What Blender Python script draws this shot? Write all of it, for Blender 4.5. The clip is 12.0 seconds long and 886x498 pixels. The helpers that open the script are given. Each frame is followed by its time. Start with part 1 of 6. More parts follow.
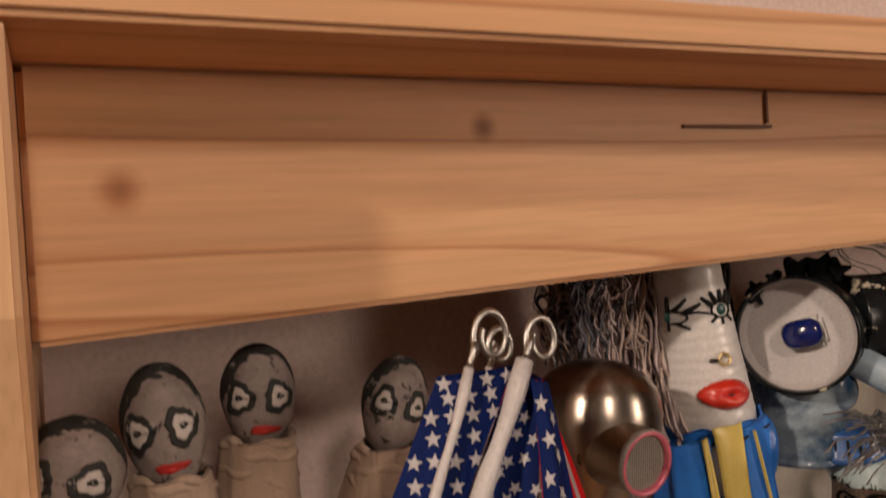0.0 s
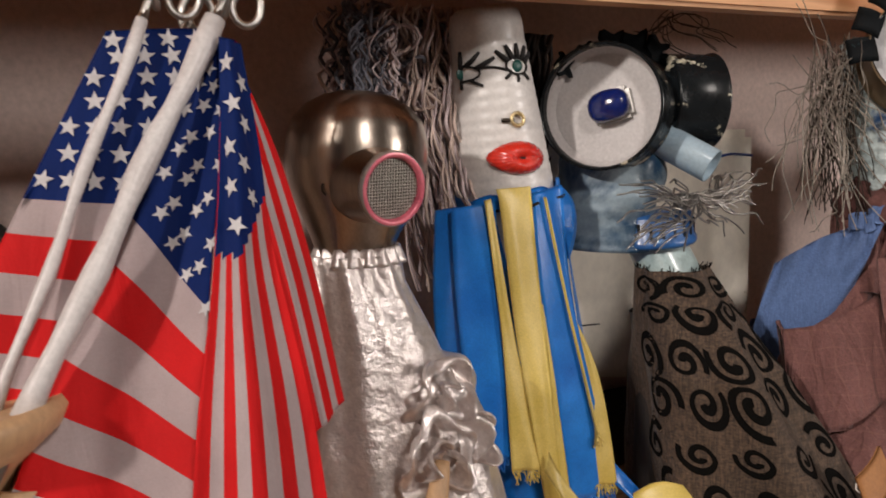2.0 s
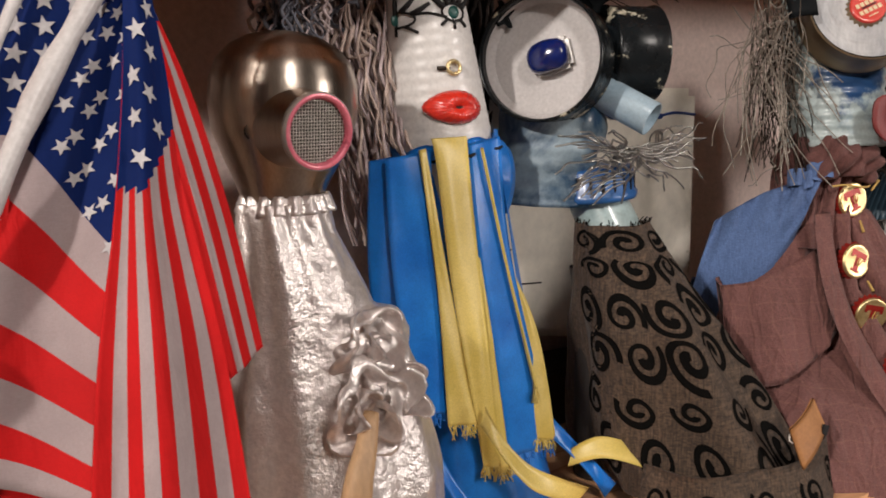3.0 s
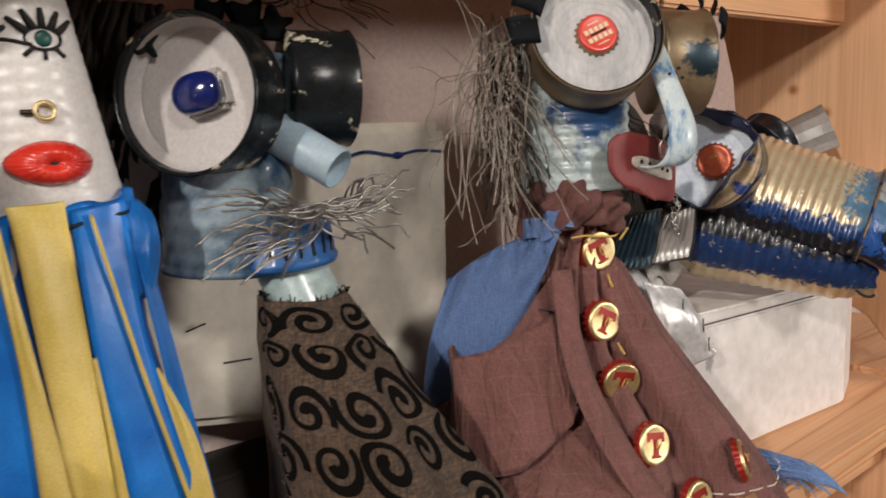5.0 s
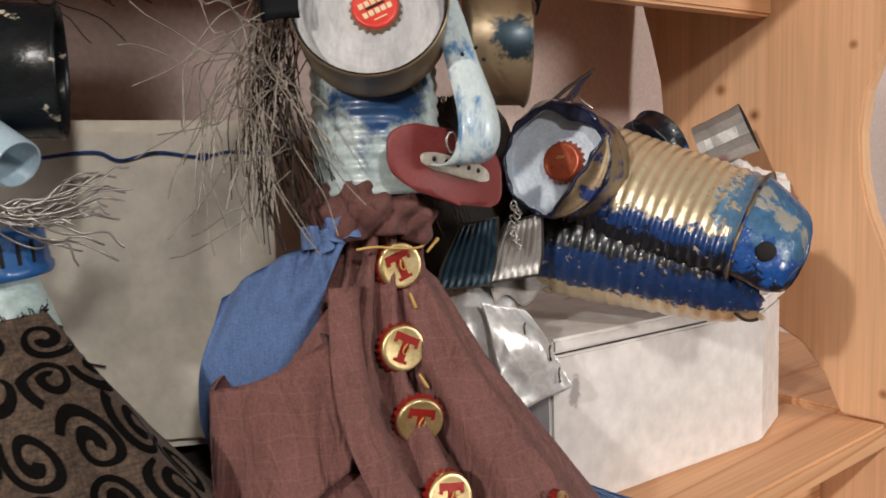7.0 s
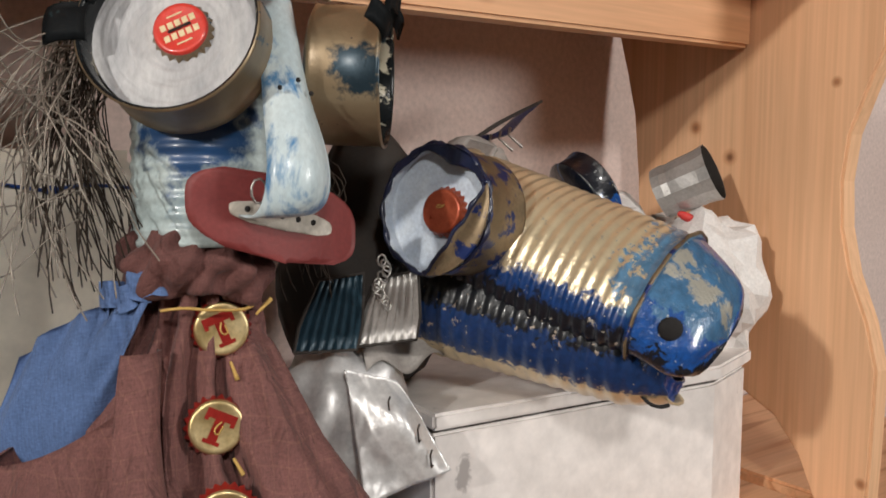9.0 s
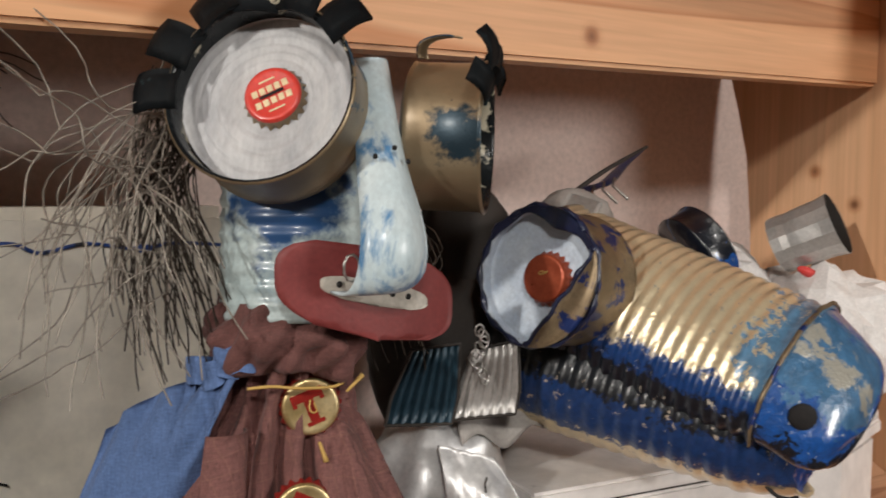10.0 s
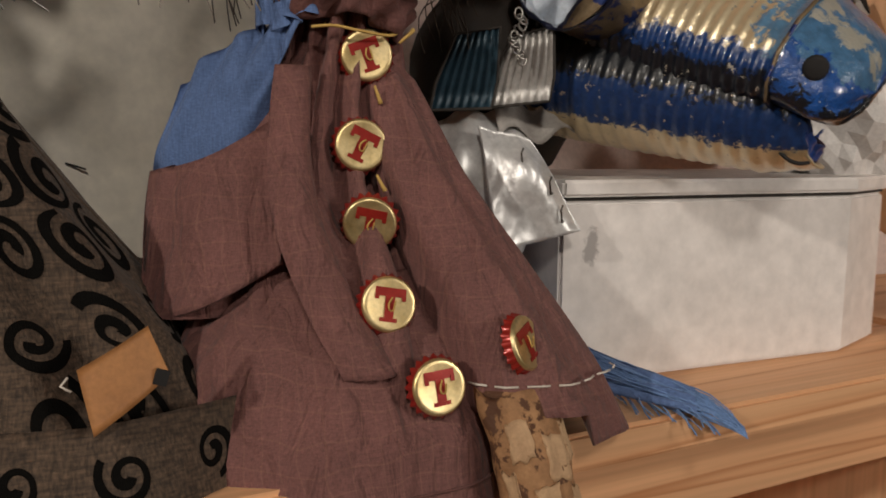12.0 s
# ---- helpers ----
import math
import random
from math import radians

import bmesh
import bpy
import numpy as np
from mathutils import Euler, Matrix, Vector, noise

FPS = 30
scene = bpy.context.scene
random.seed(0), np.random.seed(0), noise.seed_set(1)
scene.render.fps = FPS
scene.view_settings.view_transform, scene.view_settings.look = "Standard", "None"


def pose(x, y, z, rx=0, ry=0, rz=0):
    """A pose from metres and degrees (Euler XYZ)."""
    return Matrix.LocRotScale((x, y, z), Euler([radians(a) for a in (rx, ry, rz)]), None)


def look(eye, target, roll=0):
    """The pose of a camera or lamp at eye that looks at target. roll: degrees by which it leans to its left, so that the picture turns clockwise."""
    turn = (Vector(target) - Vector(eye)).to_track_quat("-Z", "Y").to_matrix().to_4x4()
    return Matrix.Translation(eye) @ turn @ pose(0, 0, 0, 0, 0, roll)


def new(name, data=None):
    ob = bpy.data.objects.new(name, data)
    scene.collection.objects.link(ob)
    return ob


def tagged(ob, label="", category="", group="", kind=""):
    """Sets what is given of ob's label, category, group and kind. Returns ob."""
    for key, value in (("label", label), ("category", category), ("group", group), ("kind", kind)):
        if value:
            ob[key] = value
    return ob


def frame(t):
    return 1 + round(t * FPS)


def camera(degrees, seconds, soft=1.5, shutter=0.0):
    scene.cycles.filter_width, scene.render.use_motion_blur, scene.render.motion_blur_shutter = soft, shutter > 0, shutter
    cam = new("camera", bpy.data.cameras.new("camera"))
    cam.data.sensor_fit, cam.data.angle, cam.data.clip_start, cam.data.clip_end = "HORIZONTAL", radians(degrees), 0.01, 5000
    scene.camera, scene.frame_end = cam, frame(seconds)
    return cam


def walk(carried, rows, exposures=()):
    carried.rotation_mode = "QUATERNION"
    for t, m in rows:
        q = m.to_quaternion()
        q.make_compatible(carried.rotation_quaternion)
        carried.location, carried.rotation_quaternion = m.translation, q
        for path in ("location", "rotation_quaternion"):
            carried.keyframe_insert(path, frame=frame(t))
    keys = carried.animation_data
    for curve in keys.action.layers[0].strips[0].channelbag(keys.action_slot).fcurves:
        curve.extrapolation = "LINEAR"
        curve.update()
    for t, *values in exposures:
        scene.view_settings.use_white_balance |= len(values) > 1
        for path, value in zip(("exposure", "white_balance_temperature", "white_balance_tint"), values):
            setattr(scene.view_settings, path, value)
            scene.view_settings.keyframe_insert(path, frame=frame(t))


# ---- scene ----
cam = camera(55.6, 12.0, soft=1.7, shutter=0.3)
METRES, EYE, TILT, LEAN, TURN = 1.0, 1.4, -0.9, 3.4, -25.0
ROWS = [
    (0.0, 0.0, 0.0, 0.0, -0.0, 0.0, 0.0),
    (0.5, 0.0113, 0.0175, -0.0523, -0.17, -2.79, -0.9),
    (1.0, 0.0385, 0.027, -0.0807, -1.71, -4.37, -1.71),
    (1.5, 0.0702, 0.0331, -0.1, -3.79, -5.19, -1.83),
    (2.0, 0.1024, 0.0491, -0.1105, -5.36, -5.81, -1.95),
    (2.5, 0.1119, 0.0531, -0.1265, -6.64, -6.85, -2.08),
    (4.5, 0.211, 0.12, -0.1141, -14.87, -7.11, -2.01),
    (5.0, 0.2679, 0.1504, -0.0983, -17.14, -6.12, -1.36),
    (5.5, 0.3059, 0.158, -0.1005, -17.87, -5.47, -1.09),
    (6.0, 0.3598, 0.1654, -0.1119, -17.6, -5.14, -1.18),
    (6.5, 0.4062, 0.1778, -0.1132, -16.28, -4.87, -1.19),
    (8.5, 0.576, 0.2289, -0.0913, -10.89, -4.29, -2.48),
    (9.0, 0.5921, 0.2431, -0.0841, -10.49, -3.72, -3.28),
    (9.5, 0.588, 0.267, -0.0575, -9.87, -2.62, -3.29),
    (10.0, 0.5883, 0.2789, -0.0592, -4.53, -2.68, -3.49),
    (10.5, 0.6128, 0.2624, -0.0879, 1.37, -3.63, -3.28),
    (11.0, 0.6319, 0.2388, -0.1075, 3.29, -4.56, -3.0),
]
walk(cam, [(t, pose(0, 0, EYE, TILT, LEAN, TURN) @ pose(METRES * x, METRES * y, METRES * z, 90 + pitch, roll, yaw)) for t, x, y, z, yaw, pitch, roll in ROWS]
     + [(11.5, look((0.654, -0.045, 1.166), (1.407, 1.794, 0.945), -0.1)), (12.0, look((0.605, -0.040, 1.147), (1.547, 1.704, 0.887), 0.7))],
     exposures=[(0.0, -0.58, 8100, 22), (0.5, -0.28, 7100, 20), (1.0, -0.20, 6700, 14), (2.5, -0.06, 6600, 13), (4.5, 0.12, 6550, 10), (5.5, -0.02, 6600, 11), (6.5, 0.13, 6500, 10), (8.5, 0.11, 6350, 8), (10.0, 0.0, 6380, 8), (11.0, -0.16, 6700, 9), (12.0, -0.52, 6850, 9)])

# ---- light: a small wall lamp to the left and above; behind the camera the ceiling lamp and an added fill light ----
world = bpy.data.worlds.new("world")
scene.world = world
world.use_nodes = True
world.node_tree.nodes["Background"].inputs[0].default_value = (1.0, 0.86, 0.74, 1)
world.node_tree.nodes["Background"].inputs[1].default_value = 0.0015


def lamp(name, kind, at, target, watts, colour, size):
    data = bpy.data.lights.new(name, kind)
    data.energy, data.color = watts, colour
    if kind == "AREA":
        data.shape, data.size = "DISK", size
    else:
        data.shadow_soft_size = size
    ob = new(name, data)
    ob.matrix_world = look(at, target)
    return tagged(ob, "warm light of the room", "light", kind="structure")


lamp("wall_lamp_light", "POINT", (-2.20, -0.77, 2.40), (0.6, 0.45, 1.2), 215, (1.0, 0.94, 0.87), 0.06)
lamp("ceiling_lamp_light", "AREA", (-0.10, -1.80, 2.45), (0.8, 0.4, 1.2), 26, (1.0, 0.94, 0.88), 0.28)
# added fill with no known source; brightens the right end and its wall
lamp("right_fill_light", "AREA", (2.25, -1.85, 1.60), (1.0, 0.5, 1.2), 30, (1.0, 0.94, 0.88), 0.6)


# ---- materials ----
def tree(name):
    m = bpy.data.materials.new(name)
    m.use_nodes = True
    n = m.node_tree.nodes
    return m, n, m.node_tree.links, n["Principled BSDF"]


def noise_node(n, l, scale, detail=4.0, rough=0.55, stretch=(1, 1, 1), coords="Object", distort=0.0):
    co = n.new("ShaderNodeTexCoord")
    mp = n.new("ShaderNodeMapping")
    mp.inputs["Scale"].default_value = stretch
    tx = n.new("ShaderNodeTexNoise")
    tx.inputs["Scale"].default_value, tx.inputs["Detail"].default_value = scale, detail
    tx.inputs["Roughness"].default_value, tx.inputs["Distortion"].default_value = rough, distort
    l.new(co.outputs[coords], mp.inputs[0])
    l.new(mp.outputs[0], tx.inputs["Vector"])
    return tx.outputs["Fac"]


def ramp(n, l, fac, stops, hard=False):
    r = n.new("ShaderNodeValToRGB")
    r.color_ramp.interpolation = "CONSTANT" if hard else "LINEAR"
    while len(r.color_ramp.elements) < len(stops):
        r.color_ramp.elements.new(0.5)
    for e, (p, c) in zip(r.color_ramp.elements, stops):
        e.position, e.color = p, (*c, 1) if len(c) == 3 else c
    l.new(fac, r.inputs[0])
    return r.outputs[0]


def mixed(n, l, fac, a, b, kind="MIX"):
    m = n.new("ShaderNodeMix")
    m.data_type, m.blend_type = "RGBA", kind
    for socket, value in ((m.inputs[0], fac), (m.inputs[6], a), (m.inputs[7], b)):
        if hasattr(value, "links"):
            l.new(value, socket)
        elif isinstance(value, (int, float)):
            socket.default_value = value
        else:
            socket.default_value = (*value, 1)
    return m.outputs[2]


def bump(n, l, b, height, strength, distance=0.001):
    u = n.new("ShaderNodeBump")
    u.inputs["Strength"].default_value, u.inputs["Distance"].default_value = strength, distance
    l.new(height, u.inputs["Height"])
    old = b.inputs["Normal"].links
    if old:
        l.new(old[0].from_socket, u.inputs["Normal"])
    l.new(u.outputs[0], b.inputs["Normal"])


def surface(name, dark, light, scale=40, rough=0.6, metal=0.0, relief=0.3, grain=400, stretch=(1, 1, 1), spots=None, spot_scale=60, spot_at=0.62,
            sheen=0.0, coat=0.0, coords="Object", spread=0.5, shine=0.5, spot_soft=0.03):
    """A surface of two tones in clouds, with fine grain, relief and, if asked, spots of another colour with hard edges."""
    m, n, l, b = tree(name)
    big = noise_node(n, l, scale, 5, 0.6, stretch, coords)
    fine = noise_node(n, l, grain, 3, 0.6, stretch, coords)
    col = ramp(n, l, big, [(0.5 - spread / 2, dark), (0.5 + spread / 2, light)])
    grey = ramp(n, l, fine, [(0.2, (0.82, 0.82, 0.82)), (0.8, (1.12, 1.12, 1.12))])
    col = mixed(n, l, 1.0, col, grey, "MULTIPLY")
    if spots:
        s = noise_node(n, l, spot_scale, 6, 0.65, stretch, coords, 0.3)
        f = ramp(n, l, s, [(spot_at, (0, 0, 0)), (spot_at + spot_soft, (1, 1, 1))])
        col = mixed(n, l, f, col, spots)
    l.new(col, b.inputs["Base Color"])
    r = ramp(n, l, big, [(0.2, (rough * 0.8,) * 3), (0.8, (min(1, rough * 1.2),) * 3)])
    l.new(r, b.inputs["Roughness"])
    b.inputs["Metallic"].default_value = metal
    b.inputs["Specular IOR Level"].default_value = shine
    b.inputs["Sheen Weight"].default_value = sheen
    b.inputs["Coat Weight"].default_value = coat
    b.inputs["Coat Roughness"].default_value = 0.15
    if relief:
        bump(n, l, b, big, relief, 0.002)
        bump(n, l, b, fine, relief * 0.6, 0.0006)
    return m


def pine(name, along, tone=1.0, knots=(), warm=1.0, rings=1.0):
    """Varnished pine: growth rings stretched along one axis, fine pores, and brown knots at given places."""
    m, n, l, b = tree(name)
    st = [13.0, 13.0, 13.0]
    st["xyz".index(along)] = 0.55
    warp = noise_node(n, l, 1.6, 3, 0.5, [s * 0.6 for s in st])
    co = n.new("ShaderNodeTexCoord")
    mp = n.new("ShaderNodeMapping")
    mp.inputs["Scale"].default_value = st
    l.new(co.outputs["Object"], mp.inputs[0])
    wv = n.new("ShaderNodeTexNoise")
    wv.inputs["Scale"].default_value, wv.inputs["Detail"].default_value, wv.inputs["Distortion"].default_value = 1.1, 1.5, 0.4
    l.new(mp.outputs[0], wv.inputs["Vector"])
    ring = n.new("ShaderNodeMath")
    ring.operation = "MULTIPLY"
    ring.inputs[1].default_value = 5.5
    l.new(wv.outputs["Fac"], ring.inputs[0])
    saw = n.new("ShaderNodeMath")
    saw.operation = "FRACT"
    l.new(ring.outputs[0], saw.inputs[0])
    base = ramp(n, l, saw.outputs[0], [(0.0, (0.74 * tone, 0.445 * tone, 0.258 * tone)), (0.50, (0.715 * tone, 0.44 * tone, 0.262 * tone)),
                                       (0.82, ((0.715 - 0.035 * rings) * tone, (0.44 - 0.045 * rings) * tone, (0.262 - 0.037 * rings) * tone)), (0.94, ((0.715 - 0.155 * rings) * tone, (0.44 - 0.155 * rings) * tone, (0.262 - 0.117 * rings) * tone)), (1.0, (0.72 * tone, 0.445 * tone, 0.267 * tone))])
    base = mixed(n, l, 1.0, base, (1.0, warm, warm * warm), "MULTIPLY")
    st2 = [260.0, 260.0, 260.0]
    st2["xyz".index(along)] = 6
    pores = noise_node(n, l, 1.0, 2, 0.5, st2)
    base = mixed(n, l, 1.0, base, ramp(n, l, pores, [(0.3, (0.9, 0.88, 0.86)), (0.7, (1.05, 1.05, 1.05))]), "MULTIPLY")
    base = mixed(n, l, 1.0, base, ramp(n, l, warp, [(0.3, (0.92, 0.89, 0.85)), (0.7, (1.06, 1.07, 1.08))]), "MULTIPLY")
    for place, radius in knots:
        d = n.new("ShaderNodeVectorMath")
        d.operation = "DISTANCE"
        d.inputs[1].default_value = place
        l.new(co.outputs["Object"], d.inputs[0])
        wob = n.new("ShaderNodeMath")
        wob.operation = "MULTIPLY_ADD"
        wob.inputs[1].default_value = radius * 0.9
        l.new(warp, wob.inputs[0])
        l.new(d.outputs["Value"], wob.inputs[2])
        f = ramp(n, l, wob.outputs[0], [(radius * 0.75, (0.30, 0.22, 0.18)), (min(1, radius * 1.05), (0.66, 0.50, 0.40)), (min(1, radius * 1.6), (1, 1, 1))])
        base = mixed(n, l, 1.0, base, f, "MULTIPLY")
    l.new(base, b.inputs["Base Color"])
    b.inputs["Roughness"].default_value = 0.52
    b.inputs["Specular IOR Level"].default_value = 0.35
    bump(n, l, b, pores, 0.12, 0.0005)
    return m


def plain_metal(name, colour, rough, stretch=(1, 1, 1), grain=300, relief=0.1):
    return surface(name, [c * 0.85 for c in colour], colour, 30, rough, 1.0, relief, grain, stretch)


# ---- building ----
class Mesh:
    """Collects vertices and faces with a material and a place in the weave (u, v) for each."""

    def __init__(self):
        self.v, self.f, self.m, self.uv, self.mats, self.flat = [], [], [], [], [], []

    def slot(self, mat):
        if mat not in self.mats:
            self.mats.append(mat)
        return self.mats.index(mat)

    def add(self, verts, faces, mat, uvs=None, flat=False):
        o = len(self.v)
        self.v += [Vector(p) for p in verts]
        for i, f in enumerate(faces):
            self.f.append([o + k for k in f])
            self.m.append(self.slot(mat[i] if isinstance(mat, list) else mat))
            self.uv.append([uvs[k] for k in f] if uvs else [(0, 0)] * len(f))
            self.flat.append(flat)
        return self

    def lathe(self, profile, at, mat, seg=28, shape=None, span=360.0, flat=False):
        """Turns (radius, height) pairs round the z axis of the pose at; shape(angle, r, h) may bend the ring."""
        vs, fs, uv = [], [], []
        closed = span >= 360
        cols = seg if closed else seg + 1
        for j, (r, h) in enumerate(profile):
            for i in range(cols):
                a = radians(span) * i / seg
                p = shape(a, r, h) if shape else (r * math.cos(a), r * math.sin(a), h)
                vs.append(at @ Vector(p))
                uv.append((i / seg, j / max(1, len(profile) - 1)))
        for j in range(len(profile) - 1):
            for i in range(seg):
                k = (i + 1) % cols
                fs.append((j * cols + i, j * cols + k, (j + 1) * cols + k, (j + 1) * cols + i))
        return self.add(vs, fs, mat, uv, flat)

    def tube(self, points, radius, mat, seg=8, ends=True):
        pts = [Vector(p) for p in points]
        rad = radius if isinstance(radius, (list, tuple)) else [radius] * len(pts)
        vs, fs = [], []
        side = None
        for i, p in enumerate(pts):
            d = (pts[min(i + 1, len(pts) - 1)] - pts[max(i - 1, 0)]).normalized()
            if side is None:
                side = d.orthogonal().normalized()
            side = (side - d * side.dot(d)).normalized()
            up = d.cross(side)
            for k in range(seg):
                a = math.tau * k / seg
                vs.append(p + (side * math.cos(a) + up * math.sin(a)) * rad[i])
        for i in range(len(pts) - 1):
            for k in range(seg):
                q = (k + 1) % seg
                fs.append((i * seg + k, i * seg + q, (i + 1) * seg + q, (i + 1) * seg + k))
        if ends:
            fs += [tuple(range(seg))[::-1], tuple((len(pts) - 1) * seg + k for k in range(seg))]
        return self.add(vs, fs, mat)

    def sheet(self, func, nu, nv, mat, thick=0.0008, pick=None, us=None, vsx=None):
        """Cloth or tin from func(u, v); pick(u, v) may choose another material per face. It has two sides and closed rims."""
        us = us or [i / nu for i in range(nu + 1)]
        vx = vsx or [j / nv for j in range(nv + 1)]
        nu, nv = len(us) - 1, len(vx) - 1
        g = [[Vector(func(u, v)) for u in us] for v in vx]
        top, low, uv = [], [], []
        for j in range(nv + 1):
            for i in range(nu + 1):
                du = g[j][min(i + 1, nu)] - g[j][max(i - 1, 0)]
                dv = g[min(j + 1, nv)][i] - g[max(j - 1, 0)][i]
                nn = du.cross(dv)
                nn = nn.normalized() if nn.length > 1e-12 else Vector((0, -1, 0))
                top.append(g[j][i] + nn * thick / 2)
                low.append(g[j][i] - nn * thick / 2)
                uv.append((us[i], vx[j]))
        w, n0 = nu + 1, len(top)
        fs, ms = [], []
        for j in range(nv):
            for i in range(nu):
                a = (j * w + i, j * w + i + 1, (j + 1) * w + i + 1, (j + 1) * w + i)
                mm = pick((us[i] + us[i + 1]) / 2, (vx[j] + vx[j + 1]) / 2) if pick else mat
                fs += [a, tuple(n0 + k for k in reversed(a))]
                ms += [mm, mm]
        rim = [j * w for j in range(nv + 1)], [j * w + nu for j in range(nv + 1)], list(range(w)), [nv * w + i for i in range(w)]
        for r in rim:
            for a, c in zip(r, r[1:]):
                fs.append((a, c, n0 + c, n0 + a))
                ms.append(mat)
        return self.add(top + low, fs, ms, uv + uv)

    def box(self, size, at, mat, bevel=0.001):
        bm = bmesh.new()
        bmesh.ops.create_cube(bm, size=1.0, matrix=Matrix.Diagonal((*size, 1)))
        if bevel:
            bmesh.ops.bevel(bm, geom=bm.edges[:], offset=bevel, segments=2, affect="EDGES")
        bm.verts.ensure_lookup_table()
        vs = [at @ v.co for v in bm.verts]
        fs = [[v.index for v in f.verts] for f in bm.faces]
        bm.free()
        return self.add(vs, fs, mat, flat=True)

    def prism(self, outline, depth, at, mat, bevel=0.0):
        """An outline of (x, y) pairs pushed along z."""
        bm = bmesh.new()
        face = bm.faces.new([bm.verts.new((x, y, 0)) for x, y in outline])
        out = bmesh.ops.extrude_face_region(bm, geom=[face])
        bmesh.ops.translate(bm, vec=(0, 0, depth), verts=[g for g in out["geom"] if isinstance(g, bmesh.types.BMVert)])
        bmesh.ops.recalc_face_normals(bm, faces=bm.faces[:])
        if bevel:
            sharp = [e for e in bm.edges if len(e.link_faces) == 2 and e.calc_face_angle(0) > 1.0]
            bmesh.ops.bevel(bm, geom=sharp, offset=bevel, segments=2, affect="EDGES")
        bm.verts.index_update()
        vs = [at @ v.co for v in bm.verts]
        fs = [[v.index for v in f.verts] for f in bm.faces]
        bm.free()
        return self.add(vs, fs, mat, flat=True)

    def ball(self, at, mat, seg=24, rings=16, bend=None, flat=False):
        """A sphere of radius 1 under the pose at (with its scale); bend(p) may move its points."""
        vs, fs = [], []
        for j in range(rings + 1):
            th = math.pi * j / rings
            for i in range(seg):
                a = math.tau * i / seg
                p = Vector((math.sin(th) * math.cos(a), math.sin(th) * math.sin(a), math.cos(th)))
                vs.append(at @ (bend(p) if bend else p))
        for j in range(rings):
            for i in range(seg):
                k = (i + 1) % seg
                fs.append((j * seg + i, (j + 1) * seg + i, (j + 1) * seg + k, j * seg + k))
        return self.add(vs, fs, mat, flat=flat)

    def data(self, name):
        me = bpy.data.meshes.new(name)
        me.from_pydata(self.v, [], self.f)
        for m in self.mats:
            me.materials.append(m)
        me.polygons.foreach_set("material_index", self.m)
        me.polygons.foreach_set("use_smooth", [not x for x in self.flat])
        layer = me.uv_layers.new(name="weave")
        layer.data.foreach_set("uv", [c for f in self.uv for p in f for c in p])
        me.update()
        return me


def part(name, mesh, parent=None, label=""):
    ob = new(name, mesh.data(name))
    ob.parent = parent
    return tagged(ob, label)


def thing(name, label, category, at=(0, 0, 0), group="", kind=""):
    ob = new(name)
    ob.empty_display_size = 0.02
    return tagged(ob, label, category, group, kind)


def axes(at, z, x=(1, 0, 0)):
    """The pose at a place whose z axis points along z and whose x axis lies near x."""
    z = Vector(z).normalized()
    x = Vector(x)
    x = (x - z * x.dot(z)).normalized()
    y = z.cross(x)
    return Matrix.Translation(at) @ Matrix((x, y, z)).transposed().to_4x4()


def scaled(m, sx, sy, sz):
    return m @ Matrix.Diagonal((sx, sy, sz, 1))


def wave(p, scale, seed=0.0):
    return noise.noise(Vector(p) * scale + Vector((seed, seed * 1.7, seed * 0.6)))


def spline(points, n):
    """n + 1 points on a smooth curve through the given ones."""
    pts = [Vector(p) for p in points]
    out = []
    for k in range(n + 1):
        s = k / n * (len(pts) - 1)
        i = min(int(s), len(pts) - 2)
        t = s - i
        a, b, c, d = pts[max(i - 1, 0)], pts[i], pts[i + 1], pts[min(i + 2, len(pts) - 1)]
        out.append(0.5 * ((2 * b) + (c - a) * t + (2 * a - 5 * b + 4 * c - d) * t * t + (3 * b - a - 3 * c + d) * t ** 3))
    return out


def along(points, u):
    s = max(0.0, min(1.0, u)) * (len(points) - 1)
    i = min(int(s), len(points) - 2)
    return Vector(points[i]).lerp(Vector(points[i + 1]), s - i)


def edge_sheet(left, right, bulge, seed, fold=0.0, count=3.0):
    """Cloth between two side curves; bulge towards the viewer, soft folds that run down."""
    l2, r2 = spline(left, 40), spline(right, 40)

    def f(u, v):
        p = along(l2, v).lerp(along(r2, v), u)
        return p + Vector((-0.35, -0.93, 0)) * (bulge * math.sin(math.pi * max(0, min(1, u))) + fold * math.sin(math.tau * count * u + seed) * min(1, 0.2 + v) + 0.002 * wave((u * 2, v * 3, seed), 1.0))
    return f


# ---- the room and the shelf unit ----
PINE_X = pine("pine_lengthwise", "x", 1.06, [((1.008, 0.446, 1.405), 0.008), ((0.03, 0.418, 1.43), 0.011), ((0.225, 0.418, 1.46), 0.009)], 0.93, 1.2)
PINE_Z = pine("pine_upright", "z", 1.09, [((1.333, 0.477, 1.292), 0.006), ((1.333, 0.518, 1.322), 0.008), ((1.333, 0.372, 1.355), 0.004), ((1.333, 0.335, 1.01), 0.004)], rings=0.3)
WALL = surface("plaster_wall", (0.68, 0.54, 0.49), (0.75, 0.61, 0.56), 6, 0.85, relief=0.1, grain=180)
ROOM = surface("room_paint", (0.075, 0.062, 0.052), (0.09, 0.078, 0.068), 2, 0.9, relief=0.05, grain=80)
FLOORING = surface("dark_floor", (0.08, 0.05, 0.03), (0.13, 0.085, 0.055), 3, 0.6, relief=0.1, grain=60)


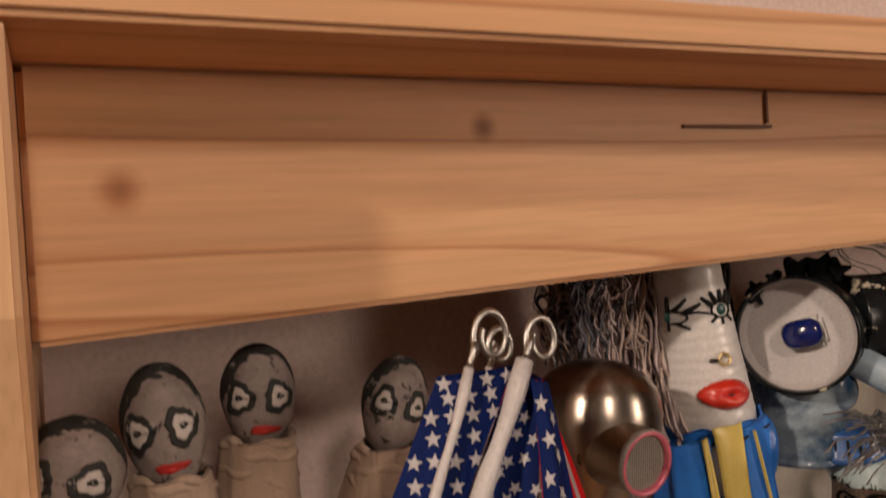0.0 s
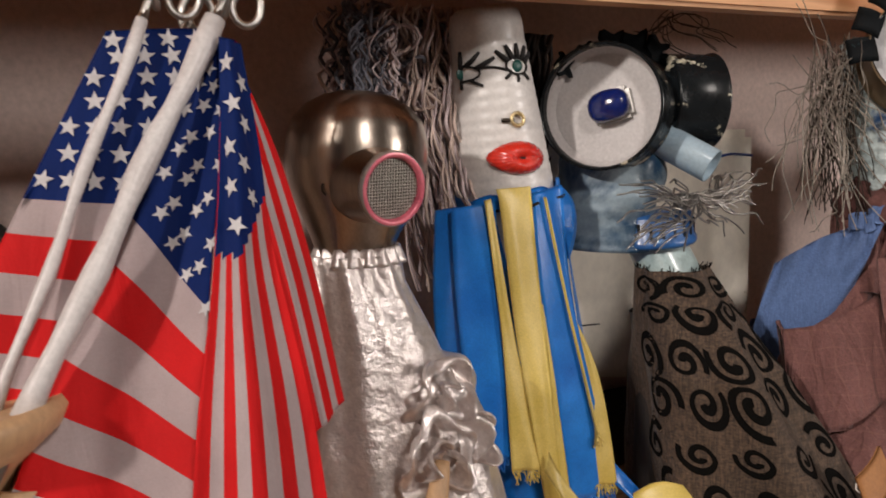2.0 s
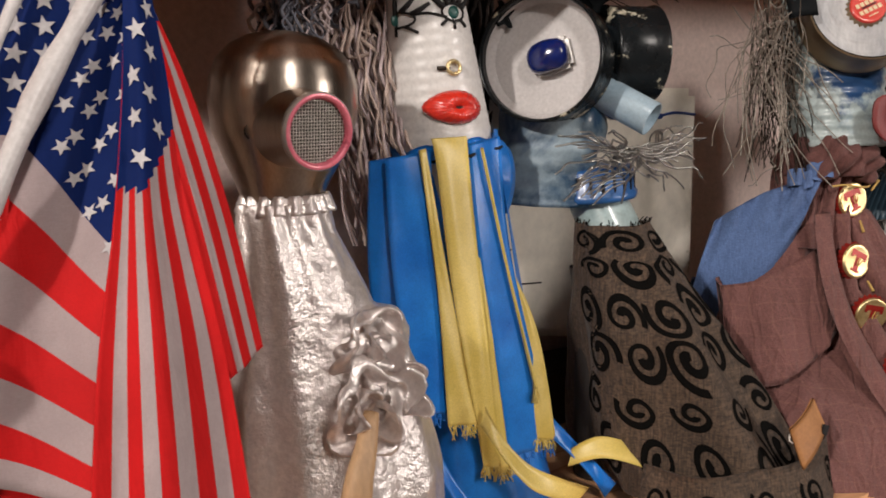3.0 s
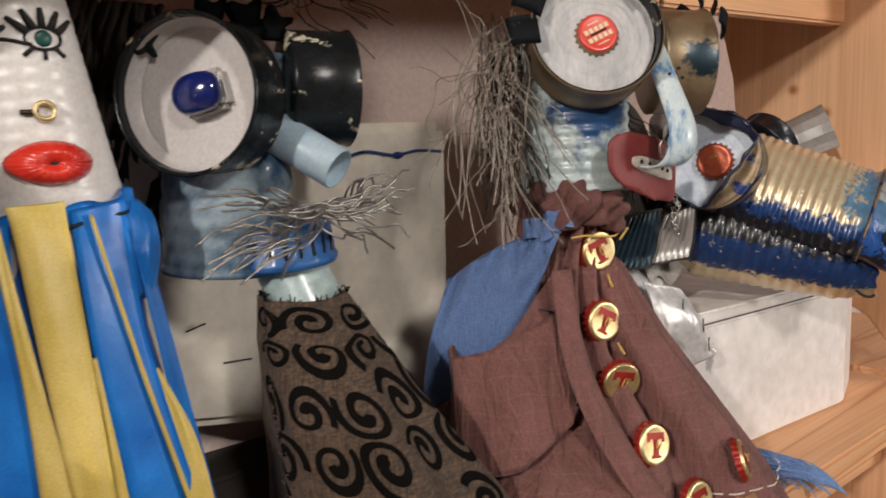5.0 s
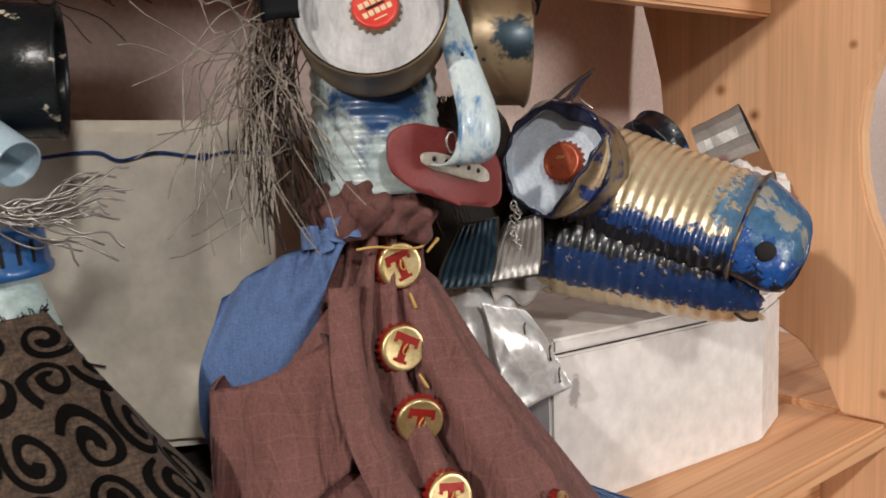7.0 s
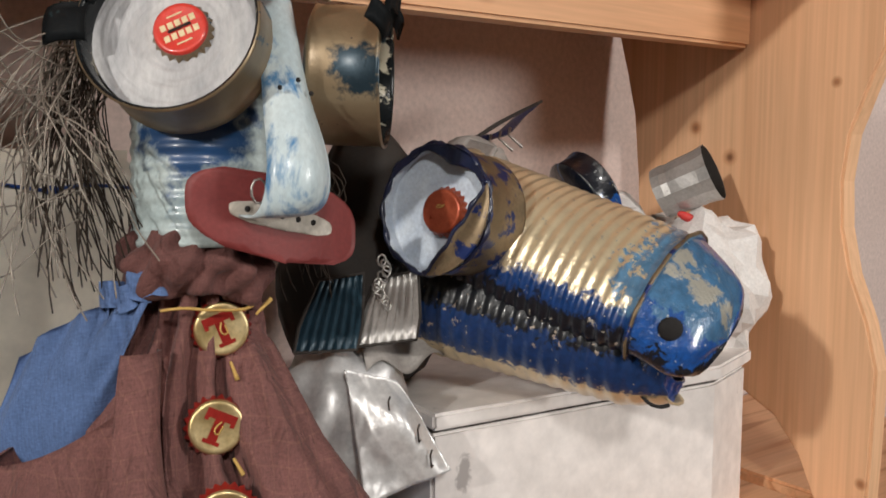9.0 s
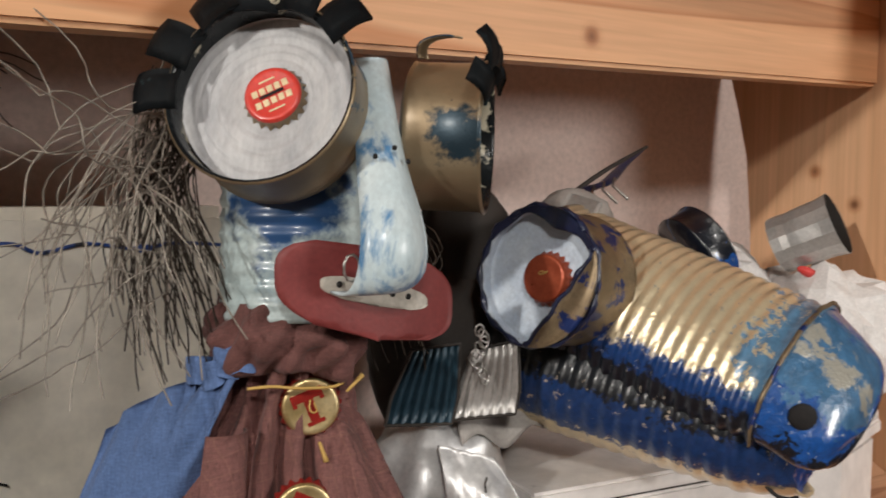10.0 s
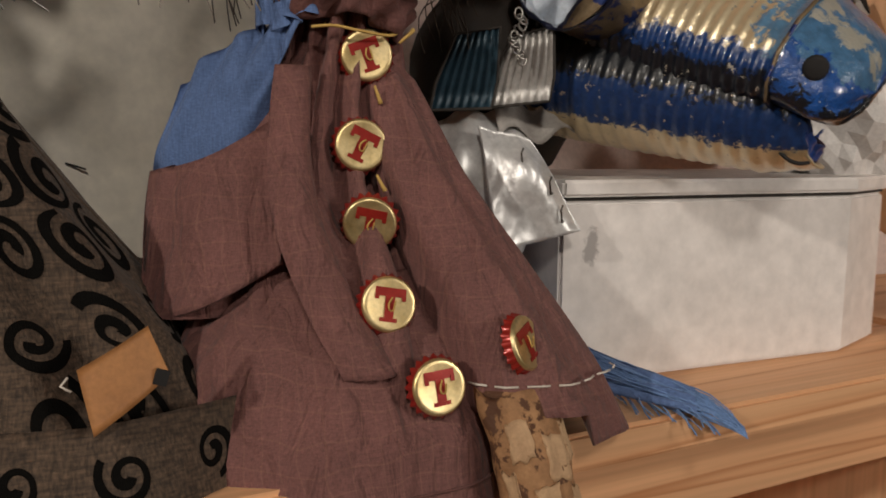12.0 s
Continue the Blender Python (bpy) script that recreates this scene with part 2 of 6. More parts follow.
def slab(name, lo, hi, mat, label, category, bevel=0.0015, kind="structure", shear=(0, 0)):
    size = [b - a for a, b in zip(lo, hi)]
    mid = [(a + b) / 2 for a, b in zip(lo, hi)]
    mesh = Mesh().box(size, pose(*mid), mat, bevel)
    for p in mesh.v:
        p.y += shear[0] * (p.x - lo[0])
        p.z += shear[1] * (p.x - lo[0]) if p.z < mid[2] else 0
    return tagged(part(name, mesh), label, category, kind=kind)


slab("wall_back", (-3.0, 0.645, 0.0), (4.0, 0.75, 2.6), WALL, "pinkish white plastered wall behind the shelf", "wall", 0)
slab("wall_front", (-3.0, -2.75, 0.0), (4.0, -2.65, 2.6), ROOM, "plain painted room wall", "wall", 0)
slab("wall_left", (-3.1, -2.65, 0.0), (-3.0, 0.645, 2.6), ROOM, "plain painted room wall", "wall", 0)
slab("wall_right", (4.0, -2.65, 0.0), (4.1, 0.645, 2.6), ROOM, "plain painted room wall", "wall", 0)
slab("floor", (-3.1, -2.75, -0.1), (4.1, 0.75, 0.0), FLOORING, "plain dark room floor", "floor", 0)
slab("ceiling", (-3.1, -2.75, 2.6), (4.1, 0.75, 2.7), ROOM, "plain painted ceiling", "ceiling", 0)

slab("shelf_board_low", (-0.010, 0.330, 0.956), (1.333, 0.640, 0.980), PINE_X, "varnished pine shelf board with knots", "shelf", 0.003)
# added board: turns the view through the right panel's back scoop brown
slab("board_past_panel", (1.3555, 0.330, 0.956), (1.66, 0.640, 0.980), PINE_X, "pine board added past the side panel to give a brown tone", "shelf", 0.003)
slab("shelf_board_high", (-0.034, 0.330, 1.487), (1.357, 0.640, 1.511), PINE_X, "varnished pine shelf board overhead", "shelf", 0.003)
slab("shelf_rail", (-0.010, 0.412, 1.361), (1.333, 0.434, 1.4865), PINE_X, "varnished pine rail under the upper shelf", "rail", 0.003, shear=(0.034, 0.0245))
slab("shelf_rail_low", (-0.010, 0.395, 0.875), (1.333, 0.417, 0.9555), PINE_X, "varnished pine rail under the lower shelf", "rail", 0.003)
slab("shelf_board_base", (-0.010, 0.330, 0.40), (1.333, 0.640, 0.424), PINE_X, "varnished pine shelf board near the floor", "shelf", 0.003)


def side_panel(name, x0, x1, scooped=True):
    """An upright side of the shelf unit: a scooped front edge and, if asked, a scooped back edge with a foot on the lower board."""
    front = [(0.330, 0.9805), (0.328, 1.03), (0.326, 1.11), (0.336, 1.15), (0.352, 1.19), (0.361, 1.23), (0.363, 1.27), (0.358, 1.31), (0.345, 1.345), (0.331, 1.38), (0.330, 1.42), (0.330, 1.4865)]
    back = [(0.640, 1.4865), (0.625, 1.43), (0.613, 1.39), (0.600, 1.34), (0.593, 1.27), (0.590, 1.20), (0.560, 1.13), (0.48, 1.08), (0.420, 1.05), (0.395, 1.02), (0.377, 0.9805)]
    if not scooped:
        back = [(0.640, 1.4865), (0.640, 0.9805)]
    m = Matrix(((0, 0, 1, x0), (1, 0, 0, 0), (0, 1, 0, 0), (0, 0, 0, 1)))
    mesh = Mesh().prism(front + back, x1 - x0, m, PINE_Z, 0.0025)
    return tagged(part(name, mesh), "varnished pine side panel with scooped edges and knots", "panel", kind="structure")


for lo, hi in (((0.4465, 0.4254, 1.464), (0.4490, 0.4270, 1.4862)), ((0.372, 0.4229, 1.4600), (0.449, 0.4256, 1.4622))):
    slab("rail_crack", lo, hi, surface("dark_wood_crack", (0.13, 0.05, 0.025), (0.19, 0.08, 0.04), 60, 0.7), "dark crack in the pine rail", "crack", 0.0003)
side_panel("shelf_side_right", 1.333, 1.355)
side_panel("shelf_side_left", -0.038, -0.0105, False)
for x in (-0.0245, 1.344):
    slab("shelf_side_low", (x - 0.011, 0.33, 0.0), (x + 0.011, 0.64, 0.9555), PINE_Z, "varnished pine side panel below the shelf", "panel")


# ---- materials of the things ----
def painted(name, base, metal, layers, rough=0.45, coords="UV", fleck=None, relief=0.25, grain=500, coat=0.25, fleck_at=0.605):
    """A base under layers of paint. A layer: colour, how far round from the top (0) to the underside (1) it starts, how ragged, and its cloud size."""
    m, n, l, b = tree(name)
    uvn = n.new("ShaderNodeTexCoord")
    sp = n.new("ShaderNodeSeparateXYZ")
    l.new(uvn.outputs["UV"], sp.inputs[0])

    def math_node(kind, a, c):
        q = n.new("ShaderNodeMath")
        q.operation = kind
        for s, x in zip(q.inputs, (a, c)):
            if hasattr(x, "links"):
                l.new(x, s)
            else:
                s.default_value = x
        return q.outputs[0]

    down = math_node("MULTIPLY", math_node("ABSOLUTE", math_node("SUBTRACT", sp.outputs[0], 0.5), 0), 2.0)
    cloud = noise_node(n, l, 55, 5, 0.6)
    col = ramp(n, l, cloud, [(0.25, [c * 0.75 for c in base]), (0.75, base)])
    met = None
    for colour, start, ragged, size, axis in layers:
        where = down if axis == "u" else sp.outputs[1]
        z = noise_node(n, l, size, 6, 0.68, distort=0.4)
        f = math_node("ADD", where, math_node("MULTIPLY", math_node("SUBTRACT", z, 0.5), ragged))
        mask = ramp(n, l, f, [(max(0.0, start), (0, 0, 0)), (min(1.0, start + 0.035), (1, 1, 1))])
        tone = ramp(n, l, noise_node(n, l, size * 2.3, 3), [(0.3, [c * 0.7 for c in colour]), (0.75, [min(1, c * 1.2) for c in colour])])
        col = mixed(n, l, mask, col, tone)
        met = mask if met is None else mixed(n, l, 1.0, met, mask, "LIGHTEN")
    if fleck:
        z = noise_node(n, l, 150, 5, 0.7)
        col = mixed(n, l, ramp(n, l, z, [(fleck_at, (0, 0, 0)), (fleck_at + 0.015, (1, 1, 1))]), col, fleck)
    l.new(col, b.inputs["Base Color"])
    b.inputs["Roughness"].default_value = rough
    b.inputs["Metallic"].default_value = metal
    if met is not None and metal:
        l.new(ramp(n, l, met, [(0, (metal,) * 3), (1, (0, 0, 0))]), b.inputs["Metallic"])
    b.inputs["Coat Weight"].default_value = coat
    b.inputs["Coat Roughness"].default_value = 0.25 if coat < 0.4 else 0.12
    bump(n, l, b, cloud, relief, 0.0015)
    bump(n, l, b, noise_node(n, l, 170, 4), relief * 0.8, 0.0012)
    bump(n, l, b, noise_node(n, l, grain, 2), relief * 0.6, 0.0005)
    return m


def fabric(name, colour, line=None, step=0.011, rough=0.85, weave=1500.0, sheen=0.06, relief=0.5, slubs=1.0, wrinkle=0.0, check=0.16, shine=0.5):
    """Woven cloth: threads, slubs and, if asked, thin lighter check lines."""
    m, n, l, b = tree(name)
    big = noise_node(n, l, 22, 4)
    slub = noise_node(n, l, weave, 2, 0.5, (1, 1, 0.12))
    slub2 = noise_node(n, l, weave, 2, 0.5, (0.12, 0.5, 1))
    col = ramp(n, l, big, [(0.25, [c * 0.78 for c in colour]), (0.75, [c * 1.12 for c in colour])])
    for s in (slub, slub2):
        col = mixed(n, l, 1.0, col, ramp(n, l, s, [(0.3, (1 - 0.18 * slubs,) * 3), (0.7, (1 + 0.14 * slubs,) * 3)]), "MULTIPLY")
    if line:
        co = n.new("ShaderNodeTexCoord")
        sp = n.new("ShaderNodeSeparateXYZ")
        l.new(co.outputs["Object"], sp.inputs[0])
        warp = noise_node(n, l, 14, 2)
        for axis, turn in ((0, 1.0), (2, 1.3)):
            q = n.new("ShaderNodeMath")
            q.operation = "MULTIPLY_ADD"
            q.inputs[1].default_value = 0.03
            l.new(warp, q.inputs[0])
            l.new(sp.outputs[axis], q.inputs[2])
            k = n.new("ShaderNodeMath")
            k.operation = "MULTIPLY"
            k.inputs[1].default_value = 1 / (step * turn)
            l.new(q.outputs[0], k.inputs[0])
            f = n.new("ShaderNodeMath")
            f.operation = "FRACT"
            l.new(k.outputs[0], f.inputs[0])
            col = mixed(n, l, ramp(n, l, f.outputs[0], [(0.0, (check,) * 3), (0.05, (check,) * 3), (0.09, (0, 0, 0))]), col, line)
    l.new(col, b.inputs["Base Color"])
    b.inputs["Roughness"].default_value = rough
    b.inputs["Sheen Weight"].default_value = sheen
    b.inputs["Specular IOR Level"].default_value = shine
    bump(n, l, b, slub, relief, 0.0006)
    bump(n, l, b, slub2, relief, 0.0006)
    bump(n, l, b, big, relief * 0.5, 0.004)
    if wrinkle:
        bump(n, l, b, noise_node(n, l, 1.0, 3, 0.5, (70, 70, 16), distort=0.6), wrinkle, 0.009)
    return m


def smear(m, centre, radius, colour, ragged=0.8, size=70, squash=(1, 1, 1)):
    """A brushed blot of another colour at one place of a painted thing."""
    n, l, b = m.node_tree.nodes, m.node_tree.links, m.node_tree.nodes["Principled BSDF"]
    co = n.new("ShaderNodeTexCoord")
    mp = n.new("ShaderNodeMapping")
    mp.vector_type = "TEXTURE"
    mp.inputs["Location"].default_value = centre
    mp.inputs["Scale"].default_value = [radius * q for q in squash]
    l.new(co.outputs["Object"], mp.inputs[0])
    far = n.new("ShaderNodeVectorMath")
    far.operation = "LENGTH"
    l.new(mp.outputs[0], far.inputs[0])
    edge = n.new("ShaderNodeMath")
    edge.operation = "MULTIPLY_ADD"
    edge.inputs[1].default_value = ragged * 2.4
    l.new(noise_node(n, l, size, 5, 0.65), edge.inputs[0])
    l.new(far.outputs["Value"], edge.inputs[2])
    half = n.new("ShaderNodeMath")
    half.operation = "DIVIDE"
    half.inputs[1].default_value = 2.0 + ragged * 2.4
    l.new(edge.outputs[0], half.inputs[0])
    mask = ramp(n, l, half.outputs[0], [(0.44, (1, 1, 1)), (0.53, (0, 0, 0))])
    l.new(mixed(n, l, mask, b.inputs["Base Color"].links[0].from_socket, colour), b.inputs["Base Color"])
    return m


TIN_PALE = surface("pale_blue_tin_paint", (0.38, 0.48, 0.49), (0.56, 0.63, 0.62), 25, 0.38, relief=0.25, spots=(0.16, 0.27, 0.36), spot_scale=26, spot_at=0.60, spot_soft=0.14, coat=0.3)
smear(TIN_PALE, (0.772, 0.388, 1.300), 0.034, (0.022, 0.075, 0.20), 0.75, 75, (1.15, 1.0, 0.9))
TIN_GREY = surface("grey_blue_tin_paint", (0.15, 0.22, 0.27), (0.32, 0.40, 0.45), 28, 0.45, relief=0.3, spots=(0.012, 0.055, 0.12), spot_scale=20, spot_at=0.44, spot_soft=0.14, coat=0.2)
NOSE_PAINT = surface("brushed_light_blue_paint", (0.46, 0.58, 0.63), (0.66, 0.73, 0.74), 30, 0.4, relief=0.3, spots=(0.08, 0.22, 0.42), spot_scale=40, spot_at=0.50, spot_soft=0.09, stretch=(1, 1, 0.45), coat=0.2)
PIPE_PAINT = surface("grey_pipe_paint", (0.24, 0.36, 0.46), (0.44, 0.55, 0.61), 20, 0.4, relief=0.1, coat=0.15)
BLACK_PAINT = surface("chipped_black_paint", (0.005, 0.006, 0.007), (0.012, 0.015, 0.017), 40, 0.26, relief=0.3, spots=(0.55, 0.50, 0.38), spot_scale=48, spot_at=0.605, shine=0.3)
BLACK_RUBBER = surface("black_rubber", (0.003, 0.004, 0.0045), (0.008, 0.010, 0.012), 60, 0.6, relief=0.5, spots=(0.02, 0.035, 0.04), spot_scale=120, spot_at=0.66, shine=0.1)
INNER_WHITE = surface("streaked_white_paint", (0.36, 0.36, 0.38), (0.66, 0.65, 0.645), 60, 0.45, relief=0.8, stretch=(1, 1, 0.3))
PINK_WHITE = surface("white_enamel_inside", (0.48, 0.445, 0.435), (0.60, 0.57, 0.56), 14, 0.4, relief=0.2)
GOLD_TIN = painted("dull_gold_tin", (0.34, 0.25, 0.15), 0.6, [((0.02, 0.05, 0.08), 0.93, 0.9, 45, "u")], 0.42, fleck=(0.03, 0.04, 0.05), fleck_at=0.68)
smear(GOLD_TIN, (0.850, 0.352, 1.330), 0.015, (0.012, 0.03, 0.045), 0.9, 110)
CAP_GOLD = surface("gold_cap_lacquer", (0.66, 0.48, 0.20), (0.94, 0.77, 0.45), 70, 0.38, 0.9, 0.12, 500)
CAP_RED = surface("red_cap_lacquer", (0.28, 0.015, 0.012), (0.42, 0.03, 0.02), 80, 0.32, 0.35, 0.12, coat=0.4)
CAP_BRIGHT = surface("bright_red_cap_lacquer", (0.60, 0.03, 0.02), (0.72, 0.06, 0.04), 60, 0.35, 0.0, 0.1, coat=0.4)
RUST_CAP = surface("copper_red_cap", (0.30, 0.05, 0.02), (0.50, 0.11, 0.05), 90, 0.32, 0.4, 0.3)
CREAM_INK = surface("cream_cap_print", (0.70, 0.55, 0.30), (0.80, 0.66, 0.42), 60, 0.4)
LIP_RED = surface("red_plastic_lips", (0.58, 0.02, 0.015), (0.70, 0.04, 0.02), 50, 0.28, relief=0.1, coat=0.5)
MOUTH_RED = surface("dull_oxide_red_paint", (0.16, 0.022, 0.022), (0.24, 0.045, 0.042), 35, 0.55, relief=0.4, spots=(0.42, 0.32, 0.28), spot_scale=140, spot_at=0.72)
MOUTH_WHITE = surface("scraped_white_slit", (0.38, 0.34, 0.28), (0.62, 0.58, 0.52), 70, 0.6, relief=0.5)
DARK = surface("dark_hole", (0.006, 0.005, 0.005), (0.012, 0.010, 0.010), 40, 0.8)
WIRE = plain_metal("steel_wire", (0.52, 0.50, 0.47), 0.40)
WIRE_DARK = plain_metal("dark_wire", (0.07, 0.055, 0.045), 0.55)
WIRE_HAIR = surface("dull_brown_wire", (0.20, 0.17, 0.14), (0.40, 0.35, 0.30), 90, 0.5, 0.5)
STEEL = surface("brushed_steel", (0.36, 0.30, 0.25), (0.48, 0.41, 0.35), 9, 0.31, 1.0, 0.06, 120, (6, 6, 0.6))
STEEL.node_tree.nodes["Principled BSDF"].inputs["Anisotropic"].default_value = 0.7
STEEL.node_tree.nodes["Principled BSDF"].inputs["Anisotropic Rotation"].default_value = 0.25
STEEL_MESH = surface("wire_gauze", (0.50, 0.47, 0.42), (0.68, 0.64, 0.58), 300, 0.35, 0.9, 0.2)
PINK_RING = surface("pink_lacquered_ring", (0.60, 0.10, 0.16), (0.78, 0.22, 0.27), 60, 0.3, 0.2, coat=0.4)
LAME = surface("silver_lame_cloth", (0.68, 0.61, 0.59), (0.88, 0.81, 0.78), 90, 0.35, 0.68, 1.0, 330)
FOIL = surface("silver_foil_cloth", (0.66, 0.65, 0.65), (0.84, 0.83, 0.82), 30, 0.40, 0.50, 0.35, 240)
SATIN_BLUE = surface("blue_satin", (0.005, 0.12, 0.50), (0.010, 0.24, 0.78), 30, 0.32, relief=0.25, grain=900, sheen=0.05)
SATIN_YELLOW = surface("yellow_satin", (0.60, 0.44, 0.08), (0.78, 0.60, 0.19), 30, 0.36, relief=0.2, grain=900, sheen=0.05)
BOTTLE = surface("glossy_white_bottle", (0.66, 0.63, 0.60), (0.74, 0.71, 0.69), 9, 0.38, relief=0.08, spots=(0.05, 0.05, 0.05), spot_scale=120, spot_at=0.74, coat=0.12)
YARN = fabric("mauve_grey_yarn", (0.56, 0.45, 0.45), None, rough=0.9)
YARN_DARK = fabric("slate_blue_yarn", (0.14, 0.14, 0.17), None, rough=0.9)
YARN_BROWN = fabric("dark_brown_yarn", (0.030, 0.019, 0.015), None, rough=0.95)
YARN_TAN = fabric("tan_yarn", (0.58, 0.45, 0.39), None, rough=0.9)
SKIN_CLAY = surface("grey_painted_clay", (0.19, 0.155, 0.14), (0.38, 0.31, 0.285), 60, 0.8, relief=0.9, grain=350, spots=(0.06, 0.05, 0.045), spot_scale=110, spot_at=0.60)
FACE_BLACK = surface("black_face_paint", (0.010, 0.010, 0.009), (0.035, 0.034, 0.030), 90, 0.7, relief=0.6, spots=(0.34, 0.31, 0.27), spot_scale=120, spot_at=0.60)
FACE_RED = surface("red_face_paint", (0.50, 0.02, 0.02), (0.62, 0.05, 0.04), 90, 0.55, relief=0.4)
CLAY_WHITE = surface("speckled_white_paint", (0.52, 0.46, 0.42), (0.68, 0.62, 0.58), 60, 0.75, relief=0.7, spots=(0.03, 0.03, 0.03), spot_scale=90, spot_at=0.66)
MUSLIN = fabric("unbleached_muslin", (0.56, 0.41, 0.31), None, rough=0.9, slubs=0.2, relief=0.2, wrinkle=0.3)
CANVAS_WHITE = fabric("painted_white_canvas", (0.68, 0.59, 0.52), None, rough=0.85, slubs=0.2, relief=0.25, wrinkle=0.4)
CANVAS_BLUE = fabric("painted_blue_canvas", (0.015, 0.075, 0.26), None, rough=0.7)
FLAG_RED = fabric("red_flag_cloth", (0.55, 0.010, 0.011), None, rough=0.7, relief=0.1, weave=2500, slubs=0.25, sheen=0.0, shine=0.15, wrinkle=0.25)
FLAG_WHITE = fabric("white_flag_cloth", (0.40, 0.32, 0.32), None, rough=0.7, relief=0.1, weave=2500, slubs=0.25, sheen=0.0, shine=0.15, wrinkle=0.25)
FLAG_BLUE = fabric("blue_flag_cloth", (0.003, 0.015, 0.100), None, rough=0.7, relief=0.1, weave=2500, slubs=0.25, sheen=0.0, shine=0.12, wrinkle=0.25)
STAR_WHITE = surface("white_star_print", (0.50, 0.47, 0.48), (0.56, 0.54, 0.55), 60, 0.7)
STICK_WHITE = surface("white_plastic_stick", (0.52, 0.48, 0.47), (0.64, 0.61, 0.60), 30, 0.4, relief=0.05)
LACE_GROUND = fabric("brown_net_cloth", (0.080, 0.050, 0.032), None, rough=0.85, weave=700, relief=1.0, slubs=2.6, wrinkle=0.5)
LACE_BLACK = fabric("black_flocked_pile", (0.004, 0.0035, 0.003), None, rough=0.95, sheen=0.0, shine=0.1)
COAT = fabric("plum_brown_checked_cloth", (0.175, 0.072, 0.064), (0.36, 0.18, 0.12), 0.0085, weave=1300, wrinkle=1.0, check=0.15)
COAT_DARK = fabric("plum_brown_cloth", (0.140, 0.055, 0.048), None, weave=1300, wrinkle=0.5)
SHAWL = fabric("cornflower_blue_muslin", (0.100, 0.170, 0.36), None, rough=0.85, weave=1100, wrinkle=0.4)
FRINGE_BLUE = fabric("frayed_blue_thread", (0.17, 0.29, 0.54), None, rough=0.9)
THREAD = surface("yellow_thread", (0.50, 0.30, 0.07), (0.64, 0.42, 0.14), 90, 0.8)
WHITE_THREAD = surface("white_thread", (0.62, 0.55, 0.48), (0.75, 0.69, 0.62), 90, 0.8)
CORK = surface("cork_bark", (0.20, 0.09, 0.035), (0.46, 0.25, 0.12), 70, 0.8, relief=1.0, spots=(0.09, 0.035, 0.015), spot_scale=75, spot_at=0.53)
BARK_PALE = surface("pale_bark", (0.36, 0.21, 0.11), (0.58, 0.38, 0.22), 70, 0.8, relief=0.9, spots=(0.16, 0.07, 0.03), spot_scale=120, spot_at=0.60)
LEATHER = surface("orange_brown_leather_patch", (0.32, 0.13, 0.04), (0.46, 0.21, 0.075), 60, 0.6, relief=0.4)
BOX_WHITE = surface("scuffed_white_paint", (0.76, 0.715, 0.69), (0.83, 0.785, 0.76), 12, 0.5, relief=0.06, grain=60, spots=(0.50, 0.47, 0.46), spot_scale=14, spot_at=0.66)
smear(BOX_WHITE, (0.962, 0.409, 1.075), 0.010, (0.42, 0.39, 0.38), 0.9, 160, (0.6, 1, 1.3))
BOARD_WHITE = surface("stained_off_white_cover", (0.80, 0.73, 0.61), (0.88, 0.82, 0.72), 9, 0.65, relief=0.3, grain=60, spots=(0.44, 0.40, 0.28), spot_scale=9, spot_at=0.64)
# matte dark for posts, gaps, cloth and the shade block under the board
DARK_MATTE = surface("dark_matte", (0.02, 0.016, 0.014), (0.045, 0.036, 0.030), 20, 0.8)
FISH_TOP = painted("fish_upper_paint", (0.90, 0.75, 0.50), 0.55, [((0.10, 0.22, 0.36), 0.88, 0.60, 95, "v"), ((0.008, 0.048, 0.19), 0.30, 0.30, 120, "u"), ((0.006, 0.008, 0.014), 0.40, 0.34, 130, "u")], 0.30, relief=0.6, fleck=(0.50, 0.45, 0.36), coat=0.5, fleck_at=0.64)
FISH_LOW = painted("fish_lower_paint", (0.78, 0.64, 0.40), 0.4, [((0.008, 0.038, 0.14), 0.33, 0.42, 120, "u"), ((0.006, 0.008, 0.012), 0.70, 0.55, 130, "u")], 0.36, relief=0.6, fleck=(0.42, 0.34, 0.26), coat=0.4, fleck_at=0.63)
FISH_SNOUT = painted("fish_snout_paint", (0.46, 0.44, 0.38), 0.2, [((0.06, 0.16, 0.30), 0.03, 0.5, 70, "u"), ((0.010, 0.075, 0.30), 0.22, 0.55, 95, "u"), ((0.006, 0.008, 0.014), 0.44, 0.75, 120, "u")], 0.30, relief=0.9, fleck=(0.46, 0.47, 0.47), coat=0.6, fleck_at=0.66)
FISH_BLUE = surface("glossy_ultramarine_paint", (0.008, 0.025, 0.12), (0.02, 0.08, 0.34), 60, 0.3, relief=0.4, spots=(0.005, 0.006, 0.012), spot_scale=90, spot_at=0.58, coat=0.4)
EYE_SIDE = surface("worn_gold_blue_side", (0.14, 0.10, 0.06), (0.30, 0.22, 0.13), 50, 0.42, 0.5, 0.3, spots=(0.012, 0.03, 0.14), spot_scale=70, spot_at=0.54)
EYE_RIM = surface("navy_painted_rim", (0.005, 0.006, 0.014), (0.012, 0.02, 0.07), 90, 0.35, relief=0.5, coat=0.3)
EYE_PALE = surface("pale_blue_white_paint", (0.46, 0.54, 0.66), (0.66, 0.72, 0.79), 60, 0.45, relief=0.6)
GREY_FLAP = surface("bare_tin", (0.42, 0.40, 0.38), (0.58, 0.56, 0.54), 60, 0.38, 0.55, 0.3)
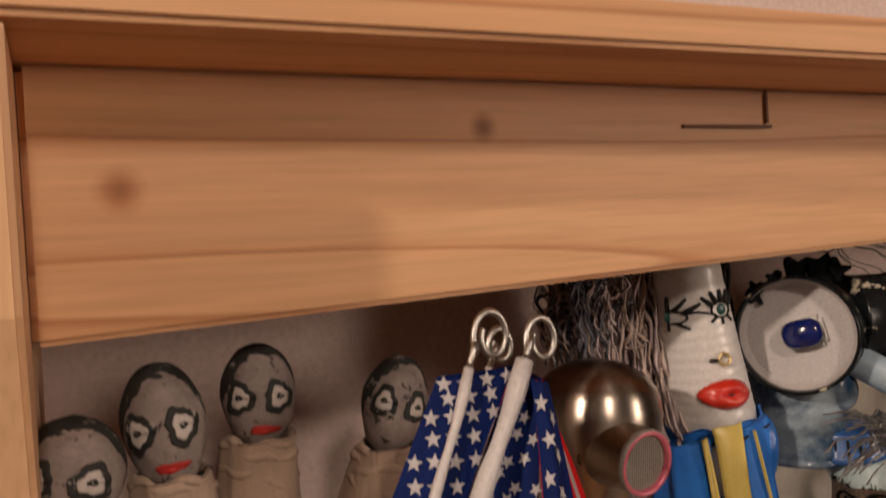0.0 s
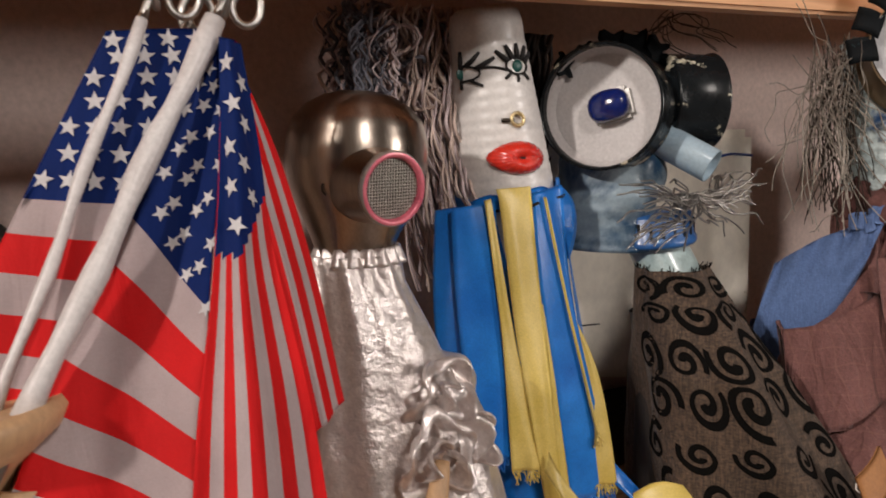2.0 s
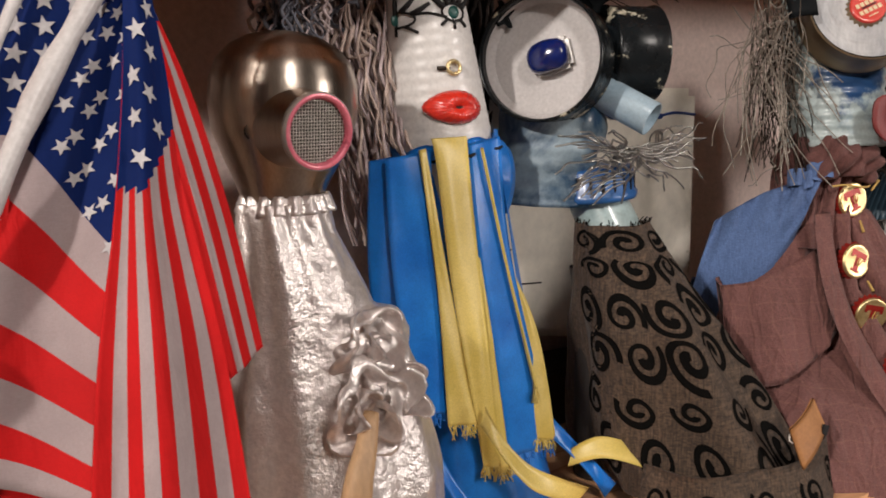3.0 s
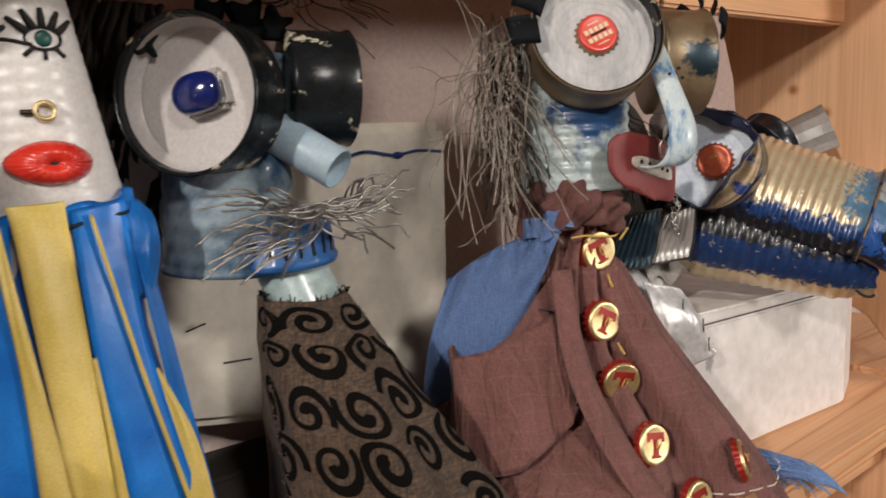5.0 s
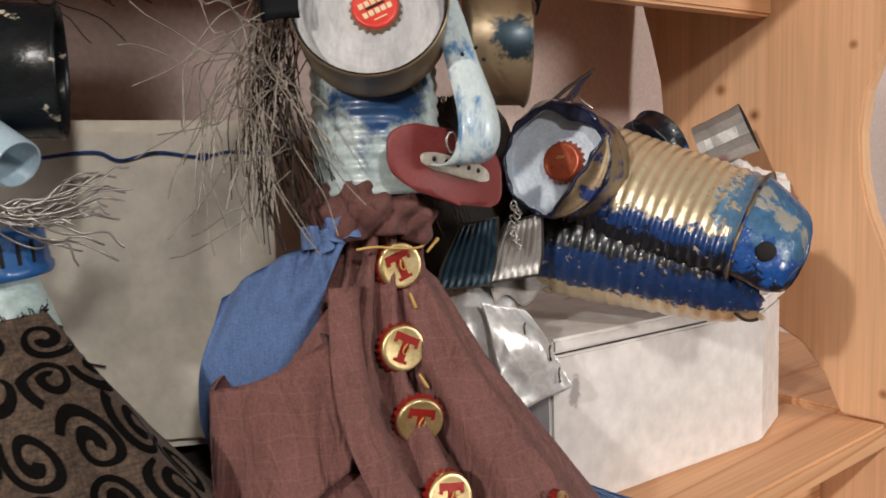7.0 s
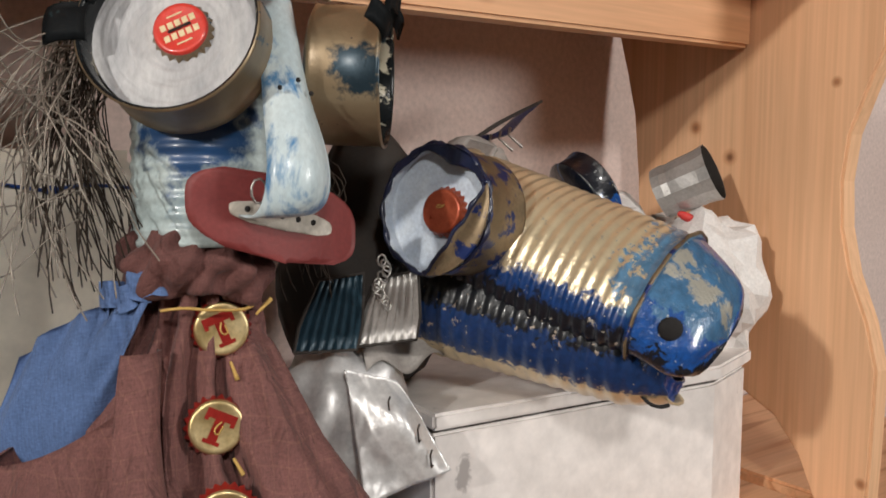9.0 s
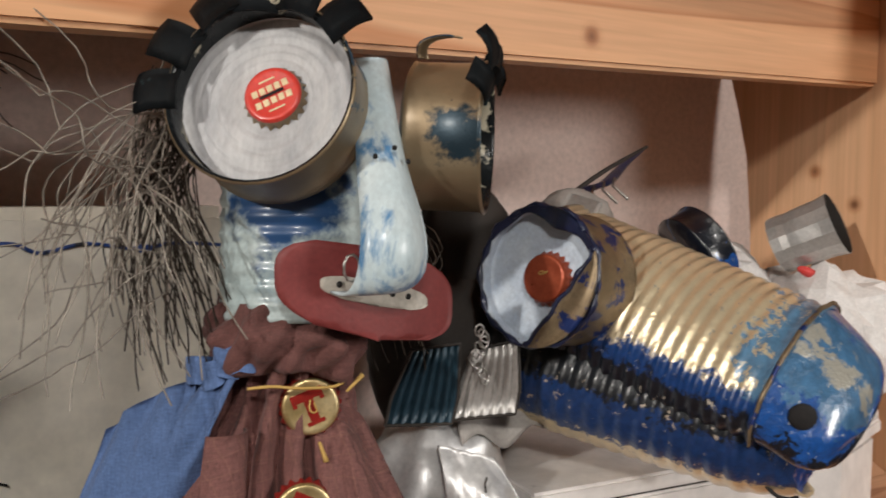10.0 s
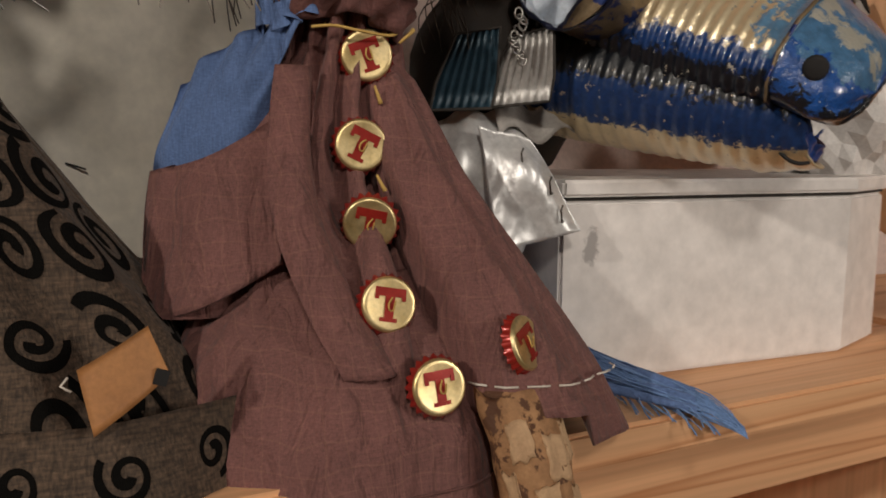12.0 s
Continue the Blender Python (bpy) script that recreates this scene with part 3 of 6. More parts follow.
NAVY_FLAP = surface("navy_tin", (0.010, 0.028, 0.045), (0.03, 0.07, 0.10), 60, 0.38, 0.2, 0.3)
PAPER_WHITE = surface("crumpled_white_paper", (0.66, 0.63, 0.61), (0.80, 0.77, 0.75), 40, 0.7, relief=0.5)
GREY_GLUE = surface("grey_papier_mache", (0.32, 0.29, 0.27), (0.46, 0.43, 0.40), 60, 0.7, relief=0.6)
WOOD_TURNED = surface("pale_turned_wood", (0.46, 0.27, 0.14), (0.60, 0.38, 0.21), 20, 0.5, relief=0.1, stretch=(1, 1, 0.2))
CAP_BLUE = surface("blue_plastic_screw_cap", (0.012, 0.075, 0.26), (0.03, 0.15, 0.42), 40, 0.38, relief=0.3, spots=(0.006, 0.012, 0.035), spot_scale=80, spot_at=0.68, coat=0.3)
GEM = surface("deep_blue_glass_gem", (0.002, 0.006, 0.06), (0.006, 0.020, 0.16), 90, 0.08, relief=0.2, coat=1.0)
NECK_GREEN = surface("pale_green_bottle_neck", (0.26, 0.38, 0.40), (0.50, 0.60, 0.58), 22, 0.3, relief=0.15, coat=0.3)
GREEN_PAINT = surface("green_eye_paint", (0.004, 0.05, 0.045), (0.01, 0.11, 0.09), 90, 0.4, relief=0.3)


# ---- the figure with the red cap eye: one plain tin shape ----
def corrugated(r0, r1, h, ribs, depth, rim=0.0015):
    """A can's profile: seamed rims at both ends and round beads between them."""
    out = [(r0 * 0.96, 0.001), (r0 + rim, 0.0), (r0 + rim, 0.003), (r0, 0.0045)]
    steps = ribs * 6
    for k in range(steps + 1):
        s = k / steps
        out.append((r0 + (r1 - r0) * s + depth * math.sin(math.tau * ribs * s), 0.006 + (h - 0.012) * s))
    return out + [(r1, h - 0.0045), (r1 + rim, h - 0.003), (r1 + rim, h), (r1 * 0.96, h - 0.001)]


def crown_cap(mesh, at, top, side, r=0.0145, high=0.0062, waves=21):
    """A crown cap with its crimped skirt, the face towards +z of the pose."""
    def shape(a, rr, h):
        k = max(0.0, min(1.0, (high * 0.75 - h) / (high * 0.75)))
        q = rr + 0.0011 * k * math.cos(waves * a)
        return (q * math.cos(a), q * math.sin(a), h)
    n = waves * 4
    mesh.lathe([(r * 1.09, 0.0), (r * 1.06, high * 0.35), (r * 1.0, high * 0.7)], at, side, n, shape)
    mesh.lathe([(r * 1.0, high * 0.7), (r * 0.965, high * 0.93), (r * 0.90, high), (r * 0.80, high * 0.96), (0.0, high * 0.95)], at, top, n)


def slab_on(mesh, at, x, y, w, h, mat, z, deep=0.0003, turn=0.0):
    mesh.box((w, h, deep), at @ pose(x, y, z, 0, 0, turn), mat, 0)


def open_can(mesh, at, r, depth, wall, inside, floor, ribs=0, seg=48, disc=0.0, swirl=0.00035):
    """A shallow open tin: its floor at z = 0, its mouth at z = depth; a rolled rim; a disc of paint inside."""
    mesh.lathe([(0, -0.0005), (r * 0.9, -0.0005), (r, 0.0015), (r + 0.0008, 0.002), (r, 0.004), (r, depth - 0.003), (r + 0.0012, depth - 0.002), (r + 0.0014, depth - 0.0008), (r + 0.0004, depth)], at, wall, seg)
    mesh.lathe([(r + 0.0004, depth), (r - 0.0010, depth - 0.0008), (r - 0.0014, depth - 0.003), (r - 0.0014, disc + 0.002)], at, inside, seg)
    brushed = [((r - 0.002) * (1 - k / 30), disc + 0.0006 + swirl * math.sin(k * 2.1)) for k in range(30)]
    mesh.lathe([(r - 0.0014, disc + 0.002)] + brushed + [(0, disc + 0.0005)], at, floor, seg, lambda a, q, h: (q * math.cos(a) + 0.0012 * math.sin(2 * a), q * math.sin(a), h + swirl * 0.85 * math.sin(3 * a + q * 700)))


def wires(mesh, count, start, finish, sag, rad, mat, rng, jitter=0.011, seg=5, n=14):
    """Loose wires from one region to another, each bowed on its own."""
    for _ in range(count):
        a, b = start(rng), finish(rng)
        mid = (a + b) / 2 + sag(rng)
        pts = []
        for k in range(n + 1):
            s = k / n
            p = a * (1 - s) ** 2 + mid * 2 * s * (1 - s) + b * s * s
            w = jitter * math.sin(math.pi * s)
            pts.append(p + Vector((wave((s * 3, a.x * 90, 0), 1.0, 3), wave((s * 3, a.x * 90, 7), 1.0, 5), wave((s * 3, a.z * 90, 3), 1.0, 9))) * w * 2)
        mesh.tube(pts, rad, mat, seg, False)


def figure_red_eye():
    rng = random.Random(5)
    m = Mesh()
    # neck post and head can
    m.lathe([(0.016, 0.981), (0.016, 1.10), (0.014, 1.245)], pose(0.793, 0.440, 0), DARK_MATTE, 16)
    head = pose(0.797, 0.428, 1.236, -2, 3, 20)
    m.lathe([(0, 0.002), (0.039, 0.001)] + corrugated(0.0405, 0.0400, 0.125, 13, 0.0006) + [(0, 0.124)], head, TIN_PALE, 56)
    # eye tin that faces out, with its painted disc and red cap
    ax = Vector((-0.60, -0.74, 0.30)).normalized()
    eye = axes(Vector((0.764, 0.382, 1.347)) - ax * 0.030, ax, (1, 0, 0))
    open_can(m, eye, 0.0440, 0.034, GOLD_TIN, BLACK_PAINT, INNER_WHITE, disc=0.018)
    cap = eye @ pose(0.003, 0.001, 0.0180, 0, 0, 12)
    crown_cap(m, cap, CAP_BRIGHT, GOLD_TIN, 0.0137, 0.0062)
    # the print of the cap as plain bars
    for y, w, h in ((0.0075, 0.008, 0.0008), (-0.0078, 0.008, 0.0008)):
        slab_on(m, cap, 0, y, w, h, CREAM_INK, 0.0061)
    for k in range(5):
        slab_on(m, cap, -0.0076 + 0.0038 * k, 0.0030, 0.0028, 0.0034, CREAM_INK, 0.0061)
        slab_on(m, cap, -0.0076 + 0.0038 * k, -0.0032, 0.0028, 0.0034, CREAM_INK, 0.0061)
    slab_on(m, cap, 0, 0, 0.012, 0.0012, DARK, 0.0066)
    # rubber lashes round the upper rim of both eye tins
    for deg in (166, 138, 109, 84, 56, 30):
        a = radians(deg)
        at = eye @ pose(0.0435 * math.cos(a), 0.0435 * math.sin(a), 0.028) @ pose(0, 0, 0, 0, 0, deg - 90) @ pose(0, 0.006, 0.002, rng.uniform(-30, 0), rng.uniform(-14, 14), rng.uniform(-8, 8))
        m.sheet(lambda u, v, at=at: at @ Vector(((u - 0.5) * 0.0205, (v - 0.50) * 0.021, 0.004 * math.sin(v * 2.4) + 0.002 * math.sin(u * 3.1))), 4, 5, BLACK_RUBBER, 0.0018)
    ax2 = Vector((0.79, -0.61, -0.03)).normalized()
    eye2 = axes((0.852, 0.402, 1.331), ax2, (0, 0, 1))
    open_can(m, eye2, 0.0385, 0.040, GOLD_TIN, BLACK_PAINT, INNER_WHITE, disc=0.012)
    for deg in (-40, -10, 25, 60):
        a = radians(deg)
        at = eye2 @ pose(0.0390 * math.cos(a), 0.0390 * math.sin(a), 0.036) @ pose(0, 0, 0, 0, 0, deg - 90) @ pose(0, 0.006, 0.004, rng.uniform(-50, -10), rng.uniform(-20, 20), 0)
        m.sheet(lambda u, v, at=at: at @ Vector(((u - 0.5) * 0.013, (v - 0.35) * 0.020, 0.004 * math.sin(v * 3))), 3, 5, BLACK_RUBBER, 0.0016)
    m.sheet(lambda u, v: Vector((0.852 + 0.012 * v - 0.005 * math.sin(v * 5), 0.390 - 0.006 * v, 1.370 + 0.012 * math.sin(v * 1.9))) + Vector((u - 0.5, 0.3 * (u - 0.5), 0)) * 0.007, 2, 8, GOLD_TIN, 0.001)
    # folded tin nose
    spine = spline([(0.826, 0.388, 1.368), (0.822, 0.372, 1.346), (0.818, 0.356, 1.317), (0.817, 0.341, 1.285), (0.816, 0.340, 1.266), (0.813, 0.348, 1.256), (0.810, 0.360, 1.256)], 22)
    width = spline([(0.0115, 0, 0), (0.0115, 0, 0), (0.0140, 0, 0), (0.0180, 0, 0), (0.0195, 0, 0), (0.0190, 0, 0), (0.018, 0, 0)], 22)

    def nose(u, v):
        p, w = along(spine, v), along(width, v).x
        s = (u - 0.5) * 2
        return p + Vector((0.97, 0.16, 0.02)) * (s * w) + Vector((-0.12, 0.95, 0.0)) * (0.011 * s * s)
    m.sheet(nose, 10, 26, NOSE_PAINT, 0.0009)
    for dx, dz in ((-0.008, 1.318), (0.001, 1.322), (0.009, 1.316)):
        m.ball(scaled(pose(0.816 + dx, 0.3525 + 25 * dx * dx, dz), 0.0013, 0.0013, 0.0013), DARK, 8, 6)
    m.tube([Vector((0.7945 + 0.004 * math.cos(k * 0.7), 0.350, 1.268 + 0.006 * math.sin(k * 0.7))) for k in range(10)], 0.0007, WIRE, 5, False)
    # mouth plate, bent round the can, with a scraped slit
    def plate(x, z, lift=0.0):
        cx = (x - 0.817) / 0.050
        return Vector((x, 0.371 + 0.010 * cx * cx + 0.006 * cx - lift, z + 0.011 - 0.011 * cx))

    def stadium(rx, rz, mat, lift, thick):
        m.sheet(lambda u, v: plate(0.817 + rx * math.sqrt(max(0.0, 1 - abs((v - 0.5) * 2) ** 3.4)) * (u - 0.5) * 2, 1.242 + (v - 0.5) * 2 * rz * (1 + 0.06 * wave((u * 3, v * 3, rx), 1.0)), lift), 22, 14, mat, thick)
    stadium(0.0500, 0.0225, MOUTH_RED, 0.0, 0.0016)
    stadium(0.0300, 0.0060, MOUTH_WHITE, 0.0015, 0.0008)
    for k in range(5):
        p = plate(0.796 + 0.0095 * k, 1.2432, 0.0022)
        m.ball(scaled(pose(*p), 0.0016, 0.0008, 0.0016), DARK, 8, 6)
    # hair of loose wire on one side, a few at the other
    m_start = lambda r: Vector((0.740 + r.uniform(-0.014, 0.014), 0.445 + r.uniform(-0.02, 0.02), 1.345 + r.uniform(-0.03, 0.02)))
    m_end = lambda r: Vector((0.712 + r.uniform(-0.048, 0.050), 0.425 + r.uniform(-0.05, 0.04), 1.240 + r.uniform(-0.035, 0.05)))
    wires(m, 46, m_start, m_end, lambda r: Vector((r.uniform(-0.045, 0.0), r.uniform(-0.03, 0.02), r.uniform(0.0, 0.02))), 0.00042, WIRE_HAIR, rng, 0.006)
    wires(m, 60, m_start, lambda r: Vector((0.735 + r.uniform(-0.03, 0.03), 0.44 + r.uniform(-0.03, 0.03), 1.235 + r.uniform(-0.03, 0.03))),
          lambda r: Vector((r.uniform(-0.03, 0.0), r.uniform(-0.02, 0.02), 0)), 0.0004, WIRE_DARK, rng, 0.004)
    wires(m, 14, lambda r: Vector((0.73, 0.42, 1.30 + r.uniform(-0.05, 0.07))), lambda r: Vector((0.655 + r.uniform(-0.03, 0.02), 0.41 + r.uniform(-0.04, 0.03), 1.29 + r.uniform(-0.08, 0.10))),
          lambda r: Vector((0, 0, r.uniform(-0.04, 0.03))), 0.0004, WIRE_HAIR, rng)
    wires(m, 26, lambda r: Vector((0.848 + r.uniform(-0.008, 0.01), 0.43 + r.uniform(-0.01, 0.02), 1.30)), lambda r: Vector((0.858 + r.uniform(-0.012, 0.022), 0.43 + r.uniform(-0.02, 0.02), 1.215 + r.uniform(-0.02, 0.03))),
          lambda r: Vector((r.uniform(-0.01, 0.01), 0, 0)), 0.0004, WIRE_DARK, rng)
    return tagged(part("tin_can_figure", m), "pale blue tin can puppet with red cap eye and wire hair", "puppet", "tin puppets")


figure_red_eye()


# ---- its coat, with crown caps for buttons ----
def ellipse_body(rows, folds, amount, seed, swell=None):
    """func(u, v) of a hanging garment. Rows from top to hem: centre x, y, z, half widths x, y. folds: how many pleats."""
    def func(u, v, lift=0.0):
        s = v * (len(rows) - 1)
        i = min(int(s), len(rows) - 2)
        t = s - i
        t2 = t * t * (3 - 2 * t) * 0.5 + t * 0.5
        cx, cy, cz, rx, ry = [a + (b - a) * t2 for a, b in zip(rows[i], rows[i + 1])]
        a = math.tau * u
        w, big = amount(v), (swell or amount)(v)
        k = 1 + lift / max(rx, ry) + w * (0.55 * math.sin(folds * a + 2.2 * wave((v * 2, 0, seed), 1.0)) + 0.9 * wave((math.cos(a) * 2.1, math.sin(a) * 2.1, v * 2.4), 1.0, seed) * big / max(w, 1e-6))
        return Vector((cx + rx * k * math.cos(a), cy + ry * k * math.sin(a), cz))
    return func


def coat():
    t = thing("coat", "plum brown checked cloth coat with crown caps as buttons", "coat")
    body = ellipse_body([(0.793, 0.438, 1.222, 0.029, 0.029), (0.793, 0.440, 1.195, 0.030, 0.028), (0.788, 0.444, 1.165, 0.038, 0.038), (0.786, 0.446, 1.120, 0.054, 0.050),
                         (0.787, 0.446, 1.075, 0.078, 0.076), (0.785, 0.446, 1.030, 0.096, 0.102), (0.782, 0.433, 0.984, 0.103, 0.108)],
                        15, lambda v: 0.32 * (1 - v) ** 0.9 + 0.07, 3.0)
    m = Mesh().sheet(body, 132, 60, COAT, 0.0012)
    part("coat_body", m, t)
    front = ellipse_body([(0.786, 0.432, 1.075, 0.066, 0.058), (0.785, 0.412, 1.035, 0.092, 0.070), (0.780, 0.396, 0.990, 0.100, 0.078), (0.778, 0.382, 0.950, 0.094, 0.076), (0.775, 0.380, 0.900, 0.100, 0.072)], 9, lambda v: 0.05, 8.0)
    part("skirt", Mesh().sheet(lambda u, v: front(0.50 + 0.5 * u, v), 60, 22, COAT, 0.0012), t)
    part("hem_seam", Mesh().tube([front(0.52 + 0.46 * k / 40, 0.62, 0.0015) for k in range(41)], 0.0009, COAT_DARK, 5), t)
    # gathered collar under the head
    def collar(u, v):
        a = math.tau * u
        r = 0.025 + 0.009 * math.sin(v * 3.0) + 0.0024 * math.sin(14 * a + 9 * v) + 0.0026 * math.sin(7 * a - 5 * v) + 0.007 * wave((math.cos(a) * 1.7, math.sin(a) * 1.7, v * 2.6), 1.0, 2)
        return Vector((0.788 + r * 1.10 * math.cos(a), 0.425 + r * 1.1 * math.sin(a), 1.243 - 0.036 * v + 0.007 * math.cos(a + 2.6) + 0.003 * math.sin(3 * a)))
    part("collar", Mesh().sheet(collar, 80, 16, COAT_DARK, 0.0014), t, "gathered plum brown collar")
    # wide turned-back cuff of one sleeve
    corner = {(0, 0): (0.684, 0.446, 1.127), (1, 0): (0.742, 0.402, 1.157), (0, 1): (0.674, 0.428, 1.048), (1, 1): (0.738, 0.378, 1.083)}
    c = {k: Vector(p) for k, p in corner.items()}

    def cuff(u, v):
        p = (c[0, 0] * (1 - u) + c[1, 0] * u) * (1 - v) + (c[0, 1] * (1 - u) + c[1, 1] * u) * v
        out = Vector((-0.55, -0.83, 0.0))
        b = 0.013 * math.sin(math.pi * min(1, u * 1.05)) * (0.5 + 0.5 * v) + 0.004 * wave((u * 2.5, v * 2.5, 1), 1.0, 4)
        return p + out * b + Vector((0, 0, -0.006 * math.sin(math.pi * u)))

    def sleeve(u, v):
        """The whole cuff as a flat tube: front leaf, then back leaf."""
        if u < 0.5:
            return cuff(u * 2, v)
        p = cuff(2 - u * 2, v)
        return p + Vector((0.02, 0.045, 0.004)) * math.sin(math.pi * (u - 0.5) * 2) ** 0.6 + Vector((0, 0, 0.01 * v))
    part("cuff", Mesh().sheet(sleeve, 56, 18, COAT, 0.0030), t, "wide turned-back plum checked cuff")
    part("sleeve", Mesh().sheet(ellipse_body([(0.772, 0.438, 1.200, 0.005, 0.006), (0.764, 0.430, 1.172, 0.014, 0.014), (0.751, 0.432, 1.140, 0.020, 0.022), (0.722, 0.438, 1.098, 0.034, 0.032), (0.705, 0.428, 1.052, 0.032, 0.030)], 5, lambda v: 0.06, 4.0), 44, 18, COAT, 0.0014), t)
    # deep fold beside the buttons, and the other sleeve with its stitched hem
    ridge = spline([(0.752, 0.400, 1.185), (0.745, 0.388, 1.14), (0.744, 0.372, 1.10), (0.755, 0.352, 1.06), (0.770, 0.336, 1.03)], 24)
    def fold(u, v):
        p = along(ridge, v)
        a = math.pi * (u - 0.1) * 0.95
        w = 0.011 + 0.006 * v
        return p + Vector((math.cos(a) * w, -math.sin(a) * w * 0.75 + 0.008, 0.003 * math.sin(4 * v)))
    part("front_fold", Mesh().sheet(fold, 12, 26, COAT, 0.0012), t)
    right = ellipse_body([(0.806, 0.436, 1.205, 0.004, 0.006), (0.812, 0.420, 1.180, 0.017, 0.020), (0.822, 0.398, 1.130, 0.026, 0.026), (0.845, 0.372, 1.070, 0.038, 0.034), (0.864, 0.348, 1.022, 0.046, 0.038), (0.872, 0.335, 0.992, 0.050, 0.040)], 7, lambda v: 0.06 + 0.10 * (1 - v), 6.0, lambda v: 0.10)
    part("sleeve", Mesh().sheet(lambda u, v: right(u, v) + Vector((0, 0, (0.014 if math.cos(math.tau * u) < 0.1 else -0.004) * v * v)), 52, 26, COAT, 0.0014), t)
    for k in range(7):
        a, b = (0.56 + 0.055 * k, 0.56 + 0.055 * k + 0.040)
        lift = Vector((0, 0, 0.014))
        part("stitch", Mesh().tube([right(a, 0.88, 0.0015) + lift * 0.75, right((a + b) / 2, 0.88, 0.0024) + lift * 0.75, right(b, 0.88, 0.0015) + lift * 0.75], 0.0006, WHITE_THREAD, 5), t, "white hand stitch")
    # buttons: gold crown caps with a red letter shape and a loop of thread
    places = [((0.795, 0.405, 1.193), (-0.25, -0.95, 0.05), 20), ((0.787, 0.394, 1.143), (-0.20, -0.95, 0.10), -28), ((0.785, 0.377, 1.101), (-0.40, -0.88, -0.12), -8),
              ((0.783, 0.348, 1.062), (-0.12, -0.96, 0.22), -12), ((0.799, 0.322, 1.023), (-0.05, -0.97, 0.18), 4), ((0.8455, 0.3148, 1.0423), (0.46, -0.82, 0.32), 25)]
    for p, ax, turn in places:
        at = axes(p, ax, (1, 0, 0)) @ pose(0, 0, -0.004, 0, 0, turn)
        b = Mesh()
        crown_cap(b, at, CAP_GOLD, CAP_RED, 0.0146, 0.0064)
        cap = part("crown_cap", b, t, "gold crown cap with red crimped edge")
        q = Mesh()
        slab_on(q, at, 0, 0.0062, 0.0165, 0.0046, CAP_RED, 0.0063)
        slab_on(q, at, 0, -0.0022, 0.0050, 0.0130, CAP_RED, 0.0064)
        slab_on(q, at, 0, -0.0082, 0.0092, 0.0020, CAP_RED, 0.0065)
        for s in (-1, 1):
            slab_on(q, at, s * 0.0072, 0.0036, 0.0022, 0.0030, CAP_RED, 0.0065)
        part("printed_mark", q, cap, "red printed mark")
        part("thread_loop", Mesh().tube([at @ Vector((0.0010 * math.cos(0.7 * k), 0.0034 * math.cos(math.pi * k / 8), 0.0065 + 0.0016 * math.sin(math.pi * k / 8))) for k in range(9)]
                                        + [at @ Vector((0.0022, -0.0030 + 0.0007 * k, 0.0070 + 0.0003 * k)) for k in range(8)], 0.0005, THREAD, 5), cap, "yellow thread loop")
    part("tie_thread", Mesh().tube(spline([(0.762, 0.403, 1.206), (0.773, 0.398, 1.207), (0.787, 0.396, 1.205), (0.808, 0.398, 1.204), (0.815, 0.400, 1.212)], 14), 0.0009, THREAD, 5), t, "yellow tie thread")
    for p, d in (((0.797, 0.398, 1.176), (0.003, -0.002, -0.010)), ((0.793, 0.386, 1.127), (0.004, -0.003, -0.009)), ((0.812, 0.398, 1.20), (0.009, 0, 0.008))):
        part("thread_end", Mesh().tube([Vector(p) + Vector(d) * s for s in (0, 0.35, 0.7, 1)], [0.0008, 0.001, 0.0012, 0.0015], THREAD, 5), t, "frayed yellow thread end")
    return t


coat()


def cork_stick():
    axis = spline([(0.842, 0.322, 1.018), (0.844, 0.306, 0.985), (0.848, 0.298, 0.95), (0.852, 0.294, 0.89)], 20)

    def f(u, v):
        p = along(axis, v)
        a = math.tau * u
        r = 0.0195 + 0.0022 * wave((math.cos(a) * 2, math.sin(a) * 2, v * 5), 1.3, 1) + 0.002 * (1 if math.cos(a) > 0.4 else 0)
        return p + Vector((r * math.cos(a), r * 0.85 * math.sin(a), 0.002 * math.sin(3 * a)))
    t = thing("cork_stick", "rough brown cork stick out of the coat sleeve", "stick")
    m = Mesh().sheet(f, 40, 26, CORK, 0.002)
    m.ball(scaled(pose(0.842, 0.322, 1.016), 0.019, 0.016, 0.006), CORK, 20, 8)
    part("core", m, t)
    for u0, v0, w, h in ((0.66, 0.22, 0.09, 0.16), (0.80, 0.32, 0.10, 0.20), (0.72, 0.50, 0.10, 0.12), (0.90, 0.24, 0.07, 0.16), (0.58, 0.42, 0.06, 0.14), (0.88, 0.52, 0.08, 0.13)):
        def flake(u, v):
            k = 1 + 0.35 * wave((u * 3, v * 3, u0 * 9), 1.0, 3)
            q = f(u0 + (u - 0.5) * w * k, v0 + (v - 0.5) * h * k)
            p = along(axis, v0 + (v - 0.5) * h * k)
            return p + (q - p) * (1.06 + 0.03 * wave((u * 4, v * 4, v0 * 9), 1.0, 1))
        part("bark_flake", Mesh().sheet(flake, 8, 8, BARK_PALE, 0.0016), t, "pale loose bark flake")
    return t


cork_stick()


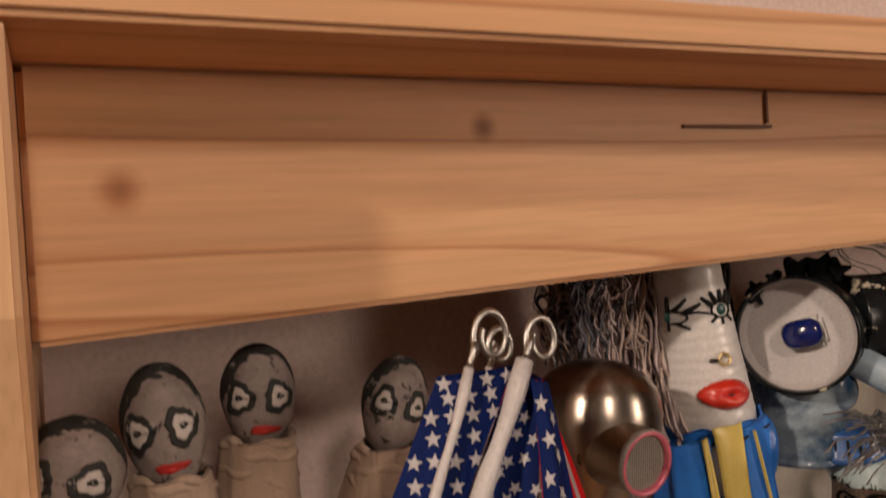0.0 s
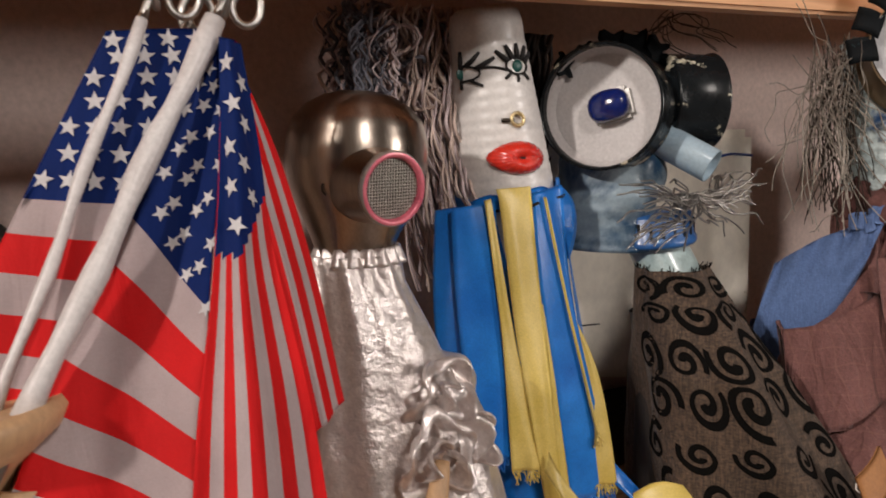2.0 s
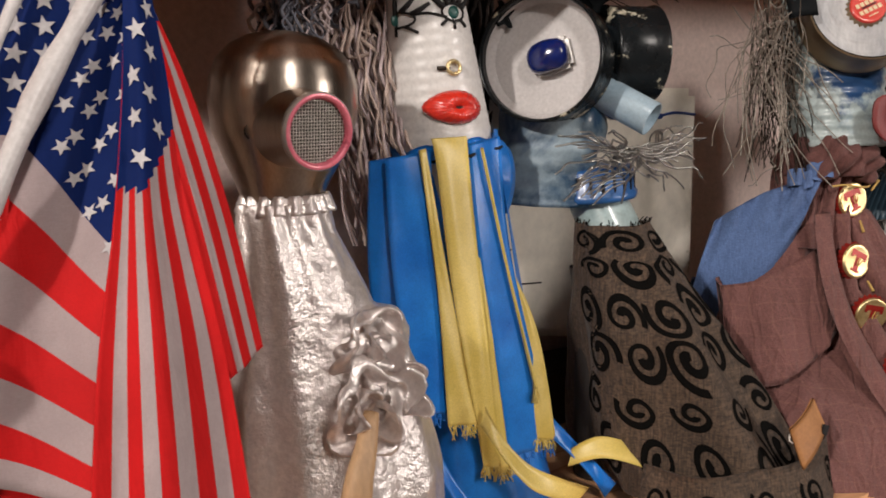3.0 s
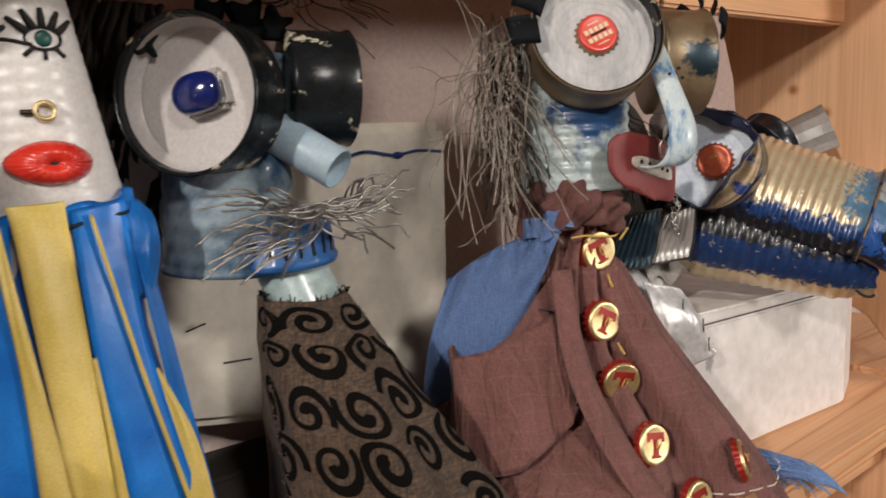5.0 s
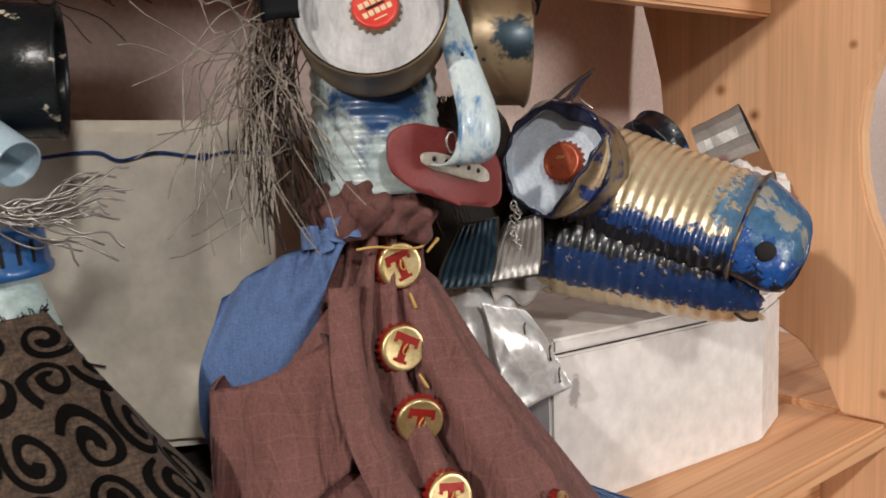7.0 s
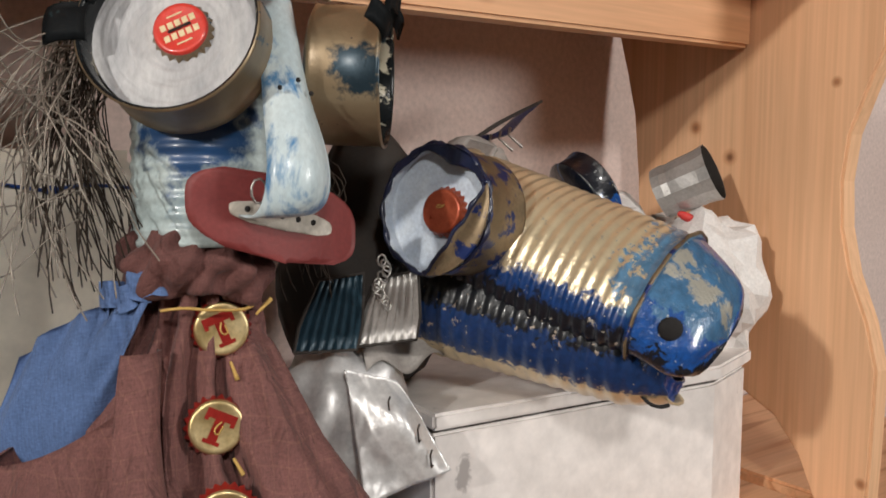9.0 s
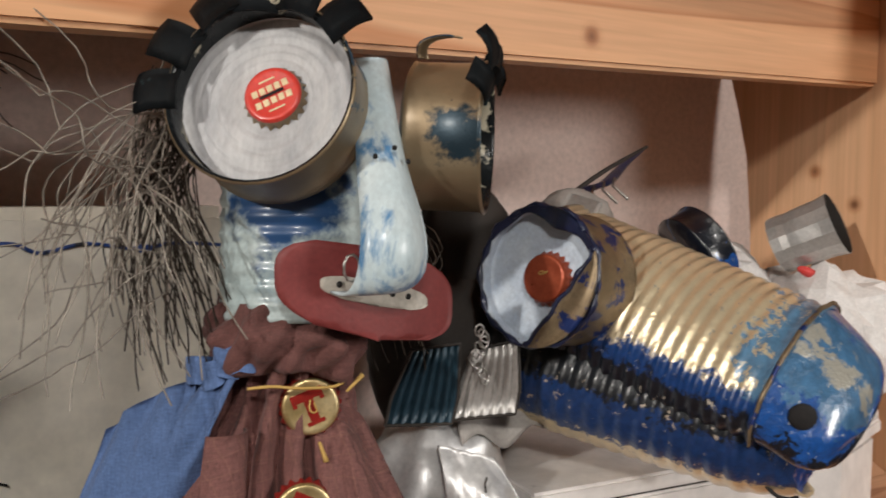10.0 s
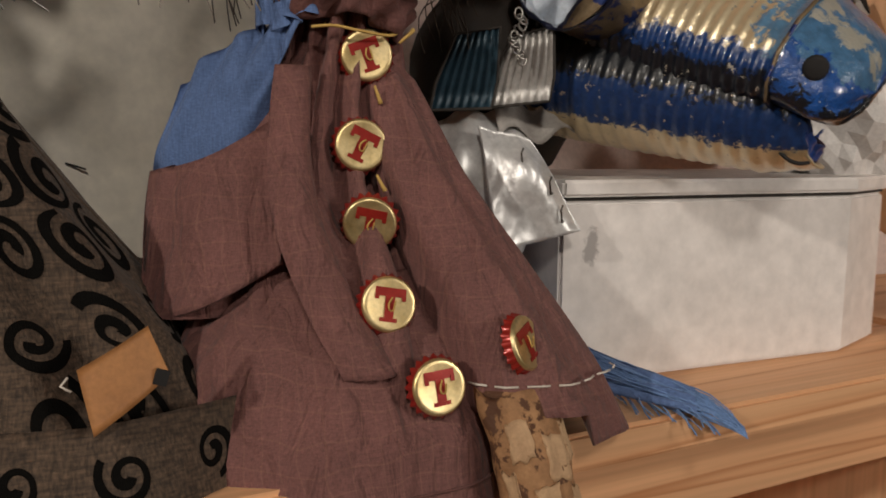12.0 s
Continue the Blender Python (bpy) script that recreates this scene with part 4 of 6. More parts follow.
def shawl():
    t = thing("shawl", "cornflower blue muslin shawl gathered under the collar", "shawl")
    top = spline([(0.768, 0.412, 1.222), (0.751, 0.422, 1.212), (0.726, 0.446, 1.198), (0.708, 0.474, 1.176)], 20)
    low = spline([(0.746, 0.428, 1.156), (0.732, 0.442, 1.122), (0.719, 0.464, 1.097), (0.711, 0.488, 1.078), (0.711, 0.505, 1.070)], 20)

    def f(u, v):
        p = along(top, u).lerp(along(low, u), v)
        out = Vector((-0.75, -0.62, 0.12))
        puff = math.sin(math.pi * min(1, v * 0.9)) * (0.010 + 0.006 * u)
        pleat = 0.004 * math.sin(u * 26) * (1 - v) ** 4
        return p + out * (puff + pleat + 0.004 * wave((u * 3, v * 3, 0), 1.0, 7)) + Vector((-0.007 * math.sin(math.pi * v * 0.9) * u, 0, 0))
    part("drape", Mesh().sheet(f, 50, 40, SHAWL, 0.0012), t)

    def ruffle(u, v):
        p = along(top, u * 0.5)
        return p + Vector((0.004 * math.sin(u * 40), -0.006 + 0.004 * math.cos(u * 40), 0.002 + (v - 0.4) * 0.014 + 0.003 * math.sin(u * 23)))
    part("ruffle", Mesh().sheet(ruffle, 70, 5, SHAWL, 0.0012), t)
    # back fall behind the coat
    part("back_fall", Mesh().sheet(lambda u, v: Vector((0.735 + 0.05 * u, 0.520 + 0.01 * u + 0.004 * math.sin(9 * u), 1.115 - 0.120 * v)), 24, 16, SHAWL, 0.0012), t)
    # tail that lies on the shelf and frays over its edge
    tail = spline([(0.885, 0.430, 1.045), (0.915, 0.412, 1.020), (0.945, 0.380, 1.000), (0.970, 0.345, 0.992), (0.992, 0.322, 0.984), (1.006, 0.308, 0.970)], 30)

    def tail_cloth(u, v):
        p = along(tail, v * 0.72)
        w = 0.038 - 0.020 * v
        return p + Vector((0.45, 0.55, 0.25)) * ((u - 0.5) * 2 * w) + Vector((0, 0, 0.0035 * math.sin(u * 19) + 0.003 * wave((u * 4, v * 4, 2), 1.0)))
    part("tail", Mesh().sheet(tail_cloth, 30, 26, SHAWL, 0.0012), t)
    rng = random.Random(9)
    fr = Mesh()
    for k in range(210):
        s0 = rng.uniform(0.25, 0.74)
        side = rng.uniform(-1, 1)
        p = tail_cloth(0.5 + side * 0.5, s0 / 0.74)
        q = along(tail, min(1.0, s0 + rng.uniform(0.18, 0.4))) + Vector((0.45, 0.55, 0.1)) * (side * 0.008 + rng.uniform(-0.006, 0.006))
        if side < -0.4 and rng.random() < 0.5:
            q = p + Vector((rng.uniform(-0.004, 0.016), -0.016, -0.012))
        mid = (p + q) / 2 + Vector((rng.uniform(-0.004, 0.004), rng.uniform(-0.004, 0.004), rng.uniform(0, 0.005)))
        fr.tube([p, p.lerp(mid, 0.6), mid.lerp(q, 0.5), q], 0.0005, FRINGE_BLUE, 4, False)
    tagged(part("fringe", fr, t, "frayed light blue threads"), kind="stuff")
    return t


shawl()


# ---- the tin fish head: one plain shape of crushed, painted cans ----
def fish():
    t = thing("tin_fish", "blue and gold painted tin can fish head lying on a box", "fish sculpture", group="tin puppets")
    m = Mesh()
    c0, c1 = Vector((0.990, 0.462, 1.242)), Vector((1.046, 0.310, 1.200))
    ax = (c1 - c0).normalized()
    long = (c1 - c0).length
    base = axes(c0, ax, (0.42, 0.05, -0.90))

    def squash(a, r, h):
        s = h / long
        x, y = r * math.cos(a), r * math.sin(a)
        x *= (0.80 - 0.22 * s) if x > 0 else (1.0 - 0.26 * s)
        k = 1 + 0.012 * wave((math.cos(a) * 3, math.sin(a) * 3, h * 40), 1.0, 5)
        return (x * k, y * (1.10 + 0.16 * s) * k, h)
    prof = [(0.0515, 0.0), (0.0530, 0.0), (0.0530, 0.004)]
    n = 20 * 6
    for k in range(n + 1):
        s = k / n
        prof.append((0.0515 - 0.0075 * s ** 1.6 + 0.00075 * math.sin(math.tau * 20 * s), 0.006 + (long - 0.012) * s))
    prof += [(0.0448, long - 0.004), (0.0462, long - 0.003), (0.0462, long - 0.0005), (0.0440, long)]
    m.lathe(prof, base, FISH_TOP, 84, squash)
    m.lathe([(0.0, 0.001), (0.052, 0.001)], base, DARK_MATTE, 40, squash)
    upper = part("upper_jaw", m, t, "ribbed gold tin can with blue and black paint")
    m = Mesh()
    # snout: the can's end pressed to a rounded beak
    def snout(a, r, h):
        x, y, z = squash(a, r, h)
        s = max(0.0, (h - long) / 0.040)
        k = 1 + 0.045 * wave((math.cos(a) * 2.2, math.sin(a) * 2.2, h * 60), 1.0, 8) + 0.025 * s * wave((math.cos(a) * 5, math.sin(a) * 5, h * 120), 1.0, 4)
        return ((x * (1 - 0.10 * s) + 0.016 * s) * k, y * k, h + 0.002 * s * wave((math.cos(a) * 4, math.sin(a) * 4, 1), 1.0, 2))
    beak = [(0.0442 * (1 - 0.24 * k / 16) * math.cos(math.pi / 2 * (k / 16) ** 5), long - 0.001 + 0.044 * k / 16 - 0.004 * (k / 16) ** 8) for k in range(17)]
    m.lathe(beak, base, FISH_SNOUT, 60, snout)
    nose = part("snout", m, t, "blunt blue painted tin snout")
    # a raised seam of tin over the top where the snout joins
    seam = [base @ Vector(squash(radians(75 + 210 * k / 40), 0.0468 + 0.0006 * math.sin(k * 1.3), long - 0.001)) for k in range(41)]
    part("seam", Mesh().tube(seam, [0.0008 + 0.0007 * math.sin(math.pi * k / 40) for k in range(41)], EYE_SIDE, 6), nose, "worn dark tin seam")
    for side in (-1,):
        m = Mesh()
        p = base @ Vector((-0.012, side * 0.0410, long + 0.018))
        m.ball(scaled(axes(p, (ax * 0.5 + (base.to_3x3() @ Vector((-0.45, side * 0.8, 0)))), (0, 0, 1)), 0.0072, 0.0072, 0.0022), DARK, 16, 8)
        part("nostril", m, nose, "black painted nostril")
    m = Mesh()
    # lower jaw: half a can, open above, with a torn front rim
    low = axes(Vector((0.968, 0.470, 1.196)), Vector((0.078, -0.150, -0.036)), (-0.24, -0.05, -0.97))

    def jaw(u, v):
        h = 0.184 * v + 0.010 * v ** 6 * (math.cos((u - 0.5) * 5) + 0.7 * wave((u * 9, 0, 1), 1.0, 3))
        a = radians(112) * (u - 0.5) * 2
        r = 0.0470 - 0.007 * v ** 2 + 0.0007 * math.sin(math.tau * 18 * v) - 0.010 * max(0.0, v - 0.86) / 0.14
        return low @ Vector((r * 0.92 * math.cos(a) * (1 - 0.15 * v), r * 1.04 * math.sin(a), h))
    m.sheet(jaw, 48, 108, FISH_LOW, 0.0014)
    lower = part("lower_jaw", m, t, "ribbed lower half can with blue and cream paint")
    m = Mesh()
    # a bent blue tongue of tin at the tip and a black hook
    m.sheet(lambda u, v: jaw(0.2 + 0.6 * u, 0.97) + low.to_3x3() @ Vector((-0.016 * v, 0, 0.004 * v + 0.003 * wave((u * 9, v * 3, 1), 1.0))), 24, 6, FISH_BLUE, 0.0012)
    m.tube(spline([jaw(0.36, 0.93), jaw(0.36, 0.955) + Vector((0, 0, -0.004)), jaw(0.37, 0.98) + Vector((0, 0, -0.006)), jaw(0.40, 1.0) + Vector((0, 0, -0.003))], 8), 0.0013, DARK, 6)
    part("torn_edge", m, lower, "ragged torn tin edge")
    m = Mesh()
    # near eye: a shallow tin with a pale iris and a copper cap under a dark lid
    ea = Vector((-0.93, -0.34, 0.14)).normalized()
    eye = axes(Vector((0.931, 0.394, 1.254)) + ea * 0.005, ea, (0, 0, 1))
    back = eye @ pose(0, 0, -0.044)
    open_can(m, back, 0.0395, 0.044, EYE_SIDE, EYE_PALE, EYE_PALE, disc=0.035, swirl=0.0001)
    rim = [eye @ Vector(((0.0400 + 0.0008 * math.sin(9 * a)) * math.cos(a), (0.0400 + 0.0008 * math.sin(9 * a)) * math.sin(a), 0.0003)) for a in [math.tau * k / 60 for k in range(61)]]
    m.tube(rim, [0.0016 + 0.0008 * math.sin(k * 1.7) for k in range(61)], EYE_RIM, 6, False)
    eye_ob = part("eye", m, t, "shallow tin eye with pale blue iris")
    m = Mesh()
    crown_cap(m, eye @ pose(-0.001, -0.003, -0.0080), RUST_CAP, RUST_CAP, 0.0140, 0.0062)
    m.tube([eye @ Vector((0.002 + 0.001 * math.cos(k), -0.003 + 0.003 * math.sin(k * 0.8), -0.0012)) for k in range(9)], 0.0004, THREAD, 5)
    part("crown_cap", m, eye_ob, "copper red crown cap pupil")
    m = Mesh()
    m.sheet(lambda u, v: eye @ Vector(((0.0405 - 0.009 * v * math.sin(math.pi * u) * (1 + 0.9 * wave((u * 5, 0, 1), 1.0, 4))) * math.cos(radians(-100 + 165 * u)), (0.0405 - 0.009 * v * math.sin(math.pi * u) * (1 + 0.9 * wave((u * 5, 0, 1), 1.0, 4))) * math.sin(radians(-100 + 165 * u)), 0.0015 - 0.002 * v + 0.0008 * math.sin(u * 30))), 34, 5, EYE_RIM, 0.0016)
    part("eyelid", m, eye_ob, "navy painted lid")
    ends = [Vector((0.0402 * math.cos(radians(q)), 0.0402 * math.sin(radians(q)), 0)) for q in (-184, -66)]

    def cheek(u, v):
        """A half disc of tin bent over the mouth of the eye tin, cut straight."""
        a = radians(-184 + 118 * u)
        edge = ends[0].lerp(ends[1], 0.5 - 0.5 * math.cos(math.pi * u))
        p = Vector((0.0402 * math.cos(a), 0.0402 * math.sin(a), 0)).lerp(edge, v * 0.93)
        return eye @ (p + Vector((0.0006 * math.sin(u * 41) * v, 0.0008 * math.sin(u * 29) * v, 0.0020 + 0.0035 * math.sin(math.pi * u) * math.sin(math.pi * min(1, v + 0.2)))))
    part("cheek", Mesh().sheet(cheek, 40, 8, EYE_SIDE, 0.0014), eye_ob, "worn gold half disc with navy dabs")
    part("cheek_edge", Mesh().tube([cheek(k / 40, 1.0) for k in range(41)], [0.0014 + 0.0012 * abs(wave((k * 0.4, 0, 0), 1.0, 5)) for k in range(41)], EYE_RIM, 6), eye_ob, "ragged navy painted edge")
    m = Mesh()
    # far eye, part of the lid, fin and the grey pasted crown
    fe = axes((1.080, 0.430, 1.256), (0.80, -0.18, 0.45), (0, 0, 1))
    open_can(m, fe, 0.030, 0.020, FISH_SNOUT, EYE_RIM, EYE_PALE, disc=0.012)
    part("eye", m, t, "glossy blue tin eye")
    m = Mesh()
    m.sheet(lambda u, v: base @ Vector((-0.050 - 0.004 * math.sin(u * 7) + 0.010 * abs(u - 0.5) * 2, (u - 0.5) * 0.085, -0.012 + 0.026 * v + 0.002 * math.sin(u * 17))), 24, 8, GREY_GLUE, 0.003)
    m.ball(scaled(pose(1.030, 0.492, 1.282, 0, 0, 20), 0.042, 0.022, 0.022), GREY_GLUE, 28, 16, lambda p: p * (1 + 0.16 * wave(p, 2.4, 5)))
    part("crown_wrap", m, t, "grey pasted paper band")
    m = Mesh()
    tip = Vector((1.150, 0.545, 1.341))
    root_a, root_b = Vector((1.032, 0.500, 1.296)), Vector((1.038, 0.497, 1.290))
    m.sheet(lambda u, v: root_a.lerp(tip, u ** 1.1) * (1 - v) + root_b.lerp(tip, u ** 0.8) * v + Vector((0, 0, 0.004 * math.sin(u * 11) * (1 - u) - 0.003 * v * math.sin(math.pi * u))), 18, 4, EYE_RIM, 0.0012)
    m.tube(spline([root_a + Vector((-0.012, 0, -0.004)), root_a.lerp(tip, 0.4) + Vector((0, 0, 0.004)), tip], 10), [0.0028, 0.0025, 0.0023, 0.002, 0.002, 0.002, 0.0018, 0.0018, 0.0016, 0.0016, 0.0014], DARK_MATTE, 6)
    for k in range(4):
        p = root_a + Vector((0.010 + 0.010 * k, -0.003, 0.002 + 0.003 * k))
        m.tube([p + Vector((0.004, -0.012, -0.010)), p, p + Vector((0.003, 0.002, 0.006))], 0.0012, WIRE, 6)
    part("fin", m, t, "ragged dark blue tin fin")
    # gill flaps of corrugated tin, and a chain of small rings
    def flap(cx, cy, cz, w, h, turn, mat):
        at = pose(cx, cy, cz, 12, turn, -28)
        part("gill_flap", Mesh().sheet(lambda u, v: at @ Vector(((u - 0.5) * w * (1.0 - 0.50 * max(0, v - 0.35)), 0.0011 * math.sin(u * 44), (v - 0.5) * h + 0.010 * (u - 0.5))), 40, 4, mat, 0.0009), t, "corrugated tin flap")
        edge = [at @ Vector((x * w * (1.0 - 0.50 * max(0, z - 0.35)), -0.001, (z - 0.5) * h + 0.010 * x)) for x, z in ((-0.5, 0), (-0.5, 0.35), (-0.5, 1), (0.5, 1), (0.5, 0.35), (0.5, 0), (-0.5, 0))]
        part("flap_edge", Mesh().tube(edge, 0.0011, DARK_MATTE, 6, False), t, "dark folded tin edge")
    flap(0.908, 0.414, 1.192, 0.038, 0.046, 8, GREY_FLAP)
    flap(0.875, 0.428, 1.190, 0.038, 0.050, 12, NAVY_FLAP)
    for k in range(9):
        c = Vector((0.896 + 0.0035 * math.sin(k), 0.405, 1.224 - 0.0035 * k))
        ring = Mesh().tube([c + Vector((0.003 * math.cos(a), 0.003 * math.sin(a) * (k % 2), 0.0035 * math.sin(a))) for a in [math.tau * j / 8 for j in range(9)]], 0.0007, WIRE, 5, False)
        part("ring", ring, t, "small wire ring")
    m = Mesh()
    m.sheet(lambda u, v: Vector((0.900 + 0.06 * u, 0.440 - 0.01 * v, 1.172 - 0.022 * v + 0.006 * math.sin(u * 9))), 16, 6, GREY_GLUE, 0.001)
    part("throat_scrap", m, t, "grey paper scrap")
    m = Mesh()
    # dark cloth neck behind the head
    m.ball(scaled(pose(0.945, 0.505, 1.19), 0.070, 0.055, 0.075), DARK_MATTE, 24, 14, lambda p: p * (1 + 0.10 * wave(p, 2.5, 3)))
    m.ball(scaled(pose(0.945, 0.505, 1.245), 0.040, 0.034, 0.066), DARK_MATTE, 24, 14, lambda p: p * (1 + 0.12 * wave(p, 2.5, 6)))
    part("neck_cloth", m, t, "dark cloth neck")
    return t


fish()


def white_box():
    t = thing("white_box", "scuffed white painted wooden box with chamfered corner", "box")
    outline = [(0.938, 0.412), (1.204, 0.391), (1.280, 0.416), (1.290, 0.560), (0.955, 0.586)]
    part("box_body", Mesh().prism(outline, 0.1262, pose(0, 0, 0.9805), BOX_WHITE, 0.0025), t)
    lid = [(0.936, 0.407), (1.206, 0.387), (1.285, 0.413), (1.295, 0.565), (0.951, 0.591)]
    part("lid", Mesh().prism(lid, 0.0115, pose(0, 0, 1.1095), BOX_WHITE, 0.002), t, "white lid with a dark gap")
    part("lid_gap", Mesh().prism([(0.9385, 0.4125), (1.2035, 0.3915), (1.2795, 0.4165), (1.2895, 0.5595), (0.9555, 0.5855)], 0.0024, pose(0, 0, 1.1069), DARK_MATTE), t, "dark gap under the lid")
    for p in ((0.937, 0.418, 1.092), (0.9365, 0.418, 1.03)):
        part("nail", Mesh().ball(scaled(pose(*p), 0.0015, 0.0015, 0.0015), WIRE_DARK, 8, 6), t)
    return t


white_box()


def silver_packets():
    """Foil cloth tags: one with staples hangs at the box corner, one lies crumpled behind it."""
    t = thing("foil_packet", "crumpled silver foil cloth packet with staples", "packet")

    def f(u, v):
        a, b = Vector((0.880, 0.424, 1.155)), Vector((0.908, 0.408, 1.148))
        c, d = Vector((0.878, 0.396, 1.078)), Vector((0.936, 0.387, 1.090))
        p = (a * (1 - u) + b * u) * (1 - v) + (c * (1 - u) + d * u) * v
        return p + Vector((-0.3, -0.9, 0.1)) * (0.016 * math.sin(math.pi * v) * math.sin(math.pi * u) + 0.008 * wave((u * 2.2, v * 2.6, 2), 1.0, 6) + 0.0012 * wave((u * 9, v * 9, 2), 1.0, 2))
    part("flap", Mesh().sheet(f, 30, 30, FOIL, 0.001), t)
    for u, v in ((0.55, 0.25), (0.80, 0.52), (0.82, 0.80)):
        p = f(u, v) + Vector((-0.001, -0.002, 0))
        part("staple", Mesh().tube([p + Vector((0.002, 0, 0.006)), p + Vector((0, -0.001, 0.003)), p + Vector((0.001, -0.001, -0.005)), p + Vector((0.003, 0, -0.004))], 0.0006, WIRE_DARK, 5), t)
    part("body", Mesh().ball(scaled(pose(0.893, 0.458, 1.105, 0, 10, 0), 0.050, 0.040, 0.062), FOIL, 36, 24, lambda p: p * (1 + 0.16 * wave(p, 2.6, 1) + 0.07 * wave(p, 6, 4))), t)
    part("base_fold", Mesh().ball(scaled(pose(0.893, 0.465, 1.010), 0.046, 0.038, 0.032), FOIL, 28, 16, lambda p: p * (1 + 0.14 * wave(p, 3, 8))), t)
    return t


silver_packets()


def paper_bundle():
    m = Mesh()
    m.ball(scaled(pose(1.262, 0.460, 1.174, 0, 10, 0), 0.064, 0.058, 0.066), PAPER_WHITE, 26, 18, lambda p: p * (1 + 0.20 * wave(p, 2.2, 2) + 0.22 * abs(wave(p, 4.2, 7))), True)
    m.ball(scaled(pose(1.190, 0.505, 1.205, 0, -10, 0), 0.055, 0.045, 0.050), PAPER_WHITE, 22, 16, lambda p: p * (1 + 0.20 * wave(p, 2.4, 12) + 0.20 * abs(wave(p, 4.4, 3))), True)
    t = thing("paper_bundle", "crumpled white paper bundle with a bent tin piece", "bundle")
    part("paper", m, t)
    part("red_scrap", Mesh().ball(scaled(pose(1.238, 0.450, 1.238, 0, 20, -10), 0.012, 0.004, 0.004), FACE_RED, 14, 8), t, "red painted scrap")
    c = Mesh()
    at = axes((1.235, 0.478, 1.258), (0.35, -0.72, 0.35), (0, 0, 1))
    c.lathe([(0.0235, 0.0), (0.024, 0.008), (0.0232, 0.014), (0.024, 0.022), (0.0245, 0.040), (0.026, 0.050)], at, GREY_FLAP, 14, flat=True)
    c.lathe([(0.0255, 0.050), (0.0235, 0.040), (0.0225, 0.010), (0.0, 0.009)], at, DARK_MATTE, 14)
    part("bent_tin", c, t, "bent open tin piece")
    return t


paper_bundle()


